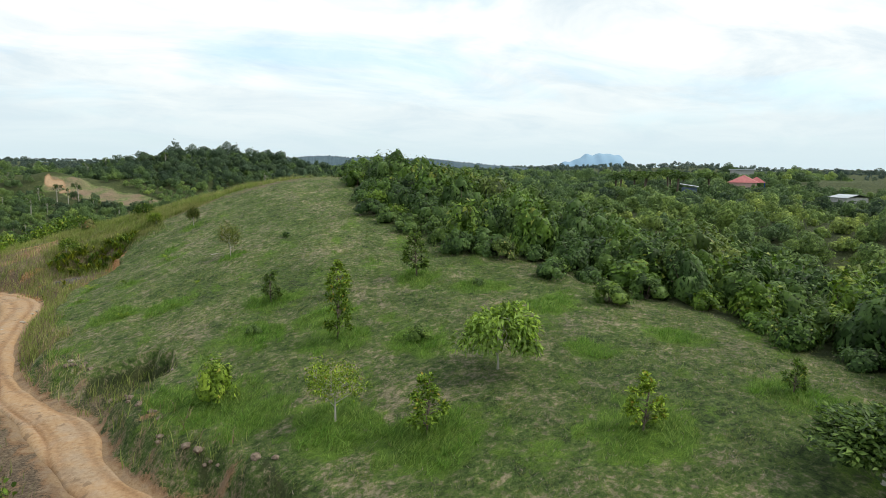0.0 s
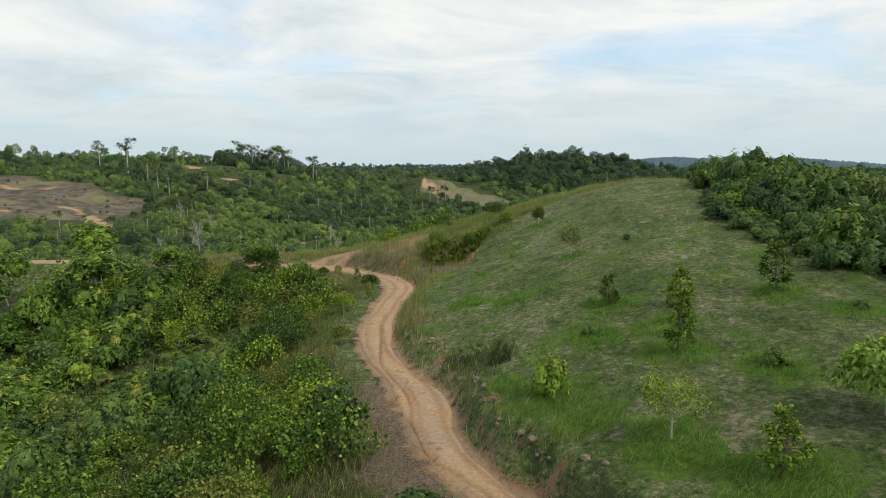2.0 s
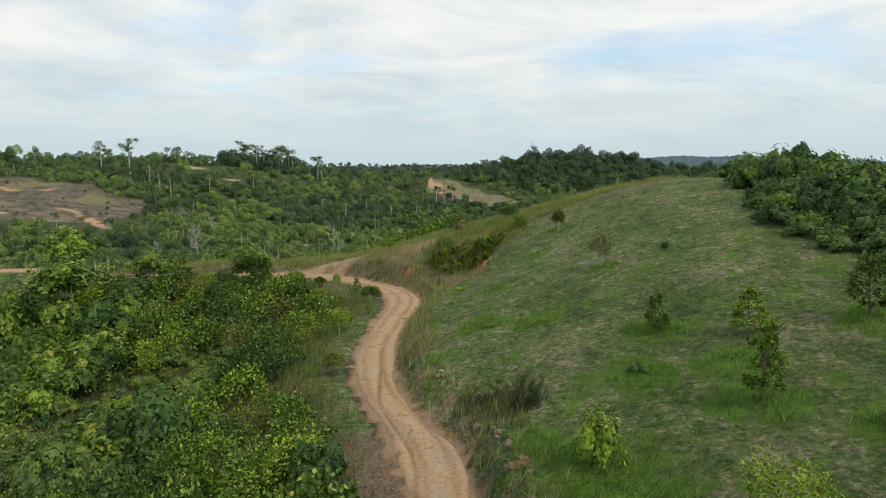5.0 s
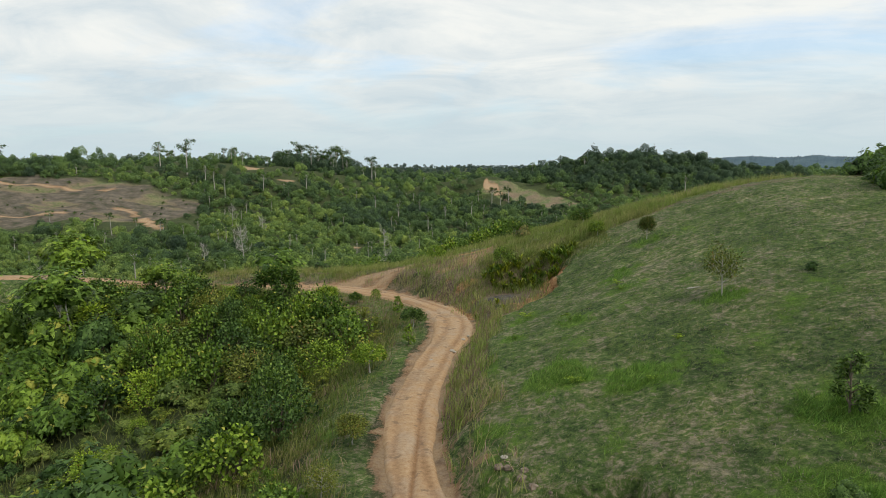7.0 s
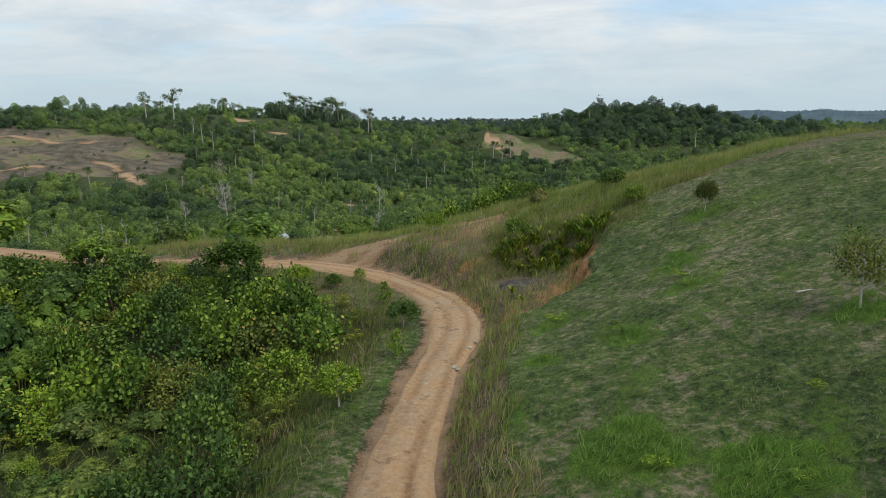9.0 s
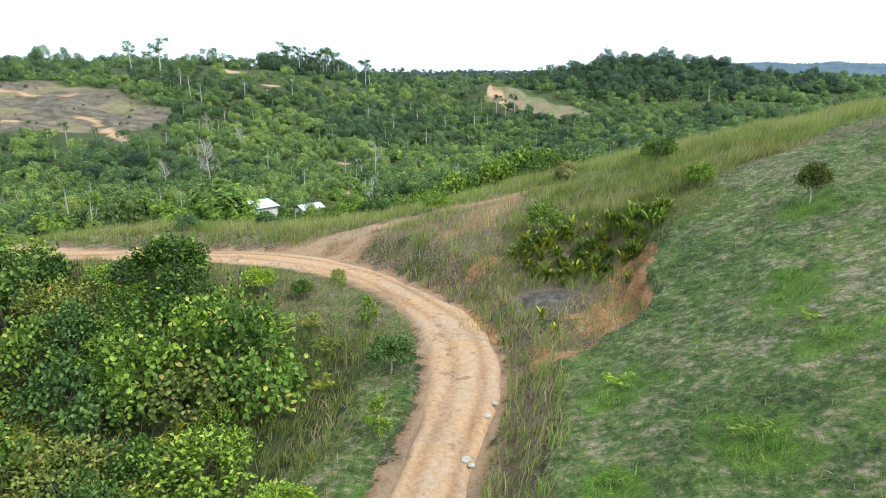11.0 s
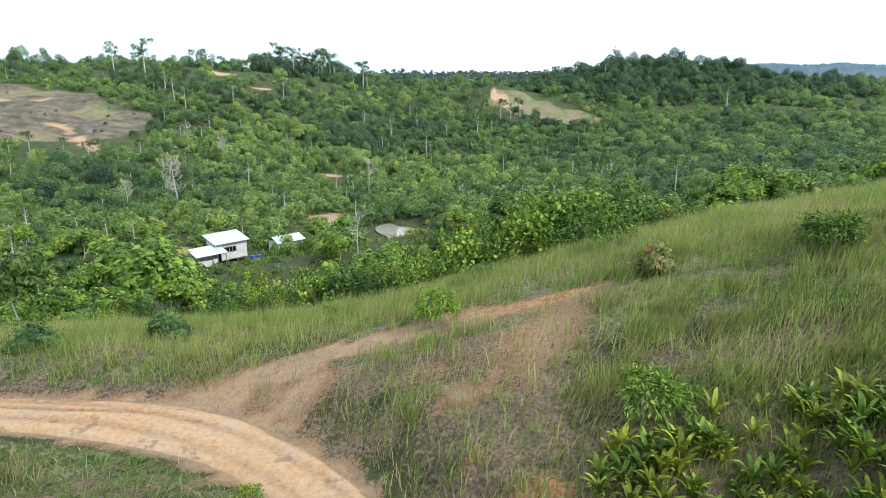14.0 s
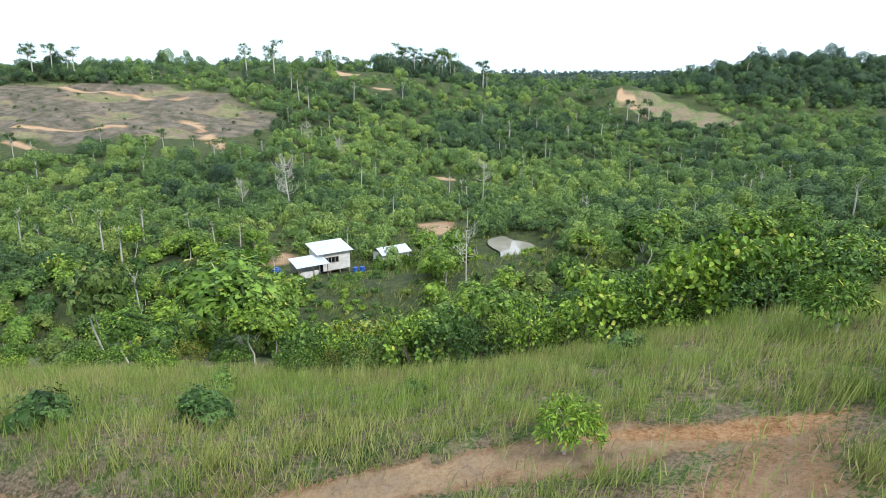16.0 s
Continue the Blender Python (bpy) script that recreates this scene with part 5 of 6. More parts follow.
def valley_spot(rng):
    x, y = rng.uniform(-75, 40), rng.uniform(106, 150)
    house = ((x + 47) / 9) ** 2 + ((y - 146) / 9) ** 2 < 1
    pond = ((x + 23.5) / 8) ** 2 + ((y - 164) / 15) ** 2 < 1
    front = abs(x + 45 - (147 - y) * 0.5) < 5.5 and y > 116
    front = front or abs(x + 38.6 - (154.4 - y) * 0.383) < 3.5 and y > 118
    front = front or abs(x + 24 - (166 - y) * 0.18) < 6 and y > 130
    return x, y, y > np.interp(x, [-75, -36, 0, 10, 25, 40], [96, 104, 110, 116, 118, 118]) and not house and not pond and not front


for x, y in scatter(row_rng, 245, valley_spot, 2.6):
    u, s = row_rng.random(), row_rng.uniform(1.5, 2.3)
    low = np.exp(-(((x + 70) / 22) ** 2 + ((y - 105) / 16) ** 2)) > 0.4
    kind = (VALLEY_OLIVE if u < 0.5 else VALLEY_BROAD) if low else VALLEY_BROAD if u < (0.15 if x > -5 else 0.32) else VALLEY_DARK if u < (0.7 if x > -5 else 0.55) else VALLEY_OLIVE if u < 0.72 else VALLEY
    kind.plant(x, y, s * (0.65 if low else 1.0) * (0.9 if kind is VALLEY else 1.0), rng=row_rng, tall=row_rng.uniform(0.9, 1.3), group="valley vegetation")


def yard_spot(rng):
    x, y = rng.uniform(-64, -10), rng.uniform(126, 176)
    house = ((x + 46.5) / 6.5) ** 2 + ((y - 146.5) / 6) ** 2 < 1 or math.hypot(x + 38.6, y - 155) < 3.5 or math.hypot(x + 57, y - 149) < 4 or ((x + 23.6) / 6) ** 2 + ((y - 166) / 10) ** 2 < 1
    return x, y, not house and not (abs(x + 45 - (147 - y) * 0.5) < 5 and y < 147)


for x, y in scatter(row_rng, 110, yard_spot, 1.9):
    u = row_rng.random()
    kind = VALLEY_BROAD if u < 0.45 else VALLEY_DARK if u < 0.75 else VALLEY_OLIVE
    kind.plant(x, y, row_rng.uniform(0.6, 1.1) * (0.7 if x > -42 else 1.0), rng=row_rng, group="bushes round the house", label="low green bush in the yard of the valley house")
for x, y in scatter(row_rng, 58, lambda r: (lambda y: (-45 + (147 - y) * 0.5 + r.uniform(-6, 6), y, True))(r.uniform(116, 144)), 1.5):
    (VALLEY_DARK if row_rng.random() < 0.5 else VALLEY_BROAD).plant(x, y, row_rng.uniform(0.5, 0.8), rng=row_rng, tall=0.9, group="bushes round the house", label="low green bush below the valley house")
for x, y, s in [(-38.2, 151.2, 0.95), (-36.2, 151.6, 1.05), (-40.0, 151.0, 0.9), (-34.6, 153.0, 1.1), (-37.0, 149.2, 0.9), (-34.2, 149.8, 1.0), (-39.0, 148.4, 0.75)]:
    VALLEY_BROAD.plant(x, y, s, rng=row_rng, tall=1.6, group="bushes round the house", label="leafy green bush in front of the shed")
for x, y, s, k in [(-23.1, 134.7, 1.9, 0), (-71.2, 181.3, 3.4, 1), (-38.8, 213, 2.8, 0), (-84.0, 184.0, 1.9, 1), (-112, 265, 2.8, 0), (-95, 255, 2.6, 1)]:
    SNAG.plant(x, y, s, rng=row_rng, which=k, tall=0.9 if k else 1.0)


# ---- woods on the far hills ----
def forest_templates(rng, count, lobes_, n):
    """Crowns of about one metre radius: overlapping lobes of foliage with loose leaf clusters round them."""
    out = []
    for _ in range(count):
        tall = rng.uniform(0.75, 1.25)
        a = rng.uniform(0, 6.28) + 2.4 * np.arange(lobes_)
        r = np.where(np.arange(lobes_) == 0, 0.0, rng.uniform(0.35, 0.62, lobes_))
        z = np.where(np.arange(lobes_) == 0, 0.92, rng.uniform(0.30, 0.85, lobes_)) * tall
        c = np.column_stack([np.cos(a) * r, np.sin(a) * r, z])
        size = rng.uniform(0.34, 0.56, lobes_) * (1.6 if lobes_ < 3 else 1.0)
        v, f = lobes(rng, c, size)
        k = rng.randint(0, lobes_, n)
        d = unit(rng.normal(0, 1, (n, 3)) + [0, 0, 0.3])
        at = c[k] + d * size[k, None] * rng.uniform(0.85, 1.2, (n, 1)) * [1, 1, 0.85]
        loose = flakes(rng, at, rng.normal(0, 1, (n, 3)) * [1, 1, 0.5], 0.26, 0.24, d + [0, 0, 0.3])
        out.append(joined([(v, f), loose]))
    return out


def woods(name, label, places, sizes, tints, lobes_, loose, seed, mat=None):
    rng = np.random.RandomState(seed)
    shapes = forest_templates(rng, 10, lobes_, loose)
    verts, faces, tint, n = [], [], [], 0
    z = height(places[:, 0], places[:, 1])
    for (x, y), s, g, z0 in zip(places, sizes, tints, z):
        v, f = shapes[rng.randint(10)]
        a = rng.uniform(0, 6.28)
        turn = np.array([[math.cos(a), math.sin(a), 0], [-math.sin(a), math.cos(a), 0], [0, 0, rng.uniform(0.85, 1.45)]])
        w = (v @ turn) * s + [x, y, z0 - 0.15 * s]
        verts.append(w)
        faces.append(f + n)
        tint.append(np.full(len(w), g))
        n += len(w)
    ob = mesh_object(name, np.vstack(verts), np.vstack(faces), mat or FOREST, [("tint", "FLOAT", np.concatenate(tint))])
    ob.data.polygons.foreach_set("use_smooth", np.ones(len(ob.data.polygons), bool))
    return tagged(ob, label, "woods", kind="stuff")


def clear_of_scars(x, y):
    soil, field, straw, _ = ground_zone(x, y)
    return (soil < 0.3) & (straw < 0.3) & (field < 0.3)


def polar(rng, n, r0, r1, a0, a1):
    r = np.sqrt(rng.uniform(r0 * r0, r1 * r1, n))
    a = np.radians(rng.uniform(a0, a1, n))
    return np.stack([-6 + r * np.sin(a), 40 + r * np.cos(a)], 1)


def thinned(p, gap):
    """Keeps about one place to each cell of the given size."""
    key = np.floor(p / gap).astype(int)
    _, first = np.unique(key[:, 0] * 100003 + key[:, 1], return_index=True)
    return p[np.sort(first)]


wood_rng = np.random.RandomState(77)
for name, r0, r1, gap, size, lobes_, loose in [("valley_woods", 70, 190, 3.5, 2.1, 6, 30), ("hill_woods", 190, 360, 5.0, 2.9, 5, 14), ("far_woods", 360, 800, 9.6, 4.0, 4, 6)]:
    p = thinned(polar(wood_rng, 30000, r0, r1, -56, 100 if r0 < 100 else 68), gap)
    x, y = p.T
    keep = clear_of_scars(x, y) & ~((((x + 47) / 10) ** 2 + ((y - 147) / 9) ** 2) < 1) & ~((((x + 23.5) / 8.5) ** 2 + ((y - 163) / 15) ** 2) < 1)
    if r0 < 100:
        ahead = (y > np.where(x < 42, 149, 96)) & (x > -110) & ~((x > 24) & (x < 64) & (y < 100))
        beside = (x < -76) & (y > 84 - 0.12 * x) & (x > -140)
        keep &= (ahead & (x < 64)) | beside | (x > 66) & (y > -20)
    keep &= ~((np.hypot(x - 191, y - 127) < 13) | (np.hypot(x - 136, y - 105) < 7) | (np.hypot(x - 150, y - 73.5) < 8) | (np.hypot(x - 274, y - 183) < 18))
    # open ground before the slips and the pond
    for cx, cy, rx, *_ in SLIPS + [(-25, 172, 5), (191, 127, 8), (136, 105, 3), (150, 73.5, 4), (273, 183, 8)]:
        ux, uy = cx + (6 if cx < 50 else 0), cy - (60 if cx < 50 else 0)
        far_off = math.hypot(ux, uy)
        along = ((x - cx) * ux + (y - cy) * uy) / far_off
        across_ = np.abs((x - cx) * uy - (y - cy) * ux) / far_off
        keep &= ~((along < 3) & (along > (-26 if cx < 50 else -12)) & (across_ < min(rx, 16) + 1.5))
    p = p[keep]
    x, y = p.T
    before = np.maximum.reduce([bell(x, y, cx, cy, 34, 10, turn) for cx, cy, turn in ((160, 105, 34), (112, 84, 38), (124, 62, 28), (232, 155, 34))])
    dark = smooth(waves(x, y, 90, 41) + 0.5 * waves(x, y, 35, 42), -0.2, 0.9) * 0.7
    dark = np.maximum(dark, 0.75 * smooth(x, -10, 25) * smooth(waves(x, y, 30, 44), -0.9, 0.3) * (np.hypot(x, y) < 330))
    dark = np.maximum(dark, smooth(np.exp(-(((x - 85) / 110) ** 2 + ((y - 505) / 60) ** 2)), 0.3, 0.6))
    dark = np.maximum(dark, smooth(np.exp(-(((x + 130) / 60) ** 2 + ((y - 500) / 80) ** 2)), 0.3, 0.6))
    grove = np.maximum(np.exp(-(((x - 105) / 110) ** 2 + ((y - 472) / 62) ** 2)), np.exp(-(((x + 135) / 42) ** 2 + ((y - 475) / 40) ** 2)))
    grove = np.maximum(grove, np.exp(-(((x + 252) / 26) ** 2 + ((y - 303) / 24) ** 2)))
    grove = np.maximum(grove, np.exp(-(((x + 60) / 40) ** 2 + ((y - 330) / 50) ** 2)) * 0.8)
    grove = smooth(grove + 0.12 * waves(x, y, 40, 43), 0.35, 0.55)
    # tint turns darker and bluer with distance, haze put into the colour
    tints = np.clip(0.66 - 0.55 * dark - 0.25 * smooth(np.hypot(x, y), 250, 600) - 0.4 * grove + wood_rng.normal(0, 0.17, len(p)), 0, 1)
    sizes = size * (0.5 + 0.8 * wood_rng.random(len(p)) ** 1.6) * (1 + 0.3 * dark + 0.35 * grove)
    sizes = np.where((x > 60) & (y < 190) & (np.hypot(x, y) < 330), sizes * np.where(np.hypot(x, y) < 190, 0.84, 0.95), sizes)
    sizes = sizes * (1 - 0.32 * smooth(before, 0.3, 0.7))
    tints = np.where((x > 60) & (y < 110) & (np.hypot(x, y) < 115), np.clip(tints + 0.25, 0, 1), tints)
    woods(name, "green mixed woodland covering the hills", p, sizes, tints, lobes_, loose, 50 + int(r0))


# tall dense groves on the hilltops
p = thinned(np.column_stack([wood_rng.uniform(-300, 230, 60000), wood_rng.uniform(270, 560, 60000)]), 5.4)
x, y = p.T
grove = np.exp(-(((x - 105) / 110) ** 2 + ((y - 472) / 62) ** 2))
for cx, cy, rx, ry in [(-132, 478, 34, 30), (-254, 303, 24, 20), (-188, 420, 16, 9), (-22, 398, 9, 9), (2, 396, 6, 6), (-60, 330, 34, 44)]:
    grove = np.maximum(grove, np.exp(-(((x - cx) / rx) ** 2 + ((y - cy) / ry) ** 2)))
p = p[(grove + 0.1 * waves(x, y, 40, 43) > 0.42) & clear_of_scars(x, y)]
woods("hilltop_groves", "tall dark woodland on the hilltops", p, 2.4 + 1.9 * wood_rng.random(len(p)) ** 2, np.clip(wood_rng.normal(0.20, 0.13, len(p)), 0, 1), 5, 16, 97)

# distant ridges: small rounded crowns in bands, haze put into their leaf colour
p = thinned(polar(wood_rng, 60000, 780, 2300, -56, 68), 24)
p = p[height(p[:, 0], p[:, 1]) > 4]
woods("ridge_woods", "dark woodland on the distant ridges", p, wood_rng.uniform(3.2, 6.0, len(p)), np.clip(wood_rng.normal(0.3, 0.2, len(p)), 0, 1), 1, 1, 91, HAZED_FOREST)

# tall trees that stand out above the woods
EMERGENT = Kind("emergent_tree", "tall forest tree with bare pale trunk and high crown", "tree", (BARK_PALE, LEAF_DEEP), [])


def emergent(seed):
    """A forest giant: a bare trunk that forks into limbs, each with its own flat clump of leaves."""
    def make():
        rng = np.random.RandomState(seed)
        h = rng.uniform(2.4, 2.9)
        limbs = [tube([[0, 0, -0.3], [0.03, 0.02, h * 0.5], [0.06, -0.03, h]], [0.075, 0.055, 0.03], 5)]
        at, face = [], []
        for i in range(11):
            a, r = i * 2.4 + rng.uniform(0, 1), 0.72 * rng.uniform(0.15, 1.0) ** 0.7
            end = np.array([math.cos(a) * r, math.sin(a) * r, h + rng.uniform(-0.75, 0.40) * (1 - 0.35 * r)])
            limbs.append(tube([[0.04, 0, end[2] - 0.15 - 0.55 * r], end * [0.55, 0.55, 1] - [0, 0, 0.1], end], [0.028, 0.018, 0.008], 3))
            n = rng.randint(34, 62)
            off = rng.normal(0, 1, (n, 3)) * [0.15, 0.15, 0.10] * rng.uniform(0.8, 1.35)
            at.append(end + off)
            face.append(unit(off / [1, 1, 0.7]) + [0, 0, 0.5])
        at, face = np.vstack(at), np.vstack(face)
        return [("trunk", joined(limbs)), ("crown", flakes(rng, at, rng.normal(0, 1, at.shape) * [1, 1, 0.4], 0.125, 0.115, face))]
    return make


EMERGENT.shapes = [emergent(400 + i) for i in range(6)]
em_rng = random.Random(21)
# the grove on the hilltop, the lone giants and the skyline of the dark hill: x, y, scale
for x, y, s in [(-186, 371, 6.6), (-203, 372, 5.2), (-174, 411, 3.4), (-179, 416, 3.8), (-168, 408, 3.0), (-186, 420, 3.0), (-181, 451, 3.8), (-167, 447, 3.0), (-158, 450, 3.5), (-153, 452, 5.0),
                (-148, 454, 6.2), (-143, 452, 5.6), (-138, 457, 5.8), (-133, 455, 5.0), (-129, 460, 6.2), (-125, 461, 7.0), (-121, 458, 6.4), (-117, 464, 6.2), (-113, 460, 4.8), (-140, 448, 4.0), (-120, 450, 4.4),
                (-97, 469, 6.6), (-93, 463, 5.2), (-100, 455, 3.8), (-150, 330, 3.6), (-130, 345, 3.8), (-108, 350, 3.6), (-165, 350, 4.0), (-140, 320, 3.4), (-255, 300, 4.4), (-248, 305, 4.0), (-262, 296, 4.6), (-244, 298, 3.6), (-270, 302, 4.4),
                (-30, 330, 3.4), (-18, 345, 3.6), (-35, 300, 3.2), (-52, 318, 3.6), (-44, 340, 3.6), (-66, 330, 3.4), (-8, 388, 3.4), (2, 392, 3.6), (-3, 380, 3.2), (-16, 392, 3.0),
                (-300, 560, 5.2), (-330, 590, 5.0), (-280, 520, 4.6), (-250, 540, 4.2), (9, 488, 3.4), (20, 488, 3.0), (40, 480, 2.8), (57, 484, 3.4), (62, 470, 2.9), (70, 482, 2.8), (84, 480, 2.8),
                (-60, 480, 4.2), (-45, 500, 4.0), (-20, 520, 4.2), (101, 382, 5.2)]:
    EMERGENT.plant(x, y, s, rng=em_rng, group="tall trees above the woods")

# scattered young bushes on the cleared hill
bald_rng = random.Random(22)
BALD_BUSH = Kind("hill_bush", "small dark bush on the cleared hillside", "shrub", (BARK, LEAF_DEEP), [shrub(430, 14, 9, 0.9, 0.3, 0.36, 0.24, 0.1, 3)])
for _ in range(70):
    x, y = -205 + bald_rng.uniform(-70, 60), 268 + bald_rng.uniform(-38, 38)
    if float(ground_zone([x], [y])[1][0]) > 0.6:
        BALD_BUSH.plant(x, y, bald_rng.uniform(0.4, 0.95), rng=bald_rng, group="bushes on the cleared hill")

slim_rng = random.Random(23)
SLIM = variant(EMERGENT, "slender_tree", "slender pale-trunked tree among the hillside woods")
for x, y in scatter(slim_rng, 170, lambda r: (lambda a, d_: (-6 + d_ * math.sin(a), 40 + d_ * math.cos(a), d_ > 95 and -6 + d_ * math.sin(a) < 40))(r.uniform(-0.85, 0.35), 290 * r.random() ** 0.6 + 60), 4):
    soil, field, straw, _ = ground_zone([x], [y])
    if soil[0] < 0.3 and field[0] < 0.3 and y > 118 and not (abs(x + 45 - (147 - y) * 0.5) < 6 and y < 150) and not (abs(x + 38.6 - (154.4 - y) * 0.383) < 4 and y < 156) and not (abs(x + 24 - (166 - y) * 0.18) < 6 and y < 176):
        SLIM.plant(x, y, slim_rng.uniform(1.3, 2.1), rng=slim_rng, tall=slim_rng.uniform(1.0, 1.35), group="slender hillside trees")


# ---- grass ----
def blades(name, label, xy, tall, wide, mat, seed, lean=0.35, bent=True):
    """Grass blades as thin tapering strips, bent over at the top where bent."""
    rng = np.random.RandomState(seed)
    n = len(xy)
    z = height(xy[:, 0], xy[:, 1]) - 0.02
    base = np.column_stack([xy, z])
    a = rng.uniform(0, 6.28, n)
    side = np.column_stack([np.cos(a), np.sin(a), np.zeros(n)]) * (wide * rng.uniform(0.6, 1.3, n))[:, None] / 2
    lean_to = np.column_stack([rng.normal(0, 1, n), rng.normal(0, 1, n), np.zeros(n)]) * lean
    lean_to[:, 0] += 0.4 * lean * waves(xy[:, 0], xy[:, 1], 5.0, 82) + 0.5 * lean
    lean_to[:, 1] += 0.4 * lean * waves(xy[:, 0], xy[:, 1], 4.0, 83)
    h = (tall * rng.uniform(0.6, 1.25, n))[:, None]
    mid = base + h * (lean_to * 0.30 + [0, 0, 0.58])
    tip = base + h * (lean_to * 0.95 + [0, 0, 0.95])
    if bent:
        v = np.stack([base - side, base + side, mid + side * 0.8, mid - side * 0.8, tip], 1)
        i = 5 * np.arange(n)[:, None]
        f = np.concatenate([i + [0, 1, 2], i + [0, 2, 3], i + [3, 2, 4]], 1).reshape(-1, 3)
    else:
        v = np.stack([base - side, base + side, tip], 1)
        f = 3 * np.arange(n)[:, None] + [0, 1, 2]
    return tagged(mesh_object(name, v.reshape(-1, 3), f, mat), label, "grass", kind="stuff")


def sown(seed, n, x0, x1, y0, y1, weight):
    """Random places in a box, kept by a weight of 0 to 1."""
    rng = np.random.RandomState(seed)
    x, y = rng.uniform(x0, x1, n), rng.uniform(y0, y1, n)
    keep = rng.random(n) < weight(x, y)
    return np.column_stack([x[keep], y[keep]])


def tufts(seed, n, size, count, x0, x1, y0, y1, weight):
    """Places in small tufts: n tries of tuft centres, each with count blades within size."""
    c = sown(seed, n, x0, x1, y0, y1, weight)
    rng = np.random.RandomState(seed + 1)
    return np.repeat(c, count, 0) + rng.normal(0, 1, (len(c) * count, 2)) * np.repeat(size * rng.uniform(0.4, 1.3, (len(c), 1)), count, 0)


def ridge_grass(x, y):
    d, _ = near_line(x, y, ROAD_XY)
    ds, _ = near_line(x, y, SPUR_XY)
    far = np.interp(x, [-60, -36, -21, -15, -7, 0, 12, 30], [96, 99, 99.5, 102, 102.5, 104, 112, 116])
    north = (d > 2.3) & (y > 80) & (x < 40) & (y < far) & (np.abs(ds) > 0.5)
    top = 79.5 + 0.42 * (x - 8) + 1.2 * waves(x, y, 6, 21)
    open_ground = (x < -1) | (y > top - 0.5)
    bare = np.maximum(bell(x, y, -4.6, 85.6, 2.9, 5.6, -28), bell(x, y, -5.5, 82.0, 4.5, 3.2, 45) * 0.85)
    bare = np.maximum(bare, bell(x, y, -12.6, 85.0, 2.6, 1.8, 30))
    bare = np.maximum(bare, 0.62 * bell(x, y, 1.0, 84.5, 6.0, 4.2, 10) * smooth(waves(x, y, 4, 81), -0.5, 0.4))
    bare = np.maximum(bare, 0.75 * bell(x, y, -8.3, 84.0, 3.6, 2.0, 25))
    return north * open_ground * np.maximum(smooth(np.abs(ds) + 0.4 * waves(x, y, 2, 78), 0.6, 1.8), 0.5 * smooth(x, -6, 2)) * (1 - smooth(bare, 0.25, 0.6)) * (1 - smooth(cut_shape(x, y), 0.4, 0.5)) * (0.45 + 0.55 * smooth(waves(x, y, 3, 71) + 0.6 * waves(x, y, 1.1, 79), -0.7, 0.4))


p = tufts(501, 34000, 0.22, 8, -48, 38, 80, 116, ridge_grass)
blades("tall_grass", "tall yellow-green grass along the ridge", p, 0.74 + 0.26 * waves(p[:, 0], p[:, 1], 5, 72) + 0.16 * waves(p[:, 0], p[:, 1], 1.4, 84), 0.038, TALL_GRASS, 502, 0.26, False)
p = tufts(531, 5000, 0.20, 7, -48, 38, 80, 116, ridge_grass)
blades("seeding_grass", "straw-tipped seeding stems in the tall grass", p, 0.95, 0.020, STRAW, 532, 0.30, False)


def dry_weeds(x, y):
    d, i = near_line(x, y, ROAD_XY)
    bank = (d > ROAD_HALF[i] + 0.3) & (d < 3.9 + 0.8 * waves(x, y, 5, 73)) & (y > 22) & (y < 80)
    bank = bank * np.where(y < 46, 0.14, 1.0)
    cut = smooth(cut_shape(x, y), 0.45, 0.6) * 0.45 * (1 - np.minimum(1, 1.6 * bell(x, y, -1.5, 73.1, 2.6, 1.5, 15)))
    slope = np.maximum(bell(x, y, -5.5, 82.5, 5.5, 4.5, 45) * 0.42, bell(x, y, -8.5, 85.0, 4.5, 2.6, 25) * 0.45) * (d > 2.2)
    cut = np.maximum(cut, 0.22 * hollow_shape(x, y))
    return np.clip(np.maximum(np.maximum(bank * 0.85, cut), slope), 0, 1) * (0.35 + 0.65 * smooth(waves(x, y, 1.8, 74), -0.5, 0.4))


p = sown(503, 62000, -14, 9, 24, 90, dry_weeds)
blades("dry_weeds", "dry straw-coloured weeds on the road bank", p, 0.55, 0.035, STRAW, 504, 0.45)
p = sown(505, 80000, -12, 9, 24, 90, lambda x, y: dry_weeds(x, y) * 0.8)
blades("bank_grass", "green grass mixed into the road bank", p, 0.78, 0.034, TALL_GRASS, 506, 0.34)


def left_verge(x, y):
    d, _ = near_line(x, y, ROAD_XY)
    verge = bell(x, y, -14.5, 75.5, 8.5, 4.2, -28)
    return ((d < -1.7) & (d > -11) & (y > 14) & (y < 84)) * (1 - 0.75 * smooth(verge, 0.3, 0.6)) * smooth(-d, 1.8, 5.5) * (0.3 + 0.7 * smooth(waves(x, y, 2.5, 75), -0.5, 0.4))


p = sown(507, 190000, -34, 2, 14, 84, left_verge)
blades("verge_grass", "rough grass and weeds on the road verge", p, 0.6 + 0.2 * waves(p[:, 0], p[:, 1], 4, 76), 0.03, WEED_GRASS, 508, 0.45)
p = sown(509, 60000, -34, 2, 14, 84, lambda x, y: left_verge(x, y) * 0.7)
blades("verge_straw", "dry weeds on the road verge", p, 0.5, 0.035, STRAW, 510, 0.5)
p = sown(511, 24000, -50, -6, 12, 84, lambda x, y: (near_line(x, y, ROAD_XY)[0] < -8) * 0.8)
blades("undergrowth", "rank green undergrowth between the shrubs", p, 0.9, 0.05, WEED_GRASS, 512, 0.6)


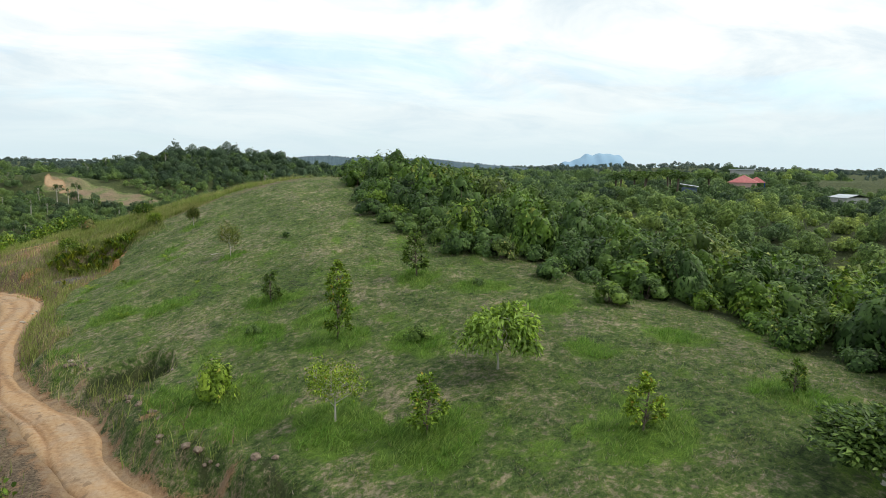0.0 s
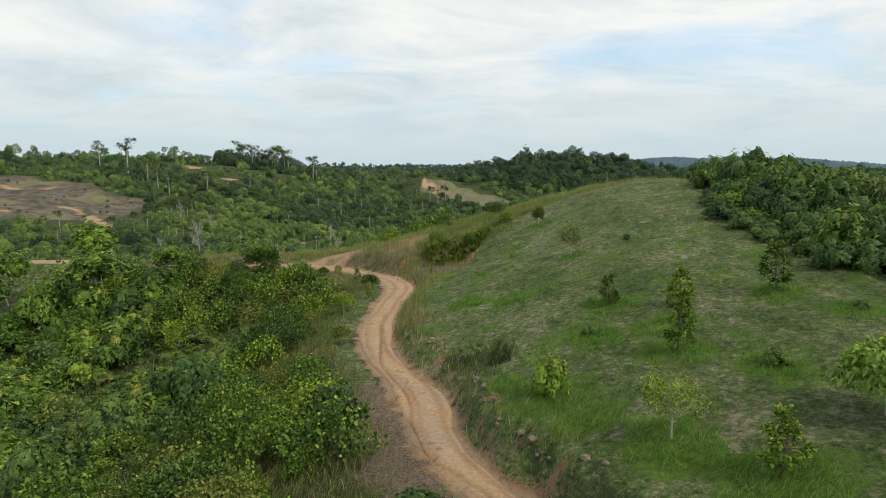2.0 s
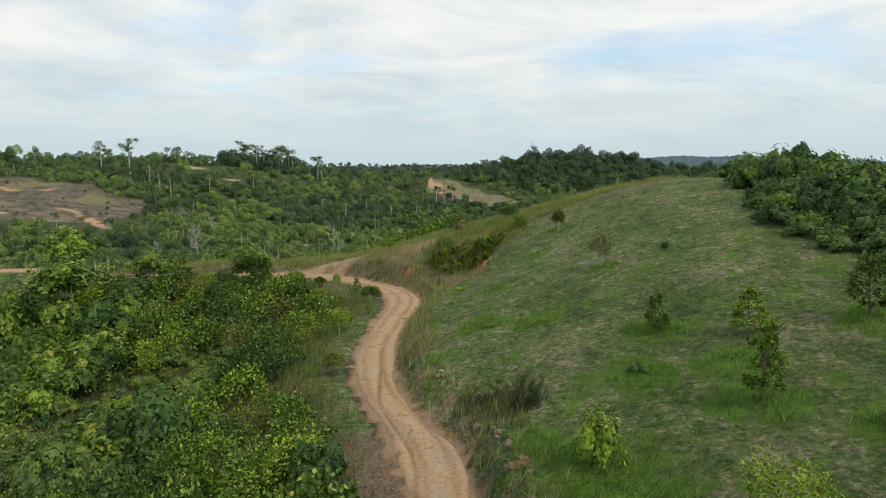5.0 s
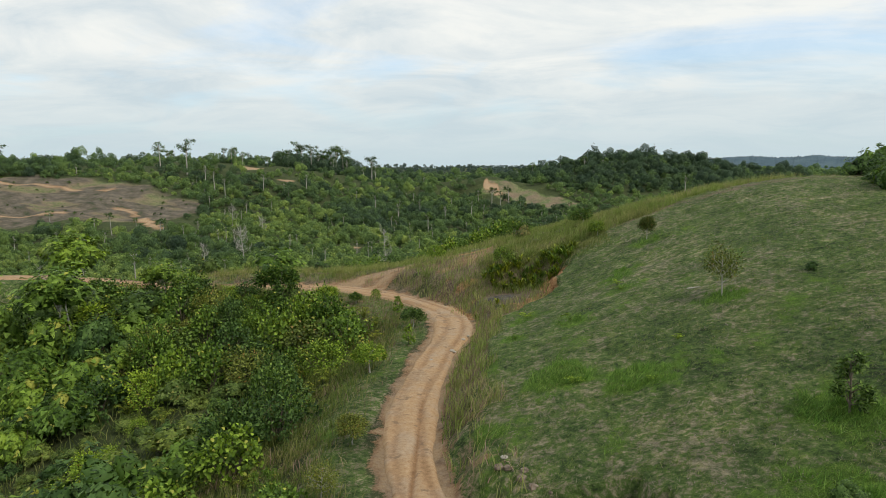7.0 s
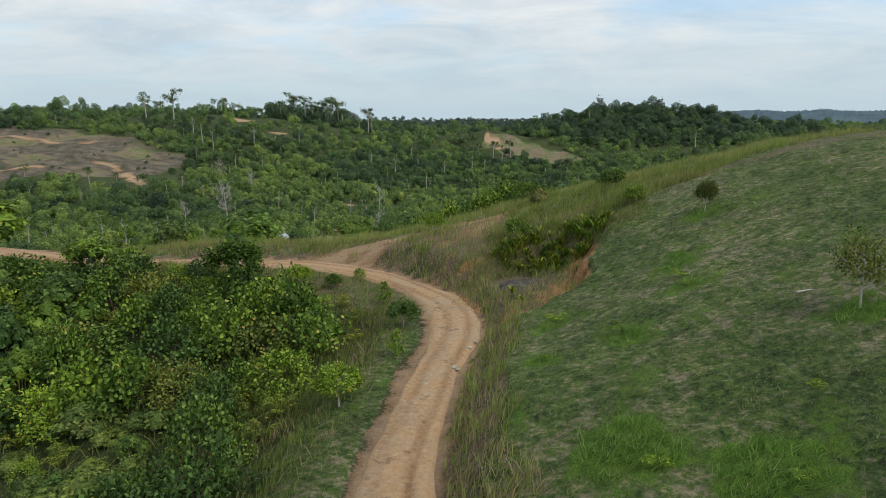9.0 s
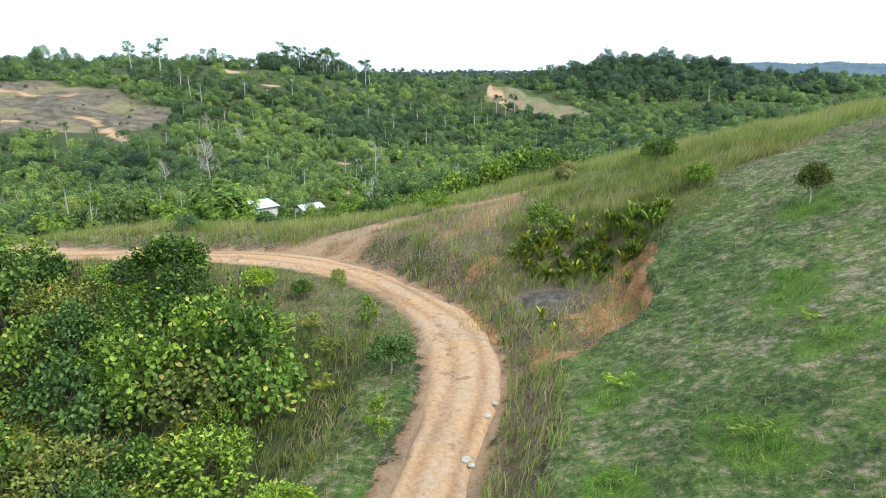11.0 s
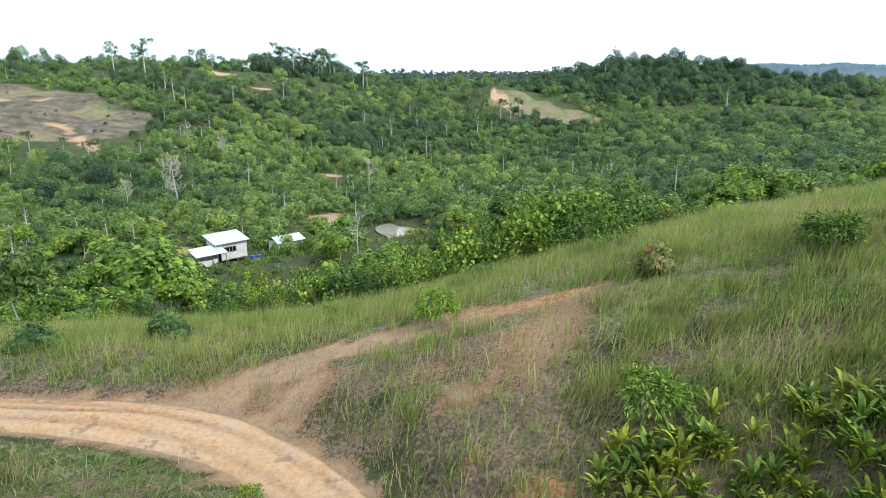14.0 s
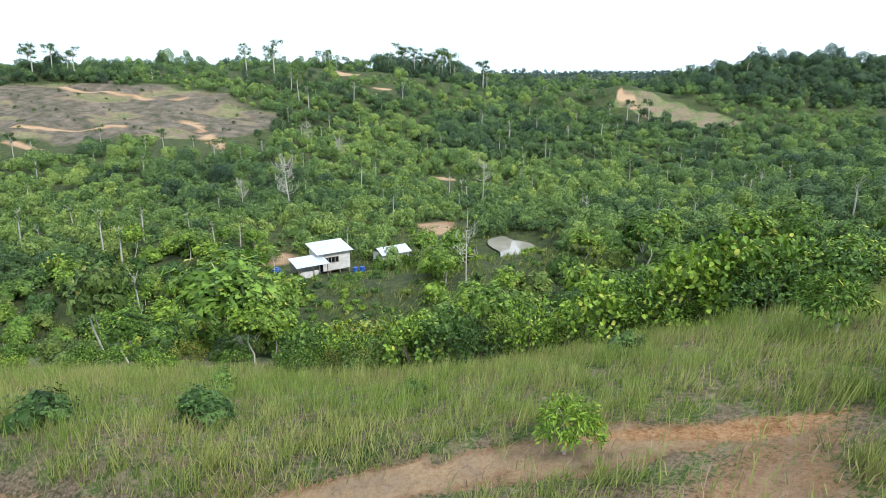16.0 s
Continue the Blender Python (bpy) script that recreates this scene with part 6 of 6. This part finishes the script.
p = tufts(513, 42000, 0.12, 10, -2, 36, 8, 84, lambda x, y: field_edge(x, y) * smooth(lushness(x, y), 0.25, 0.8) * 0.9)
blades("lush_grass", "lush green grass patches round the saplings", p, 0.36, 0.034, SHORT_GRASS, 514, 0.6, False)
p = tufts(515, 30000, 0.12, 7, -2, 36, 10, 84, lambda x, y: field_edge(x, y) * (0.45 + 0.55 * smooth(waves(x, y, 4, 77), -0.3, 0.5)) * (1 - 0.5 * smooth(y, 50, 62)))
blades("field_grass", "tufts of short mown grass on the field", p, 0.16, 0.024, FIELD_GRASS, 516, 0.8, False)
p = tufts(517, 15000, 0.16, 7, -2, 36, 10, 84, lambda x, y: field_edge(x, y) * (1 - lushness(x, y)) * 0.9)
blades("field_thatch", "dry cut thatch lying on the field", p, 0.09, 0.03, THATCH, 518, 1.2, False)
p = sown(519, 16000, -5, 9, 74.5, 81.5, lambda x, y: bell(x, y, 2.0, 77.8, 6, 2.2, 8) * 0.9)
blades("fern_bank_grass", "rank grass among the ferns of the cutting", p, 0.6, 0.03, WEED_GRASS, 520, 0.5)
p = tufts(533, 5200, 0.2, 8, -3.5, 16, 79, 92, lambda x, y: ridge_grass(x, y) * smooth(waves(x, y, 3.4, 85), -0.3, 0.5))
blades("shoulder_weeds", "rank dark green weeds on the shoulder above the cutting", p, 0.62, 0.05, WEED_GRASS, 534, 0.45, False)
p = sown(521, 1500, -3.4, -1.4, 36, 39.5, lambda x, y: smooth(bell(x, y, -2.4, 37.7, 0.45, 1.1, 20), 0.3, 0.6))
blades("road_tuft", "low grass growing on an island in the dirt road", p, 0.16, 0.03, WEED_GRASS, 522, 0.6)
p = sown(523, 22000, -6, 7, 22, 48, lambda x, y: np.clip(dry_weeds(x, y) * 1.2, 0, 1))
blades("bank_weeds", "dark green weeds on the eroded road bank", p, 0.5, 0.03, WEED_GRASS, 524, 0.5)


def inner_verge(x, y):
    d, _ = near_line(x, y, ROAD_XY)
    return (d < -1.9) * smooth(bell(x, y, -14.5, 75.0, 9.5, 5.0, -28), 0.2, 0.5) * (0.4 + 0.6 * smooth(waves(x, y, 1.5, 80), -0.4, 0.5))


p = sown(525, 32000, -28, -4, 64, 84, inner_verge)
blades("verge_weeds", "low green weeds on the dry verge inside the bend", p, 0.26, 0.035, SHORT_GRASS, 526, 0.7, False)
p = sown(527, 16000, -28, -4, 64, 84, inner_verge)
blades("verge_stubble", "dry brown stubble on the verge inside the bend", p, 0.28, 0.03, STRAW, 528, 0.8)
p = tufts(529, 1800, 0.5, 9, -66, -8, 112, 184, lambda x, y: (ground_zone(x, y)[0] < 0.3) * (((x + 23.6) / 6) ** 2 + ((y - 166.5) / 10.5) ** 2 > 1) * (((x + 46) / 7) ** 2 + ((y - 147) / 6) ** 2 > 1) * 0.9)
blades("valley_grass", "rough tall grass on the valley floor round the pond", p, 0.8, 0.12, WEED_GRASS, 530, 0.5, False)


# ---- houses and pond ----
def metal_material(name, a, b_):
    k = Mat(name, 0.45)
    k.b.inputs["Metallic"].default_value = 0.25
    return k.color(k.ramp(k.noise(1.2, 6), (0.35, a), (0.65, b_))).m


def plain_material(name, a, b_, rough=0.8, scale=1.5):
    k = Mat(name, rough)
    return k.color(k.ramp(k.noise(scale, 6), (0.35, a), (0.65, b_))).bump(k.noise(20, 3), 0.2, 0.01).m


ROOF_GREY = metal_material("pale_metal_roof", (0.42, 0.46, 0.50), (0.52, 0.55, 0.58))
ROOF_RED = metal_material("red_roof", (0.38, 0.12, 0.12), (0.48, 0.18, 0.17))
WALL_WHITE = plain_material("white_board", (0.46, 0.44, 0.41), (0.60, 0.58, 0.55))
WALL_PINK = plain_material("pink_plaster", (0.55, 0.36, 0.34), (0.62, 0.45, 0.42))
WALL_GREY = plain_material("grey_wall", (0.36, 0.37, 0.38), (0.48, 0.48, 0.47))
WALL_BLUE = plain_material("faded_blue_board", (0.10, 0.15, 0.24), (0.15, 0.20, 0.30))
TIMBER = plain_material("weathered_timber", (0.16, 0.12, 0.09), (0.27, 0.22, 0.17))
BLUE = plain_material("blue_plastic", (0.02, 0.07, 0.30), (0.03, 0.10, 0.40), 0.4)
DARK_GLASS_AND_SHADE = Mat("dark_window_glass_and_door_shade", 0.08).color((0.01, 0.012, 0.014)).m


def part(name, bm, mat, parent, label=""):
    me = bpy.data.meshes.new(name)
    bm.to_mesh(me)
    bm.free()
    me.materials.append(mat)
    ob = new(name, me)
    ob.parent = parent
    return tagged(ob, label)


def slab(x0, x1, y0, y1, z0, z1, bevel=0.0):
    """A box; z1 may be a pair: the height at y0 and at y1."""
    bm = bmesh.new()
    za, zb = z1 if isinstance(z1, tuple) else (z1, z1)
    v = [bm.verts.new(c) for c in ((x0, y0, z0), (x1, y0, z0), (x1, y1, z0), (x0, y1, z0), (x0, y0, za), (x1, y0, za), (x1, y1, zb), (x0, y1, zb))]
    for f in ((3, 2, 1, 0), (4, 5, 6, 7), (0, 1, 5, 4), (1, 2, 6, 5), (2, 3, 7, 6), (3, 0, 4, 7)):
        bm.faces.new([v[i] for i in f])
    if bevel:
        bmesh.ops.bevel(bm, geom=bm.edges[:], offset=bevel, segments=1, affect="EDGES")
    return bm


def sheet_roof(x0, x1, y0, y1, za, zb, rib=0.25, thick=0.03):
    """Ribbed metal sheet that slopes from za at y0 to zb at y1."""
    bm = bmesh.new()
    n = int((x1 - x0) / rib)
    rows = []
    for i in range(n + 1):
        x = x0 + (x1 - x0) * i / n
        up = 0.035 if i % 2 else 0.0
        rows.append([bm.verts.new((x, y, z + up + t_)) for y, z in ((y0, za), (y1, zb)) for t_ in (0, thick)])
    for a, c in zip(rows, rows[1:]):
        bm.faces.new((a[1], c[1], c[3], a[3]))
        bm.faces.new((a[0], a[2], c[2], c[0]))
        bm.faces.new((a[0], c[0], c[1], a[1]))
        bm.faces.new((a[2], a[3], c[3], c[2]))
    return bm


def standing(name, x, y, turn, label, category, sink=0.1):
    root = new(name)
    root.empty_display_size = 0.3
    root.matrix_basis = pose(x, y, float(height(x, y)[0]) - sink, 0, 0, turn)
    return tagged(root, label, category)


def window(parent, x0, x1, z0, z1, y, panes):
    """A framed window in the wall at y, facing -y."""
    w = new("window")
    w.parent = parent
    for a, b_, c, d in ((x0 - 0.06, x1 + 0.06, z0 - 0.07, z0), (x0 - 0.06, x1 + 0.06, z1, z1 + 0.06), (x0 - 0.06, x0, z0, z1), (x1, x1 + 0.06, z0, z1)):
        part("frame", slab(a, b_, y - 0.05, y - 0.002, c, d), TIMBER, w)
    step = (x1 - x0) / panes
    for i in range(panes):
        part("pane", slab(x0 + i * step + 0.03, x0 + (i + 1) * step - 0.03, y - 0.025, y - 0.004, z0 + 0.02, z1 - 0.02), DARK_GLASS_AND_SHADE, w)


def hill_house():
    h = standing("house", -45.2, 147.6, 50.6, "small white house with pale metal lean-to roofs in the valley", "house", -0.5)
    part("wall", slab(-2.35, 2.35, 0, 0.12, 0, 2.55), WALL_WHITE, h)
    part("wall", slab(-2.35, 2.35, 3.2, 3.32, 0, 3.2), WALL_WHITE, h)
    part("wall", slab(-2.35, -2.23, 0.12, 3.2, 0, (2.55, 3.2)), WALL_WHITE, h)
    part("wall", slab(2.23, 2.35, 0.12, 3.2, 0, (2.55, 3.2)), WALL_WHITE, h)
    part("floor", slab(-2.3, 2.3, 0.1, 3.2, -0.12, 0.0), TIMBER, h)
    part("roof", sheet_roof(-2.75, 2.75, -0.45, 3.75, 2.55, 3.33), ROOF_GREY, h)
    window(h, -1.5, 0.6, 1.15, 1.85, 0.0, 4)
    # near-black panel on the wall in place of the shaded opening
    part("door", slab(-2.2, -1.75, -0.03, 0.0, 0.02, 1.9), DARK_GLASS_AND_SHADE, h, "dark panel painted as the shade of an open doorway")
    for x in (-2.2, -0.7, 0.8, 2.2):
        for y in (0.1, 3.2):
            part("stilt", slab(x - 0.07, x + 0.07, y - 0.07, y + 0.07, -1.2, -0.12), TIMBER, h)
    part("porch_roof", sheet_roof(-6.4, -1.7, -2.3, 0.9, 1.75, 2.35), ROOF_GREY, h)
    for x in (-6.1, -4.0, -2.0):
        for y in (-2.1, 0.7):
            part("porch_post", slab(x - 0.05, x + 0.05, y - 0.05, y + 0.05, -1.2, 1.8 if y < 0 else 2.2), TIMBER, h)
    part("porch_wall", slab(-6.0, -3.2, -1.9, -1.8, -0.9, 1.0), WALL_WHITE, h, "low pale boarded porch wall")
    part("porch_back", slab(-6.0, -2.4, 0.6, 0.7, -0.9, 2.1), WALL_GREY, h, "dark shaded back wall of the porch")
    shed = standing("shed", -38.6, 154.4, 50.6, "small shed with a white metal gable roof among trees", "shed", 0.25)
    part("wall", slab(-2.2, 2.2, 0, 3.0, -1.3, 1.9), WALL_WHITE, shed)
    part("roof", sheet_roof(-2.5, 2.5, -0.4, 1.5, 1.85, 2.6), ROOF_GREY, shed)
    part("roof", sheet_roof(-2.5, 2.5, 3.4, 1.5, 1.85, 2.6), ROOF_GREY, shed)
    part("door", slab(-0.5, 0.5, -0.04, 0.0, -0.6, 1.4), TIMBER, shed)
    for x, y in ((-52.4, 144.2), (-51.6, 143.6), (-52.0, 143.0), (-42.6, 148.7), (-41.8, 149.2)):
        bm = bmesh.new()
        bmesh.ops.create_cone(bm, cap_ends=True, segments=16, radius1=0.36, radius2=0.36, depth=0.7)
        bmesh.ops.bevel(bm, geom=[e_ for e_ in bm.edges if abs(e_.verts[0].co.z - e_.verts[1].co.z) < 1e-4], offset=0.06, segments=2, affect="EDGES")
        bmesh.ops.translate(bm, verts=bm.verts, vec=(0, 0, 0.35))
        me = bpy.data.meshes.new("water_drum")
        bm.to_mesh(me)
        bm.free()
        me.materials.append(BLUE)
        drum = tagged(new("water_drum", me), "blue plastic water drum beside the house", "drum", "drums by the house")
        drum.matrix_basis = pose(x, y, float(height(x, y)[0]) + 0.0)


hill_house()


def pond():
    k = Mat("still_water", 0.06)
    k.b.inputs["IOR"].default_value = 1.33
    k.b.inputs["Specular IOR Level"].default_value = 0.8
    k.color(k.ramp(k.noise(0.3, 4), (0.4, (0.20, 0.185, 0.15)), (0.6, (0.25, 0.23, 0.19)))).bump(k.noise(3, 3), 0.05, 0.02)
    n = 48
    bm = bmesh.new()
    ring = []
    for i in range(n):
        a = i / n * 6.2832
        r = 1 + 0.14 * math.sin(3 * a + 0.5) + 0.10 * math.sin(5 * a)
        ring.append(bm.verts.new((POND_AT[0] + 3.4 * r * math.cos(a) - 2.6 * math.sin(a), POND_AT[1] + 8.0 * r * math.sin(a), POND_BED + 0.3)))
    bm.faces.new(ring)
    me = bpy.data.meshes.new("pond_water")
    bm.to_mesh(me)
    bm.free()
    me.materials.append(k.m)
    tagged(new("pond_water", me), "still muddy pond water reflecting the bright sky", "water", kind="structure")


pond()


def red_house():
    h = standing("house", 191.0, 127.0, 33.0, "far house with a red hipped roof and pink walls", "house", 1.0)
    part("wall", slab(-6.5, 6.5, -4, 4, 0, 3.0), WALL_PINK, h)
    for x0, x1, y0, y1, base, top in ((-7.2, 7.2, -4.7, 4.7, 3.0, 5.4), (1.0, 6.0, -6.6, -1.0, 3.0, 4.9)):
        bm = bmesh.new()
        v = [bm.verts.new(c) for c in ((x0, y0, base), (x1, y0, base), (x1, y1, base), (x0, y1, base))]
        cy = (y0 + y1) / 2
        inset = min((x1 - x0), (y1 - y0)) * 0.42
        r = [bm.verts.new((x0 + inset, cy, top)), bm.verts.new((x1 - inset, cy, top))]
        for f in ((v[0], v[1], r[1], r[0]), (v[1], v[2], r[1]), (v[2], v[3], r[0], r[1]), (v[3], v[0], r[0]), (v[3], v[2], v[1], v[0])):
            bm.faces.new(f)
        part("roof", bm, ROOF_RED, h)
    for x in (-5.0, -2.5, 3.5):
        window(h, x - 0.6, x + 0.6, 1.0, 2.1, -4.0, 2)
    part("door", slab(-0.5, 0.5, -4.05, -4.0, 0, 2.1), BLUE, h, "blue door")
    part("post", slab(1.1, 1.3, -6.4, -6.2, 0, 3.0), BLUE, h, "blue porch post")
    part("post", slab(5.7, 5.9, -6.4, -6.2, 0, 3.0), BLUE, h, "blue porch post")
    b2 = standing("cottage", 136.0, 105.0, 38.0, "far cottage with a pale roof and blue walls", "house")
    part("wall", slab(-2.4, 2.4, -1.8, 1.8, 0, 2.0), WALL_BLUE, b2)
    part("roof", sheet_roof(-2.9, 2.9, -2.3, 2.3, 2.2, 2.9), ROOF_GREY, b2)
    window(b2, -0.6, 0.6, 0.9, 1.6, -1.8, 2)
    b3 = standing("workshop", 150.0, 73.5, 65.0, "far low grey building with a pale metal roof", "building", 1.1)
    part("wall", slab(-2.8, 2.8, -2.5, 2.5, 0, 2.3), WALL_GREY, b3)
    part("roof", sheet_roof(-3.1, 3.1, -2.9, 0.0, 2.3, 3.0), ROOF_GREY, b3)
    part("roof", sheet_roof(-3.1, 3.1, 2.9, 0.0, 2.3, 3.0), ROOF_GREY, b3)
    b4 = standing("hall", 273.0, 183.0, 33.0, "large far grey hall with a flat roof on the hilltop", "building")
    part("wall", slab(-7.5, 7.5, -5, 5, 0, 6.0), WALL_GREY, b4)
    part("roof", slab(-8.2, 8.2, -5.7, 5.7, 6.0, 6.5), ROOF_GREY, b4)
    for x in (-5, -1.7, 1.7, 5):
        window(b4, x - 0.8, x + 0.8, 2.5, 4.0, -5.0, 2)


red_house()
palm_rng = random.Random(31)
for x, y in [(106, 101), (111, 99), (117, 104), (122, 97), (128, 104), (133, 98), (113, 108), (125, 110), (137, 113), (148, 116)]:
    OIL_PALM.plant(x + palm_rng.uniform(-1.5, 1.5), y + palm_rng.uniform(-1.5, 1.5), palm_rng.uniform(4.4, 5.6), rng=palm_rng, group="oil palms on the skyline")


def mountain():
    """A far flat-topped mountain on the skyline, with haze put into its blue colour."""
    k = Mat("mountain_haze_blue", 1.0)
    # blue of the distance haze painted as base colour
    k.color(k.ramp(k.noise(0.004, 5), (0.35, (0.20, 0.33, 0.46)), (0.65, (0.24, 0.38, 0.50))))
    n, m = 60, 14
    verts, faces = [], []
    ax, ay = 2510.0, 3110.0
    bx, by = 2955.0, 2690.0
    for j in range(m):
        v = j / (m - 1)
        for i in range(n):
            u = i / (n - 1)
            top = 78 * smooth(u, 0.0, 0.42) + 34 * smooth(u, 0.40, 0.52) - 108 * smooth(u, 0.78, 1.0) + 5 * math.sin(u * 31) * math.sin(u * math.pi)
            lift = math.sin(v * math.pi)
            off = (v - 0.5) * 500
            verts.append((ax + (bx - ax) * u + off * 0.69, ay + (by - ay) * u + off * 0.73, 8 + float(top) * lift + 4 * math.sin(u * 57 + v * 9) * lift))
    for j in range(m - 1):
        for i in range(n - 1):
            a = j * n + i
            faces.append((a, a + 1, a + n + 1, a + n))
    tagged(mesh_object("backdrop_mountain", verts, faces, k.m), "distant flat-topped mountain on the horizon, haze blue in its colour", "mountain", kind="structure")


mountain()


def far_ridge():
    """A long low wooded ridge, distance haze painted in as blue, with crowns uneven along its top."""
    k = Mat("woodland_haze_blue", 1.0)
    # woodland tones shifted to blue-grey to paint in the haze
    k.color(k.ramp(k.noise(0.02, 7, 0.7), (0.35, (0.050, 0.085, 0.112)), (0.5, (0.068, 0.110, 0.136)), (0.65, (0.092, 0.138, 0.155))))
    rng = np.random.RandomState(311)
    n, m = 420, 12
    bearing = np.linspace(7, 40, n)
    top = 27 * smooth(bearing, 7, 13) - 16 * smooth(bearing, 29, 40)
    for at, wide, tall in [(20.0, 2.6, 8.0), (24.6, 1.7, 7.5), (28.6, 2.4, 5.0), (14.4, 1.2, 2.5)]:
        top = top + tall * np.exp(-(((bearing - at) / wide) ** 2))
    verts = []
    for j in range(m):
        v = j / (m - 1)
        dist = 1330 + 380 * v
        z = 6 + (top + 2.2 + rng.uniform(-1.6, 1.8, n) + rng.uniform(0, 3.2, n) * (rng.random_sample(n) < 0.08)) * math.sin(v * math.pi)
        a = np.radians(bearing + rng.uniform(-0.03, 0.03, n))
        verts.append(np.column_stack([dist * np.sin(a), dist * np.cos(a), z]))
    verts = np.vstack(verts).tolist()
    faces = [(j * n + i, j * n + i + 1, j * n + n + i + 1, j * n + n + i) for j in range(m - 1) for i in range(n - 1)]
    tagged(mesh_object("backdrop_ridge", verts, faces, k.m), "long low wooded ridge with distance haze in its colour", "ridge", kind="structure")


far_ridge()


# ---- stones on the road ----
STONE = plain_material("pale_stone", (0.28, 0.25, 0.20), (0.42, 0.38, 0.32), 0.9, 4)
stone_rng = random.Random(41)
for x, y, r in [(-4.2, 60.3, 0.18), (-4.0, 60.0, 0.12), (-3.6, 63.1, 0.16), (-5.4, 58.2, 0.12), (-3.3, 64.0, 0.12), (-0.6, 41.8, 0.16)]:
    bm = bmesh.new()
    bmesh.ops.create_icosphere(bm, subdivisions=2, radius=r)
    for v in bm.verts:
        v.co *= 1 + 0.22 * noise.noise(v.co * 4 / r * 0.3 + Vector((x, y, 0)))
        v.co.z *= 0.45
    me = bpy.data.meshes.new("stone")
    bm.to_mesh(me)
    bm.free()
    me.materials.append(STONE)
    st = tagged(new("stone", me), "pale flat stone lying on the ground", "stone", "stones")
    on_road = abs(float(near_line([x], [y], ROAD_XY)[0][0])) < 1.4
    st.matrix_basis = pose(x, y, float(height(x, y)[0]) + (0.2 if on_road else 0.0) + 0.05 * r, 0, 0, stone_rng.uniform(0, 360))

# ---- clods of earth along the broken lip of the road bank ----
CLOD = plain_material("dry_earth_clod", (0.10, 0.075, 0.055), (0.24, 0.19, 0.145), 0.95, 7)
for _ in range(30):
    u, r = stone_rng.random(), stone_rng.uniform(0.07, 0.22)
    x = float(np.interp(u, [0, 0.45, 0.6, 0.8, 1], [6.6, 3.1, 2.7, 0.6, -1.8])) + stone_rng.uniform(-0.3, 0.3)
    y = float(np.interp(u, [0, 0.45, 0.6, 0.8, 1], [20.6, 26.4, 30.6, 39.6, 42.6])) + stone_rng.uniform(-0.4, 0.4)
    bm = bmesh.new()
    bmesh.ops.create_icosphere(bm, subdivisions=2, radius=r)
    for v in bm.verts:
        v.co *= 1 + 0.5 * noise.noise(v.co * 2.2 / r + Vector((x, y, 0)))
        v.co.z *= 0.7
    me = bpy.data.meshes.new("earth_clod")
    bm.to_mesh(me)
    bm.free()
    me.materials.append(CLOD)
    clod = tagged(new("earth_clod", me), "grey-brown clod of dry earth on the road bank", "clod", "clods on the bank")
    clod.matrix_basis = pose(x, y, float(height(x, y)[0]) + 0.15 * r, 0, 0, stone_rng.uniform(0, 360))


# ---- lattice mast on the far ridge ----
def mast(x, y, tall, foot):
    m = standing("radio_mast", x, y, 20, "thin grey lattice mast on the far wooded ridge", "mast", 0.5)
    for sx in (-1, 1):
        for sy in (-1, 1):
            v, f = tube([[sx * foot, sy * foot, 0], [sx * foot * 0.25, sy * foot * 0.25, tall]], [0.28, 0.16], 4)
            ob = mesh_object("leg", v, f, STEEL)
            ob.parent = m
    for k in range(7):
        z0, z1 = tall * k / 7, tall * (k + 1) / 7
        a, c = foot * (1 - 0.75 * k / 7), foot * (1 - 0.75 * (k + 1) / 7)
        for p, q in (((-a, -a, z0), (c, -c, z1)), ((a, a, z0), (-c, c, z1)), ((-a, a, z0), (-c, -c, z1)), ((a, -a, z0), (c, c, z1))):
            v, f = tube([p, q], [0.1, 0.1], 4)
            ob = mesh_object("brace", v, f, STEEL)
            ob.parent = m


STEEL = plain_material("galvanised_steel", (0.30, 0.32, 0.34), (0.40, 0.42, 0.44), 0.5)
mast(-403.0, 750.0, 34.0, 2.2)

# ---- a bleached branch lying in the field ----
for x, y, turn, size in [(10.9, 57.3, 20, 1.0)]:
    v, f = joined([tube([[-0.5, 0, 0.03], [0.0, 0.05, 0.05], [0.55, 0.16, 0.06]], [0.045, 0.038, 0.02], 6), tube([[0.1, 0.06, 0.05], [0.35, -0.1, 0.12]], [0.025, 0.01], 5)])
    ob = tagged(mesh_object("fallen_branch", v * size, f, BARK_PALE), "bleached fallen branch lying on the mown field", "branch")
    ob.matrix_basis = pose(x, y, float(height(x, y)[0]) + 0.02, 0, 0, turn)
